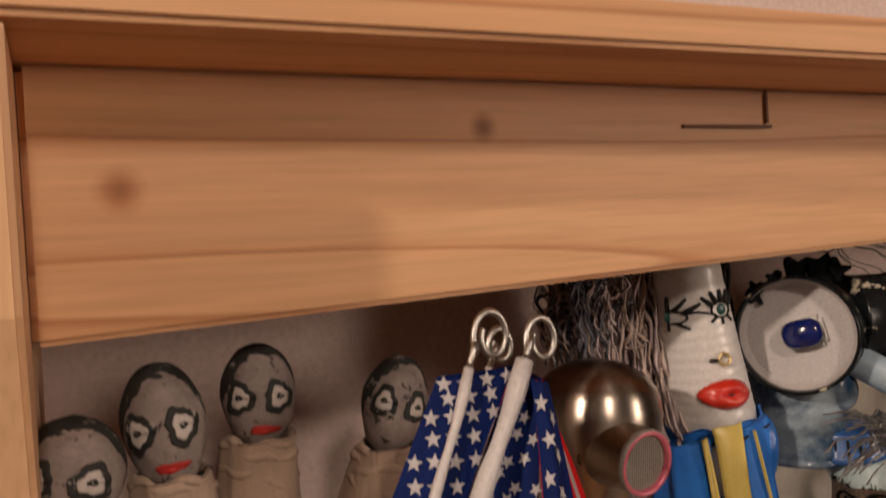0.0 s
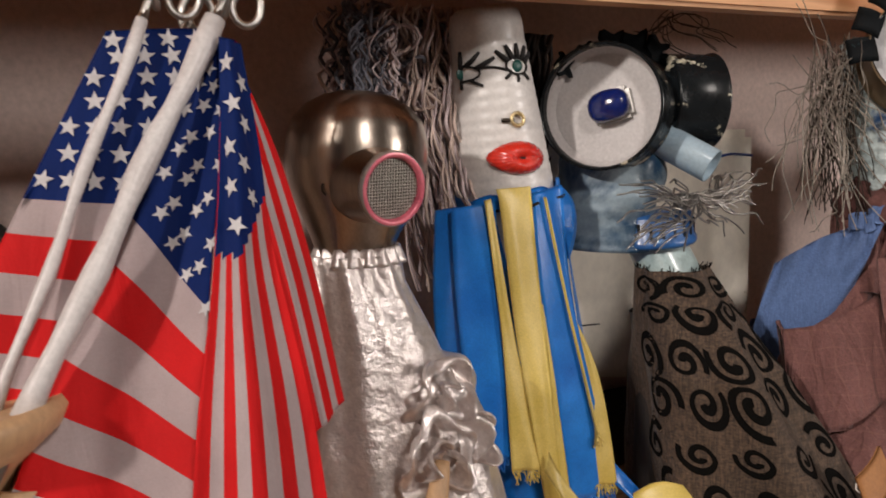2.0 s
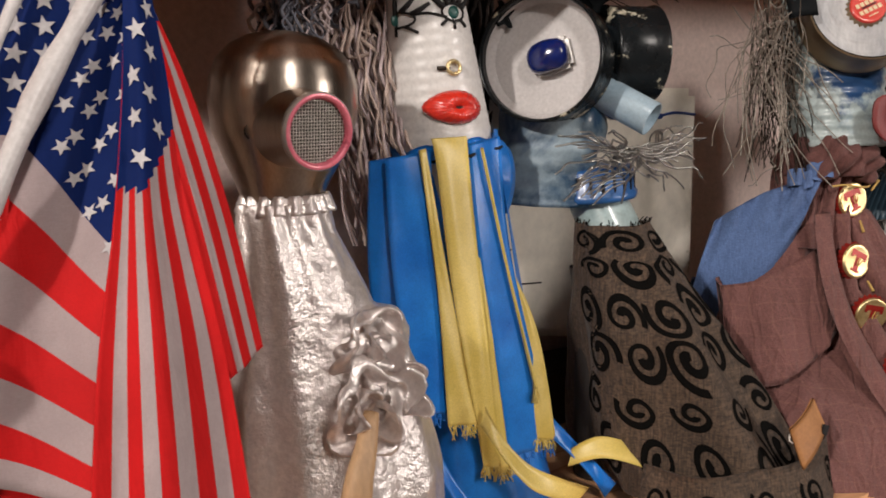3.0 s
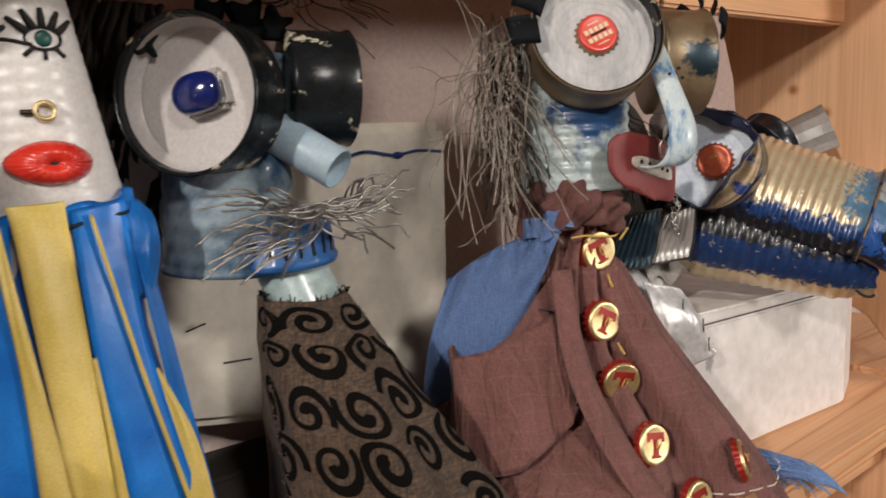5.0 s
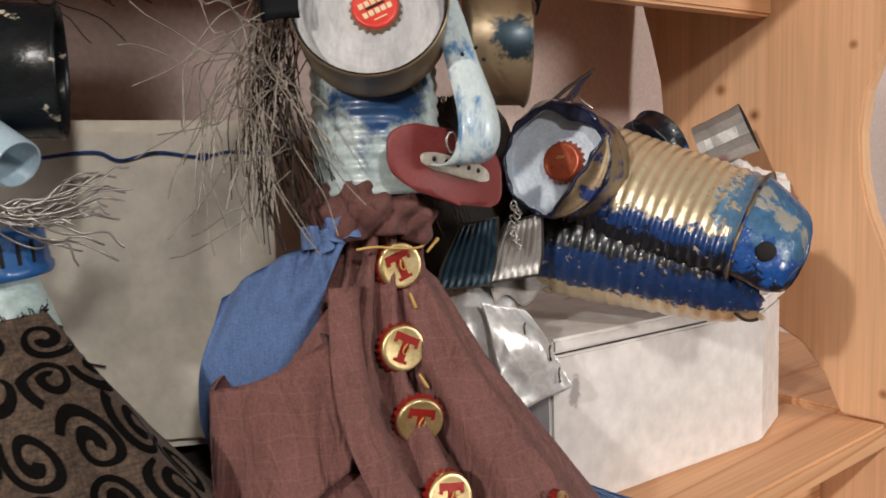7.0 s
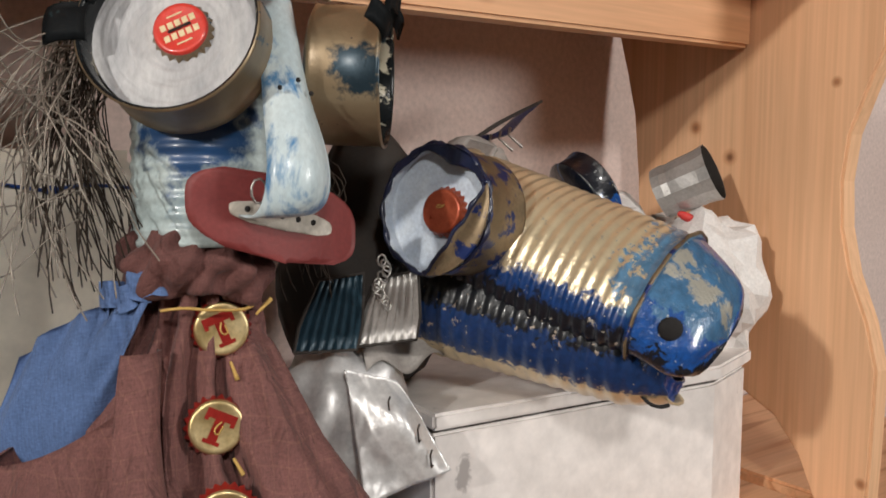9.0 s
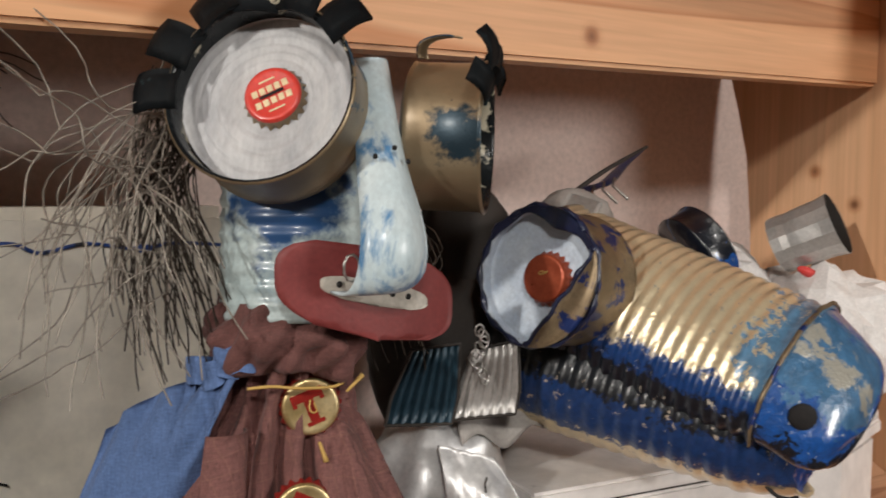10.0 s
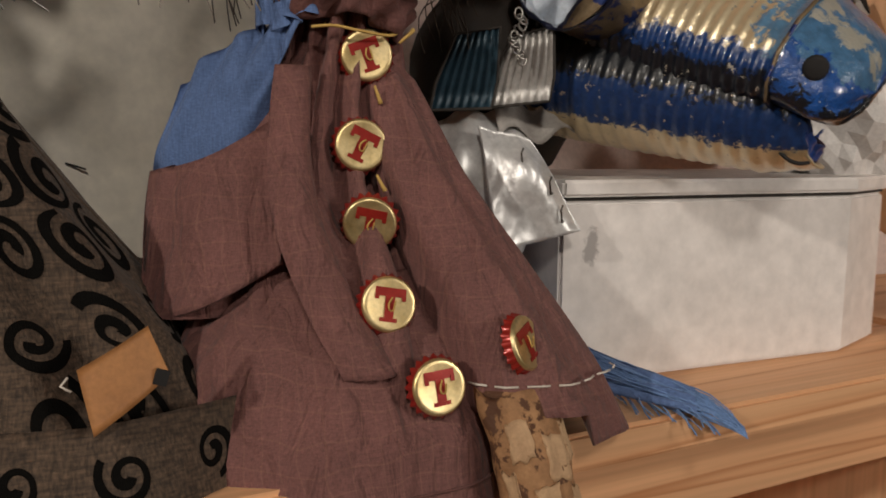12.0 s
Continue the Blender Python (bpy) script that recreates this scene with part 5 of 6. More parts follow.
# ---- the figure with the blue gem eye: one plain tin shape ----
def figure_gem_eye():
    rng = random.Random(11)
    m = Mesh()
    m.lathe([(0.018, 0.981), (0.018, 1.12), (0.022, 1.15)], pose(0.578, 0.480, 0), DARK_MATTE, 16)
    m.lathe([(0.0235, 0.0), (0.0230, 0.015), (0.0222, 0.03), (0.0220, 0.040)], axes((0.588, 0.470, 1.168), (-0.008, 0.018, 0.040), (1, 0, 0)), NECK_GREEN, 28)
    # screw cap with ridges
    def ridged(a, r, h):
        q = r + (0.0007 * (1 if math.sin(16 * a) > 0.4 else 0) if 0.003 < h < 0.021 else 0)
        return (q * math.cos(a), q * math.sin(a), h)
    capm = pose(0.579, 0.488, 1.203, 0, -4, 0)
    m.lathe([(0, 0.001), (0.0335, 0.0), (0.0345, 0.002), (0.0340, 0.005), (0.0325, 0.007), (0.0322, 0.022), (0.0310, 0.0245), (0, 0.025)], capm, CAP_BLUE, 96, ridged)
    for k in range(9):
        a = radians(178 + 16 * k)
        m.box((0.0016, 0.0022, 0.0125), capm @ pose(0.0325 * math.cos(a), 0.0325 * math.sin(a), 0.0135, 0, rng.uniform(-8, 8), math.degrees(a)), DARK, 0.0004)
    head = pose(0.551, 0.512, 1.200, 2, 2, 10)
    m.lathe([(0, 0.0), (0.037, 0.0)] + corrugated(0.0385, 0.0385, 0.135, 11, 0.0003) + [(0, 0.134)], head, TIN_GREY, 56)
    # eye tin that faces out, with a gem on its floor
    ax = Vector((-0.85, -0.52, 0.05)).normalized()
    eye = axes(Vector((0.511, 0.470, 1.308)) - ax * 0.034, ax, (0, 0, 1))
    open_can(m, eye, 0.0445, 0.036, BLACK_PAINT, BLACK_PAINT, PINK_WHITE, disc=0.0175, swirl=0.0)
    m.lathe([(0.0428, 0.029), (0.0426, 0.022), (0.039, 0.0190)], eye, PINK_WHITE, 48)
    gem = eye @ pose(0.001, -0.005, 0.0205, 0, 0, 14)
    m.box((0.0235, 0.030, 0.013), gem, GREY_FLAP, 0.003)
    m.ball(scaled(gem @ pose(0, 0.001, 0.0075), 0.0130, 0.0165, 0.0080), GEM, 20, 12, lambda p: Vector((max(-0.85, min(0.85, p.x)), max(-0.9, min(0.9, p.y)), p.z)))
    ax2 = Vector((0.93, -0.36, -0.02)).normalized()
    eye2 = axes((0.583, 0.486, 1.313), ax2, (0, 0, 1))
    open_can(m, eye2, 0.0355, 0.042, BLACK_PAINT, BLACK_PAINT, PINK_WHITE, disc=0.030, swirl=0.0)
    # pipe nose, open at its end
    pa = Vector((0.34, -0.70, -0.42)).normalized()
    pipe = axes(Vector((0.588, 0.436, 1.263)) - pa * 0.048, pa, (1, 0, 0))
    m.lathe([(0.0128, 0.0), (0.0128, 0.0475), (0.0124, 0.048), (0.0114, 0.0476), (0.0112, 0.010), (0, 0.009)], pipe, PIPE_PAINT, 32)
    m.ball(scaled(pose(0.566, 0.474, 1.258), 0.013, 0.008, 0.016), TIN_GREY, 20, 12)
    # rubber tabs on top
    for x, y, z, w, h, t in ((0.540, 0.492, 1.352, 0.017, 0.026, 4), (0.563, 0.490, 1.352, 0.020, 0.026, -8), (0.580, 0.488, 1.352, 0.016, 0.018, 35), (0.520, 0.495, 1.348, 0.014, 0.012, 70), (0.503, 0.500, 1.340, 0.016, 0.012, 100)):
        at = pose(x, y, z, -12, t, -35)
        m.sheet(lambda u, v, at=at, w=w, h=h: at @ Vector(((u - 0.5) * w * (1 + 0.15 * math.sin(v * 9)), 0.003 * math.sin(v * 3), (v - 0.5) * h + 0.002 * math.sin(u * 8))), 5, 6, BLACK_RUBBER, 0.0018)
    # wire moustache, twisted in the middle
    mid = Vector((0.576, 0.444, 1.238))
    for side, spread in ((-1, 0.088), (1, 0.068)):
        wires(m, 34, lambda r: mid + Vector((r.uniform(-0.012, 0.012), r.uniform(-0.004, 0.004), r.uniform(-0.003, 0.004))),
              lambda r: mid + Vector((side * r.uniform(0.5, 1.0) * spread, r.uniform(-0.03, 0.012) + 0.012 * side, r.uniform(-0.030, 0.022))),
              lambda r: Vector((0, -0.008, r.uniform(-0.002, 0.010))), 0.00065, WIRE, rng, 0.006)
    for k in range(6):
        m.tube([mid + Vector((0.026 * (s - 0.5), 0.004 * math.sin(9 * s + k), 0.003 * math.cos(9 * s + k) + 0.002)) for s in [j / 12 for j in range(13)]], 0.0006, WIRE, 4, False)
    wires(m, 10, lambda r: Vector((0.60 + r.uniform(-0.02, 0.02), 0.52, 1.37)), lambda r: Vector((0.64 + r.uniform(-0.03, 0.05), 0.50, 1.352 + r.uniform(-0.02, 0.02))), lambda r: Vector((0, 0, 0.01)), 0.0004, WIRE_DARK, rng)
    return tagged(part("tin_can_figure", m), "grey tin can puppet with black tin eyes and wire moustache", "puppet", "tin puppets")


figure_gem_eye()


def lace_gown():
    t = thing("lace_gown", "brown net gown with flocked black spirals", "gown")
    rows = [(0.575, 0.463, 1.187, 0.026, 0.026), (0.580, 0.458, 1.160, 0.034, 0.036), (0.598, 0.450, 1.110, 0.050, 0.056), (0.626, 0.448, 1.050, 0.070, 0.074), (0.652, 0.445, 0.986, 0.086, 0.092)]
    body = ellipse_body(rows, 6, lambda v: 0.10 + 0.05 * v, 11.0)
    part("net_cloth", Mesh().sheet(body, 96, 56, LACE_GROUND, 0.0012), t)
    skirt = ellipse_body([(0.640, 0.405, 1.020, 0.088, 0.060), (0.640, 0.400, 0.975, 0.092, 0.072), (0.640, 0.395, 0.930, 0.095, 0.074), (0.640, 0.395, 0.88, 0.098, 0.076)], 7, lambda v: 0.06, 12.0)
    part("skirt", Mesh().sheet(lambda u, v: skirt(0.5 + 0.5 * u, v), 48, 20, LACE_GROUND, 0.0012), t)
    rng = random.Random(21)

    def curl(func, u0, v0, size, hand, start, ratio):
        """A flat flocked spiral that lies on the cloth."""
        m = Mesh()
        left, right = [], []
        n = 44
        for k in range(n + 1):
            s = k / n
            r = size * (0.14 + 0.86 * s ** 1.15)
            a = start + hand * s * math.tau * 1.55
            w = size * (0.31 + 0.08 * math.sin(s * 9)) * (1.10 - 0.30 * s)
            for lst, q in ((left, r - w / 2), (right, r + w / 2)):
                lst.append(func(u0 + ratio * q * math.cos(a) / 0.34, v0 + q * math.sin(a) / 0.215, 0.0012))
        vs = left + right
        m.add(vs, [(k, k + 1, n + 2 + k, n + 1 + k) for k in range(n)], LACE_BLACK)
        part("spiral", m, t)

    for row in range(6):
        v0 = 0.11 + 0.155 * row
        count = (3, 4, 5, 6, 6, 7)[row]
        for k in range(count):
            u0 = 0.47 + 0.52 * (k + (0.5 if row % 2 else 0.1)) / count
            girth = [0.19, 0.26, 0.34, 0.41, 0.49, 0.56][row]
            curl(body, u0, v0, 0.0165 + rng.uniform(-0.0015, 0.002), rng.choice((-1, 1)), rng.uniform(0, 6.28), 0.34 / girth)
    for row in range(3):
        for k in range(6):
            curl(lambda u, v, lift=0.0: skirt(0.5 + 0.5 * u, v, lift), 0.06 + 0.16 * k + 0.06 * (row % 2), 0.16 + 0.30 * row, 0.0165, rng.choice((-1, 1)), rng.uniform(0, 6.28), 0.9)
    # frayed top edge
    fr = Mesh()
    for k in range(70):
        u = rng.random()
        p = body(u, 0.01)
        fr.tube([p, p + Vector((rng.uniform(-0.003, 0.003), rng.uniform(-0.003, 0.002), rng.uniform(0.001, 0.005)))], 0.0004, LACE_BLACK, 4, False)
    for k in range(110):
        u, v = 0.5 + 0.02 * rng.uniform(-1, 1), rng.random() * 0.8
        p = body(u, v)
        fr.tube([p, p + Vector((rng.uniform(-0.003, 0.001), rng.uniform(-0.003, 0.002), rng.uniform(-0.003, 0.003)))], 0.0005, LACE_GROUND, 4, False)
    tagged(part("frayed_edge", fr, t), kind="stuff")
    c = [Vector(p) for p in ((0.634, 0.345, 1.046), (0.664, 0.348, 1.062), (0.672, 0.342, 1.040), (0.639, 0.336, 1.018))]
    tag = part("leather_patch", Mesh().sheet(lambda u, v: (c[0] * (1 - u) + c[1] * u) * (1 - v) + (c[3] * (1 - u) + c[2] * u) * v + Vector((0, -0.002 * math.sin(math.pi * u), 0)), 10, 8, LEATHER, 0.0022), t, "orange brown leather patch")
    part("notch", Mesh().box((0.006, 0.002, 0.007), pose(0.668, 0.3395, 1.040, 0, 20, 0), DARK, 0), tag)
    part("stitch", Mesh().tube([(0.630, 0.342, 1.044), (0.627, 0.340, 1.041), (0.631, 0.340, 1.038)], 0.0006, WHITE_THREAD, 5), tag, "white stitch")
    return t


lace_gown()


def back_board():
    t = thing("covered_board", "stained off-white covered board with marker line", "board")
    m = Mesh().prism([(0.500, 1.086), (0.802, 1.036), (0.804, 1.292), (0.500, 1.292)], 0.050, Matrix(((1, 0, 0, 0), (0, 0, -1, 0.624), (0, 1, 0, 0), (0, 0, 0, 1))), BOARD_WHITE, 0.008)
    part("cover", m, t)
    part("marker_line", Mesh().tube(spline([(0.60, 0.5725, 1.262), (0.64, 0.5725, 1.268), (0.668, 0.5725, 1.270), (0.684, 0.5725, 1.264), (0.71, 0.5725, 1.269), (0.74, 0.5725, 1.265), (0.765, 0.5725, 1.268), (0.795, 0.5725, 1.266)], 50), 0.0013, FISH_BLUE, 6), t, "dark blue marker line")
    part("marker_blot", Mesh().ball(scaled(pose(0.744, 0.5725, 1.265), 0.006, 0.0012, 0.003), FISH_BLUE, 12, 8), t, "dark blue blot")
    for a, b in (((0.548, 0.572, 1.150), (0.560, 0.566, 1.155)), ((0.575, 0.572, 1.122), (0.597, 0.571, 1.121)), ((0.650, 0.572, 1.128), (0.662, 0.568, 1.124))):
        part("thread", Mesh().tube([a, [(p + q) / 2 for p, q in zip(a, b)], b], 0.0007, DARK, 5), t, "dark thread")
    # added block: the shade under the board, built as a dark solid
    slabm = Mesh().box((0.30, 0.060, 0.054), pose(0.655, 0.605, 1.0080), DARK_MATTE, 0.003)
    tagged(part("dark_filler", slabm), "added dark block that stands for the shade under the board", "box")
    return t


back_board()


# ---- the white bottle figure and its ribbon dress ----
def bottle_figure():
    rng = random.Random(2)
    m = Mesh()
    at = axes((0.452, 0.497, 1.20), (-0.020, 0.002, 0.172), (1, 0, 0))
    prof = [(0.0, -0.215), (0.030, -0.215), (0.031, -0.05), (0.0345, 0.02), (0.0348, 0.05)]
    for k in range(131):
        s = k / 130
        prof.append((0.0348 - 0.009 * s + 0.00013 * math.sin(math.tau * 13 * s), 0.055 + 0.100 * s))
    prof += [(0.0255, 0.165), (0.0235, 0.1735), (0.0195, 0.1765), (0.0, 0.1772)]
    m.lathe(prof, at, BOTTLE, 48)

    def skin(x, z, lift=0.001):
        """The point of the bottle's front at a place across and up."""
        axis = at @ Vector((0, 0, (z - 1.20)))
        r = max(0.021, 0.0348 - 0.09 * max(0, (z - 1.255))) + lift
        dx = max(-r * 0.98, min(r * 0.98, x - axis.x))
        return Vector((axis.x + dx, axis.y - math.sqrt(max(0, r * r - dx * dx)), z))
    # lips of red plastic
    def lips(u, v):
        a, q = math.tau * u, v
        x, z = 0.4365 + 0.0195 * q * math.cos(a), 1.2735 + (0.0105 * q) * math.sin(a) * (1 - 0.18 * abs(math.cos(a)) ** 3)
        return skin(x, z, 0.0015 + 0.0055 * math.sin(math.pi * min(1, q)) + 0.0006 * math.sin(22 * a) * q)
    m.sheet(lips, 66, 10, LIP_RED, 0.0014)
    m.tube([skin(0.427 + 0.0019 * k, 1.2735 + 0.001 * math.sin(k), 0.003) for k in range(11)], 0.0016, DARK, 6)
    # painted eyes with lashes, and a split ring for the nose
    for cx, cz, w in ((0.405, 1.330, 0.0105), (0.4395, 1.3345, 0.009)):
        m.tube([skin(cx + w * math.cos(a), cz + 0.0055 * math.sin(a), 0.0008) for a in [math.tau * k / 16 for k in range(17)]], 0.0008, DARK, 5, False)
        m.ball(scaled(pose(*skin(cx, cz, 0.0003)), 0.0042, 0.0012, 0.0042), GREEN_PAINT, 12, 8)
        for k in range(5):
            a = radians(35 + 28 * k)
            p = [skin(cx + w * math.cos(a) * s, cz + 0.0055 * math.sin(a) * s + 0.003 * (s - 1), 0.0009) for s in (1.0, 1.5, 2.1)]
            m.tube(p, [0.0020, 0.0019, 0.0012], DARK, 5)
        for k in range(3):
            a = radians(-55 - 35 * k)
            m.tube([skin(cx + w * math.cos(a) * s, cz + 0.0055 * math.sin(a) * s, 0.0009) for s in (1.0, 1.9)], 0.0011, DARK, 5)
    m.tube([skin(0.414 + 0.004 * k, 1.3325 + 0.0012 * math.sin(k * 0.9), 0.0008) for k in range(6)], 0.0009, DARK, 5)
    m.tube([skin(0.4355 + 0.0045 * math.cos(a), 1.2990 + 0.0042 * math.sin(a), 0.0025) for a in [math.tau * k / 14 for k in range(15)]], 0.0013, CAP_GOLD, 6, False)
    m.tube([skin(0.425 + 0.004 * k, 1.2985, 0.002) for k in range(3)], 0.0014, WIRE_DARK, 6)
    return tagged(part("bottle_figure", m), "white plastic bottle puppet with red lips", "puppet", "tin puppets")


bottle_figure()


def yarn_hair():
    rng = random.Random(14)
    m = Mesh()
    for k in range(300):
        x0 = 0.342 + 0.088 * rng.random() ** 0.8
        mat = YARN_DARK if x0 < 0.368 and rng.random() < 0.6 else rng.choice((YARN, YARN, YARN_TAN))
        y0 = 0.545 + rng.uniform(-0.03, 0.03)
        z1 = 1.175 + rng.uniform(0, 0.08) if x0 > 0.375 else 1.275 + rng.uniform(0, 0.06)
        ph, am = rng.uniform(0, 6.28), rng.uniform(0.003, 0.0075)
        pts = []
        n = 22
        for j in range(n + 1):
            s = j / n
            z = 1.378 + (z1 - 1.378) * s
            pts.append((x0 - 0.004 + 0.020 * s * (1 if x0 > 0.375 else -0.4) + am * math.sin(ph + s * 19), y0 - 0.030 * s + am * math.cos(ph + s * 17), z))
        m.tube(pts, rng.uniform(0.0006, 0.0013), mat, 5, False)
    for k in range(40):
        c = Vector((0.365 + rng.uniform(-0.03, 0.05), 0.525 + rng.uniform(-0.02, 0.02), 1.345 + rng.uniform(-0.03, 0.03)))
        m.tube([c + Vector((0.010 * math.cos(a + k), 0.008 * math.sin(2 * a), 0.010 * math.sin(a + k))) for a in [j * 0.55 for j in range(10)]], 0.0014, rng.choice((YARN, YARN_DARK, YARN_TAN)), 5, False)
    # a dark brown tangle hangs further back
    for k in range(210):
        x0, y0, ph = 0.458 + 0.088 * rng.random(), 0.575 + 0.03 * rng.random(), rng.uniform(0, 6.28)
        z1 = 1.20 + 0.06 * rng.random()
        m.tube([(x0 + 0.005 * math.sin(ph + j * 0.9), y0 + 0.004 * math.cos(ph + j * 0.8), 1.372 + (z1 - 1.372) * j / 14) for j in range(15)], 0.0022, YARN_BROWN, 5, False)
    part_ob = part("yarn_hair", m)
    return tagged(part_ob, "tangled mauve and slate yarn hair of the bottle puppet", "yarn hair", kind="stuff")


yarn_hair()


def ribbon_dress():
    t = thing("ribbon_dress", "dress of blue and yellow satin ribbons with frayed ends", "dress")
    axis = lambda z: Vector((0.452 - 0.11 * (z - 1.20), 0.497, z))

    part("underskirt", Mesh().sheet(ellipse_body([(0.448, 0.499, 1.246, 0.0352, 0.0352), (0.452, 0.500, 1.18, 0.036, 0.036), (0.460, 0.498, 1.10, 0.042, 0.040), (0.470, 0.490, 0.984, 0.056, 0.054)], 10, lambda v: 0.06, 5.0), 60, 24, SATIN_BLUE, 0.001), t)
    # collar band with stitches
    def band(u, v):
        a = math.tau * u
        r = 0.0372 + 0.0014 * math.sin(11 * a)
        p = axis(1.252 - 0.012 * v)
        return p + Vector((r * math.cos(a), r * math.sin(a), 0.006 * math.cos(a) + 0.002 * math.sin(7 * a)))
    part("collar", Mesh().sheet(band, 72, 5, SATIN_BLUE, 0.0012), t, "gathered blue satin collar")
    for deg in (228, 262, 300):
        p = axis(1.243) + Vector((0.0405 * math.cos(radians(deg)), 0.0405 * math.sin(radians(deg)), 0.006 * math.cos(radians(deg))))
        part("stitch", Mesh().tube([p + Vector((-0.004, 0, -0.0005)), p + Vector((0, -0.001, 0)), p + Vector((0.004, 0, 0.001))], 0.0010, DARK, 5), t, "dark stitch")
    def strip(name, left, right, mat, seed):
        """One flat ribbon between two side lines, with a frayed end."""
        f = edge_sheet(left, right, 0.0012, seed, 0.0004, 1.0)
        ob = part(name, Mesh().sheet(f, 8, 40, mat, 0.0007), t)
        rng = random.Random(seed)
        fr = Mesh()
        for k in range(34):
            p = f(rng.random(), 1.0)
            fr.tube([p, p + Vector((rng.uniform(-0.004, 0.004), rng.uniform(-0.003, 0.001), -rng.uniform(0.002, 0.010)))], 0.0004, mat, 4, False)
        tagged(part("frayed_end", fr, ob), kind="stuff")
        return f

    strip("blue_ribbon", [(0.382, 0.486, 1.240), (0.376, 0.480, 1.17), (0.378, 0.468, 1.090)], [(0.392, 0.472, 1.243), (0.390, 0.468, 1.17), (0.394, 0.460, 1.082)], SATIN_BLUE, 1)
    strip("blue_ribbon", [(0.385, 0.470, 1.242), (0.384, 0.463, 1.17), (0.389, 0.451, 1.078)], [(0.412, 0.459, 1.246), (0.412, 0.454, 1.17), (0.419, 0.446, 1.075)], SATIN_BLUE, 2)
    strip("yellow_ribbon", [(0.4025, 0.4575, 1.247), (0.410, 0.451, 1.16), (0.411, 0.4425, 1.068)], [(0.4070, 0.4565, 1.248), (0.419, 0.450, 1.16), (0.434, 0.4405, 1.066)], SATIN_YELLOW, 3)
    strip("yellow_ribbon", [(0.410, 0.4545, 1.254), (0.413, 0.4535, 1.236), (0.420, 0.449, 1.16), (0.428, 0.441, 1.09), (0.436, 0.438, 1.036)], [(0.437, 0.4545, 1.255), (0.438, 0.4535, 1.237), (0.443, 0.449, 1.16), (0.446, 0.441, 1.09), (0.450, 0.438, 1.032)], SATIN_YELLOW, 4)
    strip("yellow_ribbon", [(0.4430, 0.4525, 1.175), (0.446, 0.448, 1.12), (0.449, 0.443, 1.030)], [(0.4450, 0.4525, 1.175), (0.451, 0.447, 1.12), (0.462, 0.442, 1.026)], SATIN_YELLOW, 5)
    strip("blue_ribbon", [(0.440, 0.457, 1.250), (0.445, 0.453, 1.17), (0.462, 0.447, 1.034)], [(0.470, 0.463, 1.254), (0.476, 0.458, 1.17), (0.508, 0.450, 1.030)], SATIN_BLUE, 6)
    strip("yellow_ribbon", [(0.4490, 0.4555, 1.247), (0.468, 0.4520, 1.160), (0.488, 0.4480, 1.077)], [(0.4505, 0.4555, 1.247), (0.470, 0.4520, 1.160), (0.491, 0.4480, 1.077)], SATIN_YELLOW, 9)
    strip("yellow_ribbon", [(0.478, 0.462, 1.160), (0.487, 0.455, 1.11), (0.488, 0.449, 1.040)], [(0.481, 0.463, 1.160), (0.499, 0.456, 1.11), (0.509, 0.450, 1.034)], SATIN_YELLOW, 7)
    strip("blue_ribbon", [(0.470, 0.466, 1.252), (0.484, 0.466, 1.17), (0.506, 0.466, 1.030)], [(0.484, 0.486, 1.250), (0.499, 0.483, 1.17), (0.526, 0.478, 1.020)], SATIN_BLUE, 8)
    # a puff of ribbon at the shoulder
    part("ribbon_loop", Mesh().ball(scaled(pose(0.477, 0.482, 1.222, 0, 8, 0), 0.017, 0.016, 0.030), SATIN_BLUE, 28, 20, lambda p: p * (1 + 0.10 * wave(p, 2.2, 4) + 0.05 * math.sin(9 * math.atan2(p.y, p.x)))), t)
    # loose curled ends at the foot
    for mat, pts in ((SATIN_YELLOW, [(0.430, 0.430, 1.075), (0.436, 0.415, 1.055), (0.452, 0.408, 1.035), (0.474, 0.405, 1.022), (0.49, 0.40, 1.015)]),
                     (SATIN_YELLOW, [(0.518, 0.444, 1.020), (0.540, 0.434, 1.026), (0.568, 0.420, 1.016), (0.592, 0.410, 1.002), (0.612, 0.402, 0.989)]),
                     (SATIN_BLUE, [(0.505, 0.452, 1.045), (0.524, 0.446, 1.024), (0.540, 0.440, 1.004), (0.550, 0.435, 0.989)]),
                     (SATIN_BLUE, [(0.395, 0.440, 1.060), (0.405, 0.425, 1.030), (0.425, 0.415, 1.00), (0.44, 0.41, 0.985)])):
        line = spline(pts, 24)
        part("ribbon_end", Mesh().sheet(lambda u, v, line=line: along(line, v) + Vector((0.004 * (u - 0.5), 0.010 * (u - 0.5) * math.sin(v * 4), 0.013 * (u - 0.5))), 4, 26, mat, 0.0007), t)
    return t


ribbon_dress()


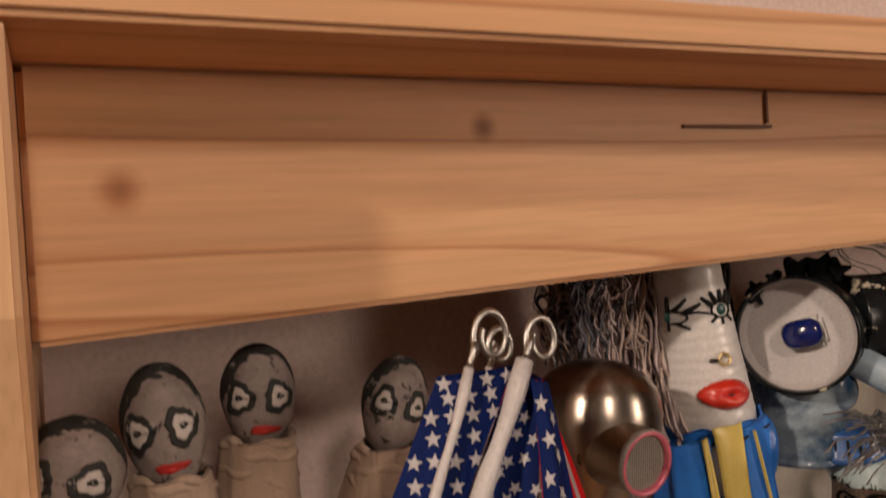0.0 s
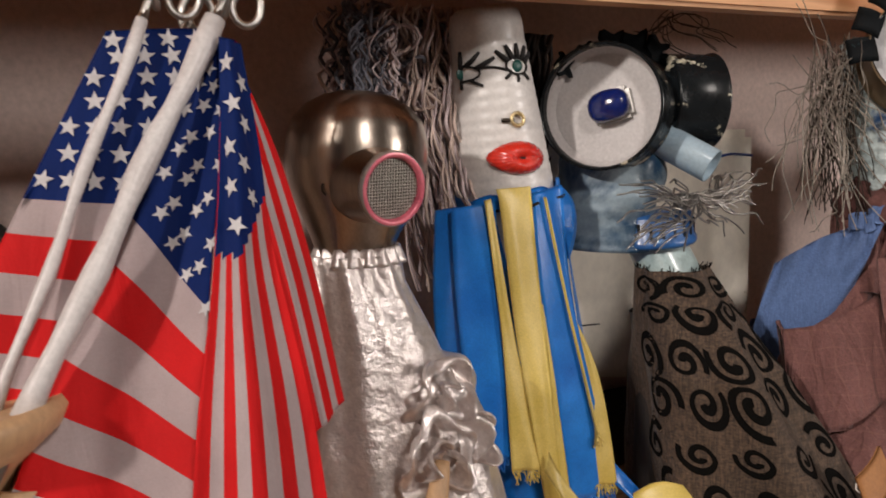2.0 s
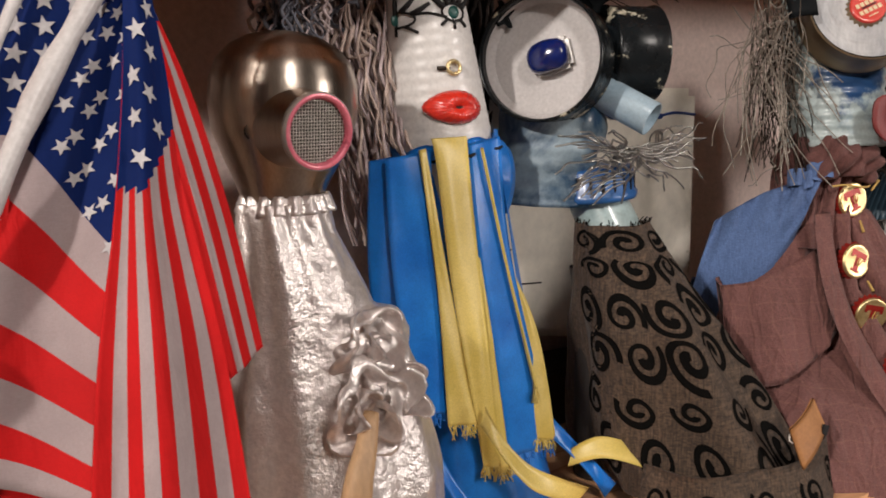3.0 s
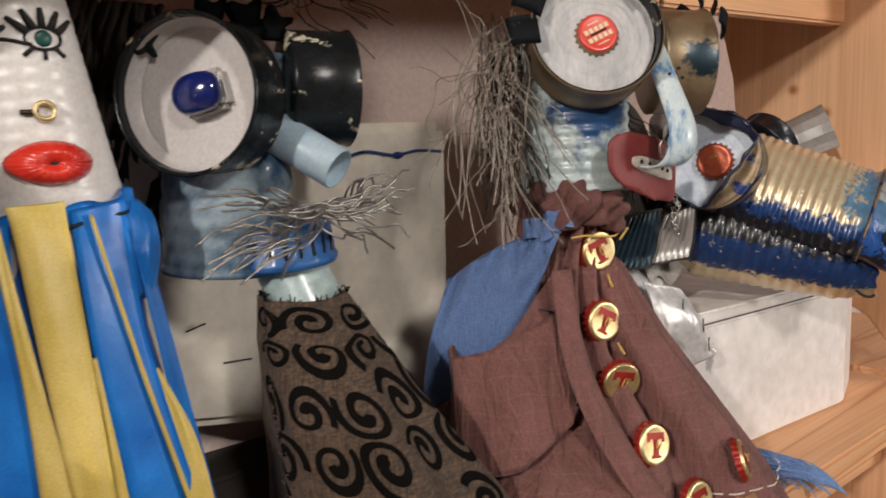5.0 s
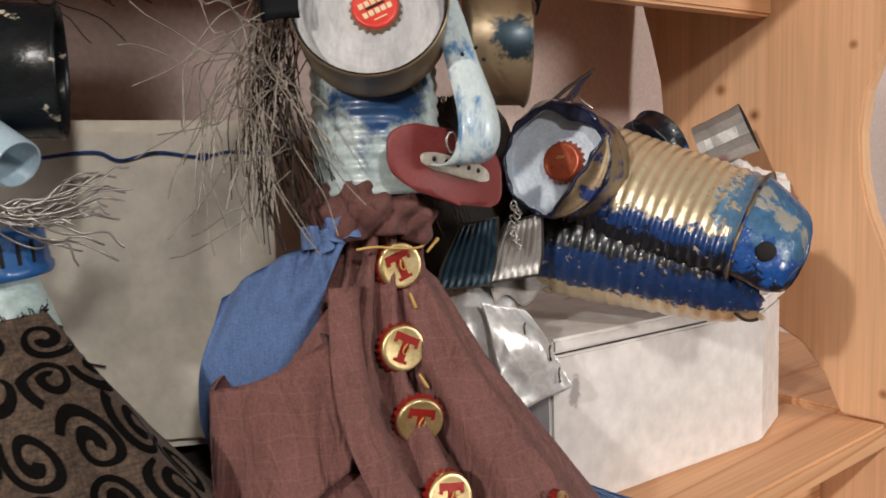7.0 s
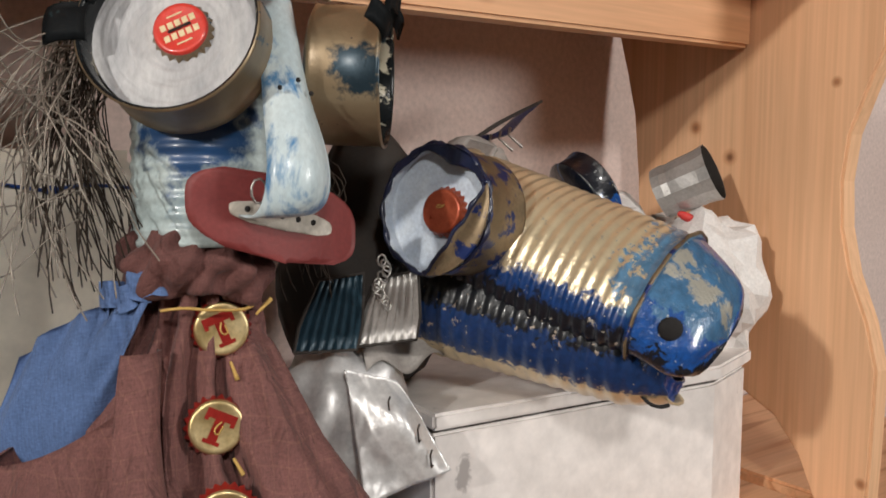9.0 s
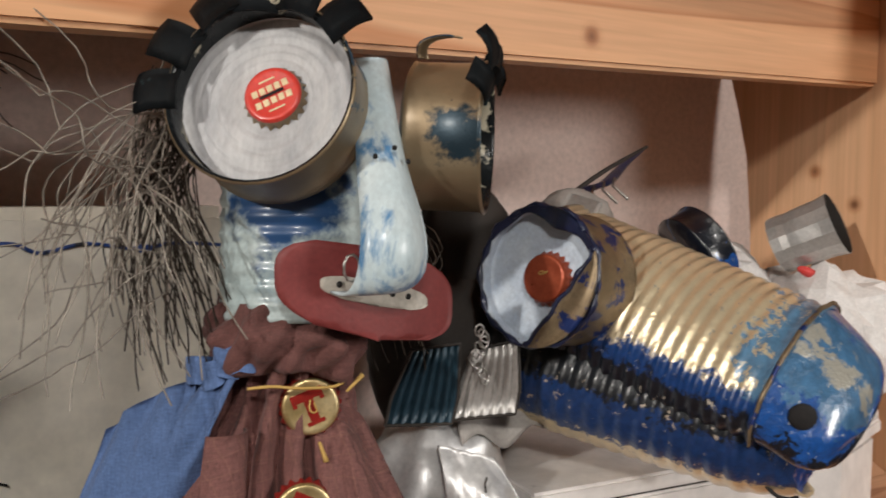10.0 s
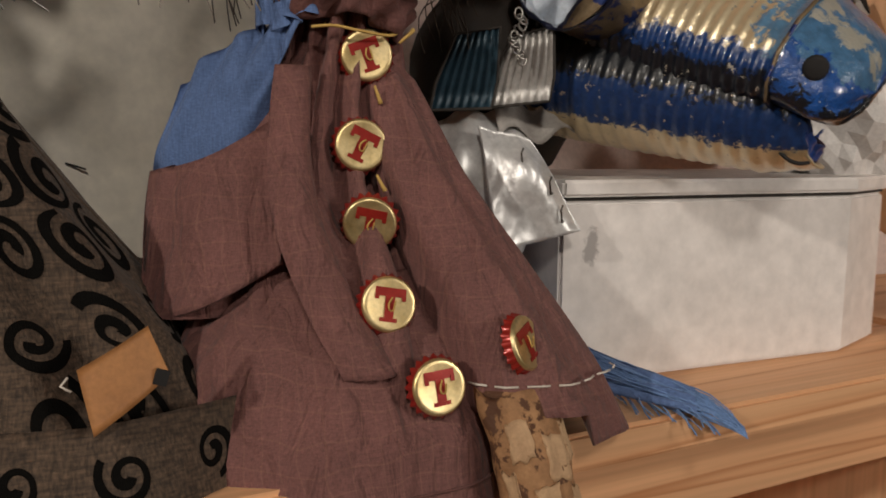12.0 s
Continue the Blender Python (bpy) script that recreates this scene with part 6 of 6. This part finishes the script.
# ---- the steel head with its gauze nozzle, and the silver gown ----
def steel_figure():
    m = Mesh()
    at = pose(0.306, 0.450, 1.218, 3, 3, 0)
    prof = [(0.0, -0.236), (0.016, -0.236), (0.016, -0.02), (0.0215, 0.0), (0.0225, 0.006), (0.0265, 0.016), (0.0325, 0.028), (0.0388, 0.042), (0.0412, 0.058), (0.0405, 0.070), (0.0370, 0.081), (0.0300, 0.089), (0.0200, 0.0945), (0.0100, 0.097), (0.0, 0.0975)]
    fine = []
    for (r0, h0), (r1, h1) in zip(prof, prof[1:]):
        fine += [(r0 + (r1 - r0) * k / 3, h0 + (h1 - h0) * k / 3) for k in range(3)]
    m.lathe(fine + [prof[-1]], at, STEEL, 64)
    na = Vector((0.10, -0.98, -0.10)).normalized()
    nz = axes(Vector((0.305, 0.394, 1.261)) - na * 0.040, na, (1, 0, 0))
    m.lathe([(0.0225, 0.0), (0.0215, 0.020), (0.0195, 0.032), (0.0190, 0.037)], nz, STEEL, 48)
    m.lathe([(0.0190, 0.037), (0.0200, 0.0375), (0.0200, 0.0405), (0.0192, 0.0415)], nz, GREY_FLAP, 48)
    m.lathe([(0.0192, 0.0415), (0.0178, 0.0420), (0.0166, 0.0412), (0.0160, 0.0385)], nz, PINK_RING, 48)
    m.lathe([(0.0160, 0.036), (0.0, 0.036)], nz, DARK_MATTE, 32)
    # woven wire gauze
    for k in range(-9, 10):
        o = k * 0.00168
        half = math.sqrt(max(0, 0.0160 ** 2 - o * o))
        for flip in (0, 1):
            a, b = (Vector((o, -half, 0.0385)), Vector((o, half, 0.0385))) if flip else (Vector((-half, o, 0.0388)), Vector((half, o, 0.0388)))
            m.tube([nz @ a, nz @ ((a + b) / 2), nz @ b], 0.00034, STEEL_MESH, 4, False)
    # embossed spiral badge and the dark joint at the neck
    m.tube([Vector((0.281 + 0.0045 * (k / 24) * math.cos(k * 0.7), 0.4245 - 0.02 * 0.0045 * k, 1.2620 + 0.0045 * (k / 24) * math.sin(k * 0.7))) for k in range(25)], 0.0005, WIRE_DARK, 5, False)
    m.lathe([(0.0222, 0.0005), (0.0228, 0.002), (0.0222, 0.0035)], at, DARK, 40)
    return tagged(part("steel_figure", m), "brushed steel puppet head with pink rimmed gauze nozzle", "puppet", "tin puppets")


steel_figure()


def silver_gown():
    t = thing("silver_gown", "crinkled silver lame gown gathered at the neck", "gown")
    rows = [(0.306, 0.448, 1.222, 0.0235, 0.0235), (0.307, 0.447, 1.205, 0.0265, 0.027), (0.315, 0.444, 1.170, 0.038, 0.035), (0.322, 0.442, 1.120, 0.052, 0.045), (0.330, 0.440, 1.060, 0.060, 0.054), (0.335, 0.440, 0.984, 0.066, 0.060)]
    body = ellipse_body(rows, 13, lambda v: 0.13 * (1 - v) ** 4 + 0.012, 9.0, lambda v: 0.08 + 0.16 * v)
    part("gown_body", Mesh().sheet(body, 120, 70, LAME, 0.001), t)
    part("neck_ruffle", Mesh().sheet(lambda u, v: Vector((0.308 + (0.0228 + 0.004 * v + 0.0018 * math.sin(34 * math.pi * u)) * math.cos(math.tau * u), 0.448 + (0.0228 + 0.004 * v + 0.0018 * math.sin(34 * math.pi * u)) * math.sin(math.tau * u), 1.2265 - 0.010 * v)), 136, 5, LAME, 0.001), t)
    # ruffled rosette cuffs round the wooden stick
    for n, (c, r, turns) in enumerate((((0.318, 0.378, 1.120), 0.028, 2.2), ((0.330, 0.388, 1.150), 0.020, 1.5), ((0.345, 0.392, 1.118), 0.022, 1.4))):
        def f(u, v, c=c, r=r, turns=turns, n=n):
            a = math.tau * turns * u + n
            q = r * (0.18 + 0.82 * u) * (0.72 + 0.42 * v)
            q *= 1 + 0.14 * math.sin(5 * a + 2 * n) + 0.20 * wave((math.cos(a) * 1.6, math.sin(a) * 1.6, u * 2), 1.0, n + 3)
            lift = 0.016 * (1 - u) * v + 0.008 * math.sin(a * 3.3 + 3 * v) * v + 0.006 * math.cos(2.1 * a)
            return Vector((c[0] + q * math.cos(a), c[1] - lift, c[2] + q * 1.08 * math.sin(a)))
        part("ruffle", Mesh().sheet(f, 90, 8, LAME, 0.0012), t)
    part("sleeve", Mesh().ball(scaled(pose(0.336, 0.424, 1.128, 0, -20, 0), 0.036, 0.030, 0.044), LAME, 48, 32, lambda p: p * (1 + 0.16 * wave(p, 2.2, 5) + 0.07 * math.sin(7 * math.atan2(p.z, p.x) + 3 * p.y))), t)
    return t


silver_gown()


def hand_stick():
    m = Mesh().tube(spline([(0.318, 0.372, 1.118), (0.311, 0.366, 1.102), (0.303, 0.362, 1.080), (0.298, 0.362, 1.03), (0.296, 0.362, 0.982)], 16), [0.004 + 0.0005 * k if k < 10 else 0.009 for k in range(17)], WOOD_TURNED, 12)
    return tagged(part("wooden_stick", m), "pale wooden stick out of the silver ruffle", "stick")


hand_stick()


# ---- three small flags in a turned wooden holder ----
def star(mesh, func, u, v, size, aspect, tilt=0.0):
    """A five-pointed star that lies on the cloth func."""
    p = func(u, v)
    e = 0.004
    du, dv = (func(u + e, v) - p), (func(u, v + e) - p)
    x, nn = du.normalized(), du.cross(dv).normalized()
    y = nn.cross(x)
    if nn.y > 0:
        nn = -nn
    vs = []
    for k in range(10):
        a = radians(90 + 36 * k) + tilt
        r = size if k % 2 == 0 else size * 0.42
        vs.append(p + nn * 0.0009 + x * (r * math.cos(a) * aspect) - y * (r * math.sin(a)))
    c = p + nn * 0.0011
    mesh.add(vs + [c], [(k, (k + 1) % 10, 10) for k in range(10)], STAR_WHITE)


def flag(parts_list, pole, curl, label):
    t = thing("flag", label, "flag", group="small flags in the wooden holder")
    for name, f, nu, vs, pick, stars in parts_list:
        cloth = part(name, Mesh().sheet(f, nu, 0, FLAG_RED, 0.0006, pick, vsx=vs), t)
        for u, v, size, aspect, tilt in stars:
            sm = Mesh()
            star(sm, f, u, v, size, aspect, tilt)
            part("star", sm, cloth)
    a, b, r = pole
    a, b = Vector(a), Vector(b)
    part("sleeve", Mesh().tube([a.lerp(b, s / 12) + Vector((0.0008 * math.sin(s), 0, 0)) for s in range(13)], [r * (0.9 + 0.15 * math.sin(s * 1.7)) for s in range(13)], STICK_WHITE, 12), t, "white stick sleeve")
    d = (b - a).normalized()
    part("pole", Mesh().tube([a - d * 0.004, b, b + d * 0.045], [0.0018, 0.0018, 0.0018], WIRE, 8), t, "thin wire pole")
    c, size, hand = curl
    c = Vector(c)
    pts = [a + d * 0.02, a, a - d * 0.012]
    for k in range(26):
        s = k / 25
        ang = radians(205 - hand * 430 * s)
        rr = size * (1 - 0.62 * s)
        pts.append(c + Vector((rr * math.cos(ang), 0.10 * rr * math.sin(ang) + 0.004 * s, rr * 1.35 * math.sin(ang))))
    part("finial", Mesh().tube(spline(pts, 70), 0.0017, WIRE, 8), t, "curled wire finial")
    return t


def bands(start, count, end=1.0):
    return sorted(set([start * k / 10 for k in range(11)] + [start + (end - start) * k / (count * 2) for k in range(count * 2 + 1)]))


def flags():
    rng = random.Random(8)
    # flag A: flat front leaf, stripes straight across
    fa = edge_sheet([(0.166, 0.372, 1.332), (0.128, 0.366, 1.262), (0.091, 0.357, 1.194)], [(0.205, 0.364, 1.334), (0.163, 0.353, 1.258), (0.156, 0.343, 1.178)], 0.003, 1, 0.0012, 1.5)
    va = bands(0.47, 6)
    pa = lambda u, v: FLAG_BLUE if v < 0.47 else (FLAG_WHITE if int((v - 0.47) / (0.53 / 6)) % 2 == 0 else FLAG_RED)
    sa = []
    for row in range(7):
        for col in range(4):
            u, v = 0.12 + 0.27 * col + (0.13 if row % 2 else 0), 0.05 + 0.062 * row
            if u < 0.97:
                sa.append((u, v, 0.0044, 1.0, rng.uniform(-0.2, 0.2)))
    flag([("cloth", fa, 24, va, pa, sa)], ((0.178, 0.361, 1.336), (0.113, 0.339, 1.190), 0.0028), ((0.196, 0.368, 1.348), 0.0115, 1), "small striped flag with white stars rolled round its stick")
    # flag B: hangs from the thick sleeve; a slanting leaf and a front fold with upright stripes
    fb = edge_sheet([(0.202, 0.361, 1.333), (0.168, 0.359, 1.262), (0.126, 0.338, 1.182), (0.105, 0.328, 1.135)], [(0.213, 0.352, 1.328), (0.194, 0.338, 1.237), (0.180, 0.318, 1.160), (0.172, 0.308, 1.105)], -0.004, 2, 0.001, 1.0)
    start_b = 0.41
    vb = bands(start_b, 7)
    fb_flat = fb
    fb = lambda u, v: fb_flat(u, 0.84 * v + 0.055 * u * min(1.0, v * 5) * min(1.0, (1 - v) * 6)) + Vector((0, -0.004 * v * math.sin(u * 7), 0))
    pb = lambda u, v: FLAG_BLUE if v < start_b else (FLAG_WHITE if int((v - start_b) / ((1 - start_b) / 7)) % 2 == 0 else FLAG_RED)
    sb = []
    for row in range(6):
        for col in range(4):
            sb.append((0.22 + 0.22 * col + (0.10 if row % 2 else 0), 0.065 + 0.058 * row + 0.019 * col, 0.0040, 0.85, 0.3))
    fe = edge_sheet([(0.128, 0.360, 1.192), (0.110, 0.352, 1.140), (0.098, 0.345, 1.080)], [(0.186, 0.340, 1.165), (0.180, 0.333, 1.110), (0.178, 0.328, 1.050)], 0.003, 6, 0.003, 1.3)
    ve = [k / 10 for k in range(11)]
    pe = lambda u, v: FLAG_RED if int(v * 5) % 2 == 0 else FLAG_WHITE
    fc = edge_sheet([(0.206, 0.351, 1.329), (0.199, 0.335, 1.282), (0.188, 0.316, 1.231), (0.176, 0.303, 1.180), (0.166, 0.294, 1.105)],
                    [(0.214, 0.349, 1.326), (0.217, 0.341, 1.285), (0.216, 0.326, 1.244), (0.224, 0.312, 1.180), (0.230, 0.304, 1.105)], 0.005, 3, 0.0035, 1.6)
    vc = [k / 70 for k in range(71)]
    limit = lambda u: 0.435 + 0.035 * (1 - abs(u - 0.45) / 0.55) - 0.12 * max(0, u - 0.55)
    pc = lambda u, v: FLAG_BLUE if v < limit(u) else (FLAG_RED if int(u * 9) % 2 == 0 else FLAG_WHITE)
    sc = [(0.35 + 0.30 * (k % 2) + 0.08 * math.sin(k), 0.075 + 0.042 * k, 0.0046, 0.85, 0.2) for k in range(9)]
    flag([("cloth", fb, 24, vb, pb, sb), ("front_fold", fc, 36, vc, pc, sc), ("lower_fold", fe, 20, ve, pe, [])], ((0.206, 0.356, 1.337), (0.122, 0.328, 1.189), 0.0050), ((0.221, 0.362, 1.344), 0.0105, 1), "small striped flag with white stars draped in folds")
    # flag C behind: stripes run down the hanging side
    fd = edge_sheet([(0.212, 0.352, 1.318), (0.215, 0.343, 1.270), (0.222, 0.333, 1.220), (0.230, 0.325, 1.164)],
                    [(0.215, 0.354, 1.316), (0.229, 0.352, 1.280), (0.241, 0.347, 1.230), (0.249, 0.338, 1.172)], 0.002, 4, 0.0015, 1.5)
    vd = [k / 60 for k in range(61)]
    pd = lambda u, v: FLAG_BLUE if v < 0.16 - 0.05 * u else (FLAG_RED if int((1 - u) * 5) % 2 == 0 else FLAG_WHITE)
    flag([("cloth", fd, 28, vd, pd, [])], ((0.197, 0.376, 1.332), (0.130, 0.362, 1.190), 0.0024), ((0.206, 0.378, 1.341), 0.0085, 1), "small red and white striped flag hanging behind the others")


flags()


def wooden_holder():
    m = Mesh()
    m.lathe([(0, 0.0), (0.034, 0.0), (0.036, 0.006), (0.030, 0.012), (0.013, 0.03), (0.011, 0.10), (0.014, 0.165), (0.030, 0.190), (0.044, 0.203), (0.0465, 0.210), (0.044, 0.2135), (0.036, 0.2115), (0.0, 0.209)], pose(0.094, 0.352, 0.981), WOOD_TURNED, 48)
    m.lathe([(0.011, 0.0), (0.013, 0.006), (0.0125, 0.012), (0.0, 0.0135)], pose(0.060, 0.345, 1.192), WOOD_TURNED, 24)
    m.lathe([(0.010, 0.0), (0.0125, 0.004), (0.0125, 0.012), (0.0105, 0.0125), (0.0100, 0.003), (0, 0.002)], pose(0.122, 0.342, 1.150), WOOD_TURNED, 24)
    return tagged(part("wooden_holder", m), "pale turned wooden stand that holds the flags", "stand")


wooden_holder()


# ---- cloth puppets with painted clay heads: each one plain shape ----
def clay_figure(c, size, tilt, cloth, seed, lips=True, hair=True):
    rng = random.Random(seed)
    m = Mesh()
    at = pose(*c, 0, tilt, 0)
    sx, sy, sz = size
    bend = lambda p: Vector((p.x * (1 - 0.16 * max(0, -p.z)), p.y, p.z)) * (1 + 0.035 * wave(p, 3, seed))
    m.ball(scaled(at, sx, sy, sz), SKIN_CLAY, 36, 26, bend)

    def face(a, h, lift=1.03):
        """Place on the head: degrees round from the front, and height from -1 to 1."""
        q = math.sqrt(max(0, 1 - h * h))
        return at @ Vector((sx * lift * q * math.sin(radians(a)), -sy * lift * q * math.cos(radians(a)), sz * lift * h))

    def patch(a0, h0, wa, wh, mat, inner=0.0, lift=1.02, n=26):
        """A ring or spot of paint with an uneven edge."""
        def f(u, v):
            ang = math.tau * u
            r = inner + (1 - inner) * v
            r *= 1 + 0.13 * math.sin(3 * ang + seed) + 0.07 * math.sin(7 * ang)
            return face(a0 + wa * r * math.cos(ang), max(-0.97, min(0.97, h0 + wh * r * math.sin(ang))), lift)
        m.sheet(f, n, 4, mat, 0.0008)
    if hair:
        m.ball(scaled(at @ pose(0, sy * 0.13, sz * 0.09), sx * 1.03, sy * 1.02, sz * 0.975), FACE_BLACK, 30, 20, bend)
    for side in (-1, 1):
        patch(-12 + 31 * side, 0.12, 24, 0.30, FACE_BLACK, 0.62, 1.03)
        patch(-12 + 31 * side, 0.12, 15, 0.19, CLAY_WHITE, 0.0, 1.025)
        patch(-12 + 31 * side, 0.13, 6, 0.05, FACE_BLACK, 0.3, 1.045)
    if lips:
        patch(-4, -0.46, 26, 0.075, FACE_RED, 0.0, 1.03)
    # cloth wound round the neck, and the body down to the shelf
    z0 = c[2] - sz * 0.70
    lean = math.tan(radians(tilt))
    body = ellipse_body([(c[0] - lean * sz * 0.6, c[1], z0, sx * 0.92, sy * 0.92), (c[0] - lean * 0.03, c[1] + 0.004, z0 - 0.018, sx * 1.02, sy * 1.0), (c[0] - lean * 0.05, c[1] + 0.008, z0 - 0.045, sx * 1.15, sy * 1.1), (c[0] - lean * 0.06, c[1] + 0.012, z0 - 0.12, sx * 1.3, sy * 1.2), (c[0] - lean * 0.06, c[1] + 0.015, 0.982, sx * 1.4, sy * 1.3)], 5, lambda v: 0.09, seed)
    m.sheet(body, 44, 34, cloth, 0.0016)
    for v0, slant, thick in ((0.03, 0.02, 0.0026), (0.10, 0.06, 0.0034), (0.19, -0.07, 0.0030), (0.27, 0.08, 0.0026)):
        line = [body(k / 30, max(0.0, v0 + slant * math.sin(math.tau * k / 30 + seed)), -0.001) + Vector((0, 0, 0.0012 * math.sin(k * 1.1 + seed))) for k in range(31)]
        m.tube(line, [thick * (0.75 + 0.35 * math.sin(k * 0.8 + v0 * 30)) for k in range(31)], cloth, 8, False)
    return tagged(part("clay_head_figure", m), "cloth puppet with a grey painted clay head", "puppet", "clay head puppets")


clay_figure((0.047, 0.448, 1.310), (0.0205, 0.0205, 0.0325), -6, MUSLIN, 1)
clay_figure((0.098, 0.460, 1.317), (0.0200, 0.0200, 0.0285), 2, MUSLIN, 2)
clay_figure((0.184, 0.480, 1.297), (0.0195, 0.0200, 0.0300), 18, MUSLIN, 3, lips=False)
clay_figure((0.002, 0.425, 1.298), (0.0235, 0.0230, 0.0270), 10, CANVAS_WHITE, 4)
for ob in [o for o in scene.objects if o.name.startswith("clay_head_figure")][-2:]:
    ob["label"] = "cloth puppet with dark painted hair, half hidden behind others"


def speckled_figure():
    m = Mesh()
    m.ball(scaled(pose(0.013, 0.395, 1.238, 0, 12, 0), 0.026, 0.022, 0.036), CLAY_WHITE, 36, 26, lambda p: p * (1 + 0.10 * wave(p, 2.2, 3)))
    m.ball(scaled(pose(-0.001, 0.3985, 1.258, 0, 20, 0), 0.019, 0.021, 0.026), FACE_BLACK, 28, 18, lambda p: p * (1 + 0.12 * wave(p, 2.4, 6)))
    body = ellipse_body([(0.014, 0.398, 1.215, 0.020, 0.020), (0.016, 0.402, 1.19, 0.024, 0.022), (0.016, 0.41, 0.982, 0.030, 0.026)], 5, lambda v: 0.10, 7.0)
    m.sheet(body, 40, 24, MUSLIN, 0.0016)
    return tagged(part("clay_head_figure", m), "speckled white and black puppet in muslin cloth", "puppet", "clay head puppets")


speckled_figure()


def patched_bundle():
    """A stuffed canvas bundle painted with flag-like patches."""
    t = thing("canvas_bundle", "stuffed white canvas bundle with painted blue patches", "cloth bundle")
    c, r = Vector((0.086, 0.430, 1.215)), Vector((0.056, 0.034, 0.052))
    bend = lambda p: p * (1 + 0.07 * wave(p, 1.8, 9))
    m = Mesh().ball(scaled(pose(*c), *r), CANVAS_WHITE, 48, 34, bend)
    part("bundle_body", m, t)
    part("base", Mesh().sheet(ellipse_body([(0.086, 0.432, 1.20, 0.046, 0.028), (0.086, 0.436, 1.12, 0.040, 0.026), (0.086, 0.440, 0.982, 0.036, 0.026)], 6, lambda v: 0.08, 5.0), 40, 16, CANVAS_BLUE, 0.0016), t)

    def front(x, z, lift):
        p = Vector(((x - c.x) / r.x, 0, (z - c.z) / r.z))
        p.y = -math.sqrt(max(0.02, 1 - p.x ** 2 - p.z ** 2))
        q = bend(p.normalized() if p.length > 1 else p)
        return Vector((c.x + q.x * r.x, c.y + q.y * r.y - lift, c.z + q.z * r.z))

    def blob(name, x, z, w, h, mat, lift, seed, label=""):
        def f(u, v):
            a = math.tau * u
            k = v * (1 + 0.14 * math.sin(2 * a + seed) + 0.08 * math.sin(5 * a + 2 * seed))
            return front(x + w * k * math.cos(a), z + h * k * math.sin(a), lift)
        part(name, Mesh().sheet(f, 36, 8, mat, 0.0010), t, label)
    blob("blue_patch", 0.082, 1.236, 0.021, 0.026, CANVAS_BLUE, 0.0012, 1, "round blue painted patch")
    blob("blue_patch", 0.062, 1.256, 0.020, 0.010, CANVAS_BLUE, 0.0012, 2, "blue painted patch")
    blob("blue_patch", 0.046, 1.236, 0.011, 0.010, CANVAS_BLUE, 0.0012, 3, "blue painted patch")
    blob("blue_patch", 0.048, 1.205, 0.015, 0.010, CANVAS_BLUE, 0.0012, 4, "blue painted patch")
    blob("blue_patch", 0.090, 1.188, 0.030, 0.012, CANVAS_BLUE, 0.0012, 5, "blue painted patch")
    blob("black_patch", 0.064, 1.217, 0.005, 0.010, FACE_BLACK, 0.0014, 6, "black painted patch")
    blob("black_patch", 0.122, 1.230, 0.012, 0.023, FACE_BLACK, 0.0012, 7, "black painted patch")
    for z, turn in ((1.240, 14), (1.226, 8), (1.214, -10)):
        blob("red_bar", 0.123, z, 0.009, 0.0022, FACE_RED, 0.0024, turn, "red painted bar")
    part("white_strip", Mesh().sheet(lambda u, v: front(0.0725 + 0.020 * u + 0.003 * v, 1.252 - 0.052 * v, 0.0034) + Vector((0, -0.002 * math.sin(math.pi * u), 0)), 12, 16, CANVAS_WHITE, 0.0016), t, "white canvas strip")
    blob("black_patch", 0.052, 1.178, 0.020, 0.014, FACE_BLACK, 0.0012, 2, "black painted patch")
    for z, turn in ((1.233, 11), (1.220, 4)):
        blob("white_bar", 0.122, z, 0.009, 0.0020, CANVAS_WHITE, 0.0024, turn, "white painted bar")
    blob("red_stroke", 0.0645, 1.257, 0.0022, 0.0075, FACE_RED, 0.0026, 5, "red painted stroke")
    for x, lean in ((0.0715, 0.003), (0.0945, 0.003)):
        part("black_outline", Mesh().tube([front(x + lean * k / 10, 1.252 - 0.0052 * k, 0.0030 + 0.0008 * math.sin(k * 2)) for k in range(11)], [0.0008 + 0.0006 * math.sin(k * 1.9) ** 2 for k in range(11)], FACE_BLACK, 6), t, "black painted outline")
    blob("red_dot", 0.0845, 1.2235, 0.0055, 0.0085, FACE_RED, 0.0066, 3, "red painted dot")
    return t


patched_bundle()
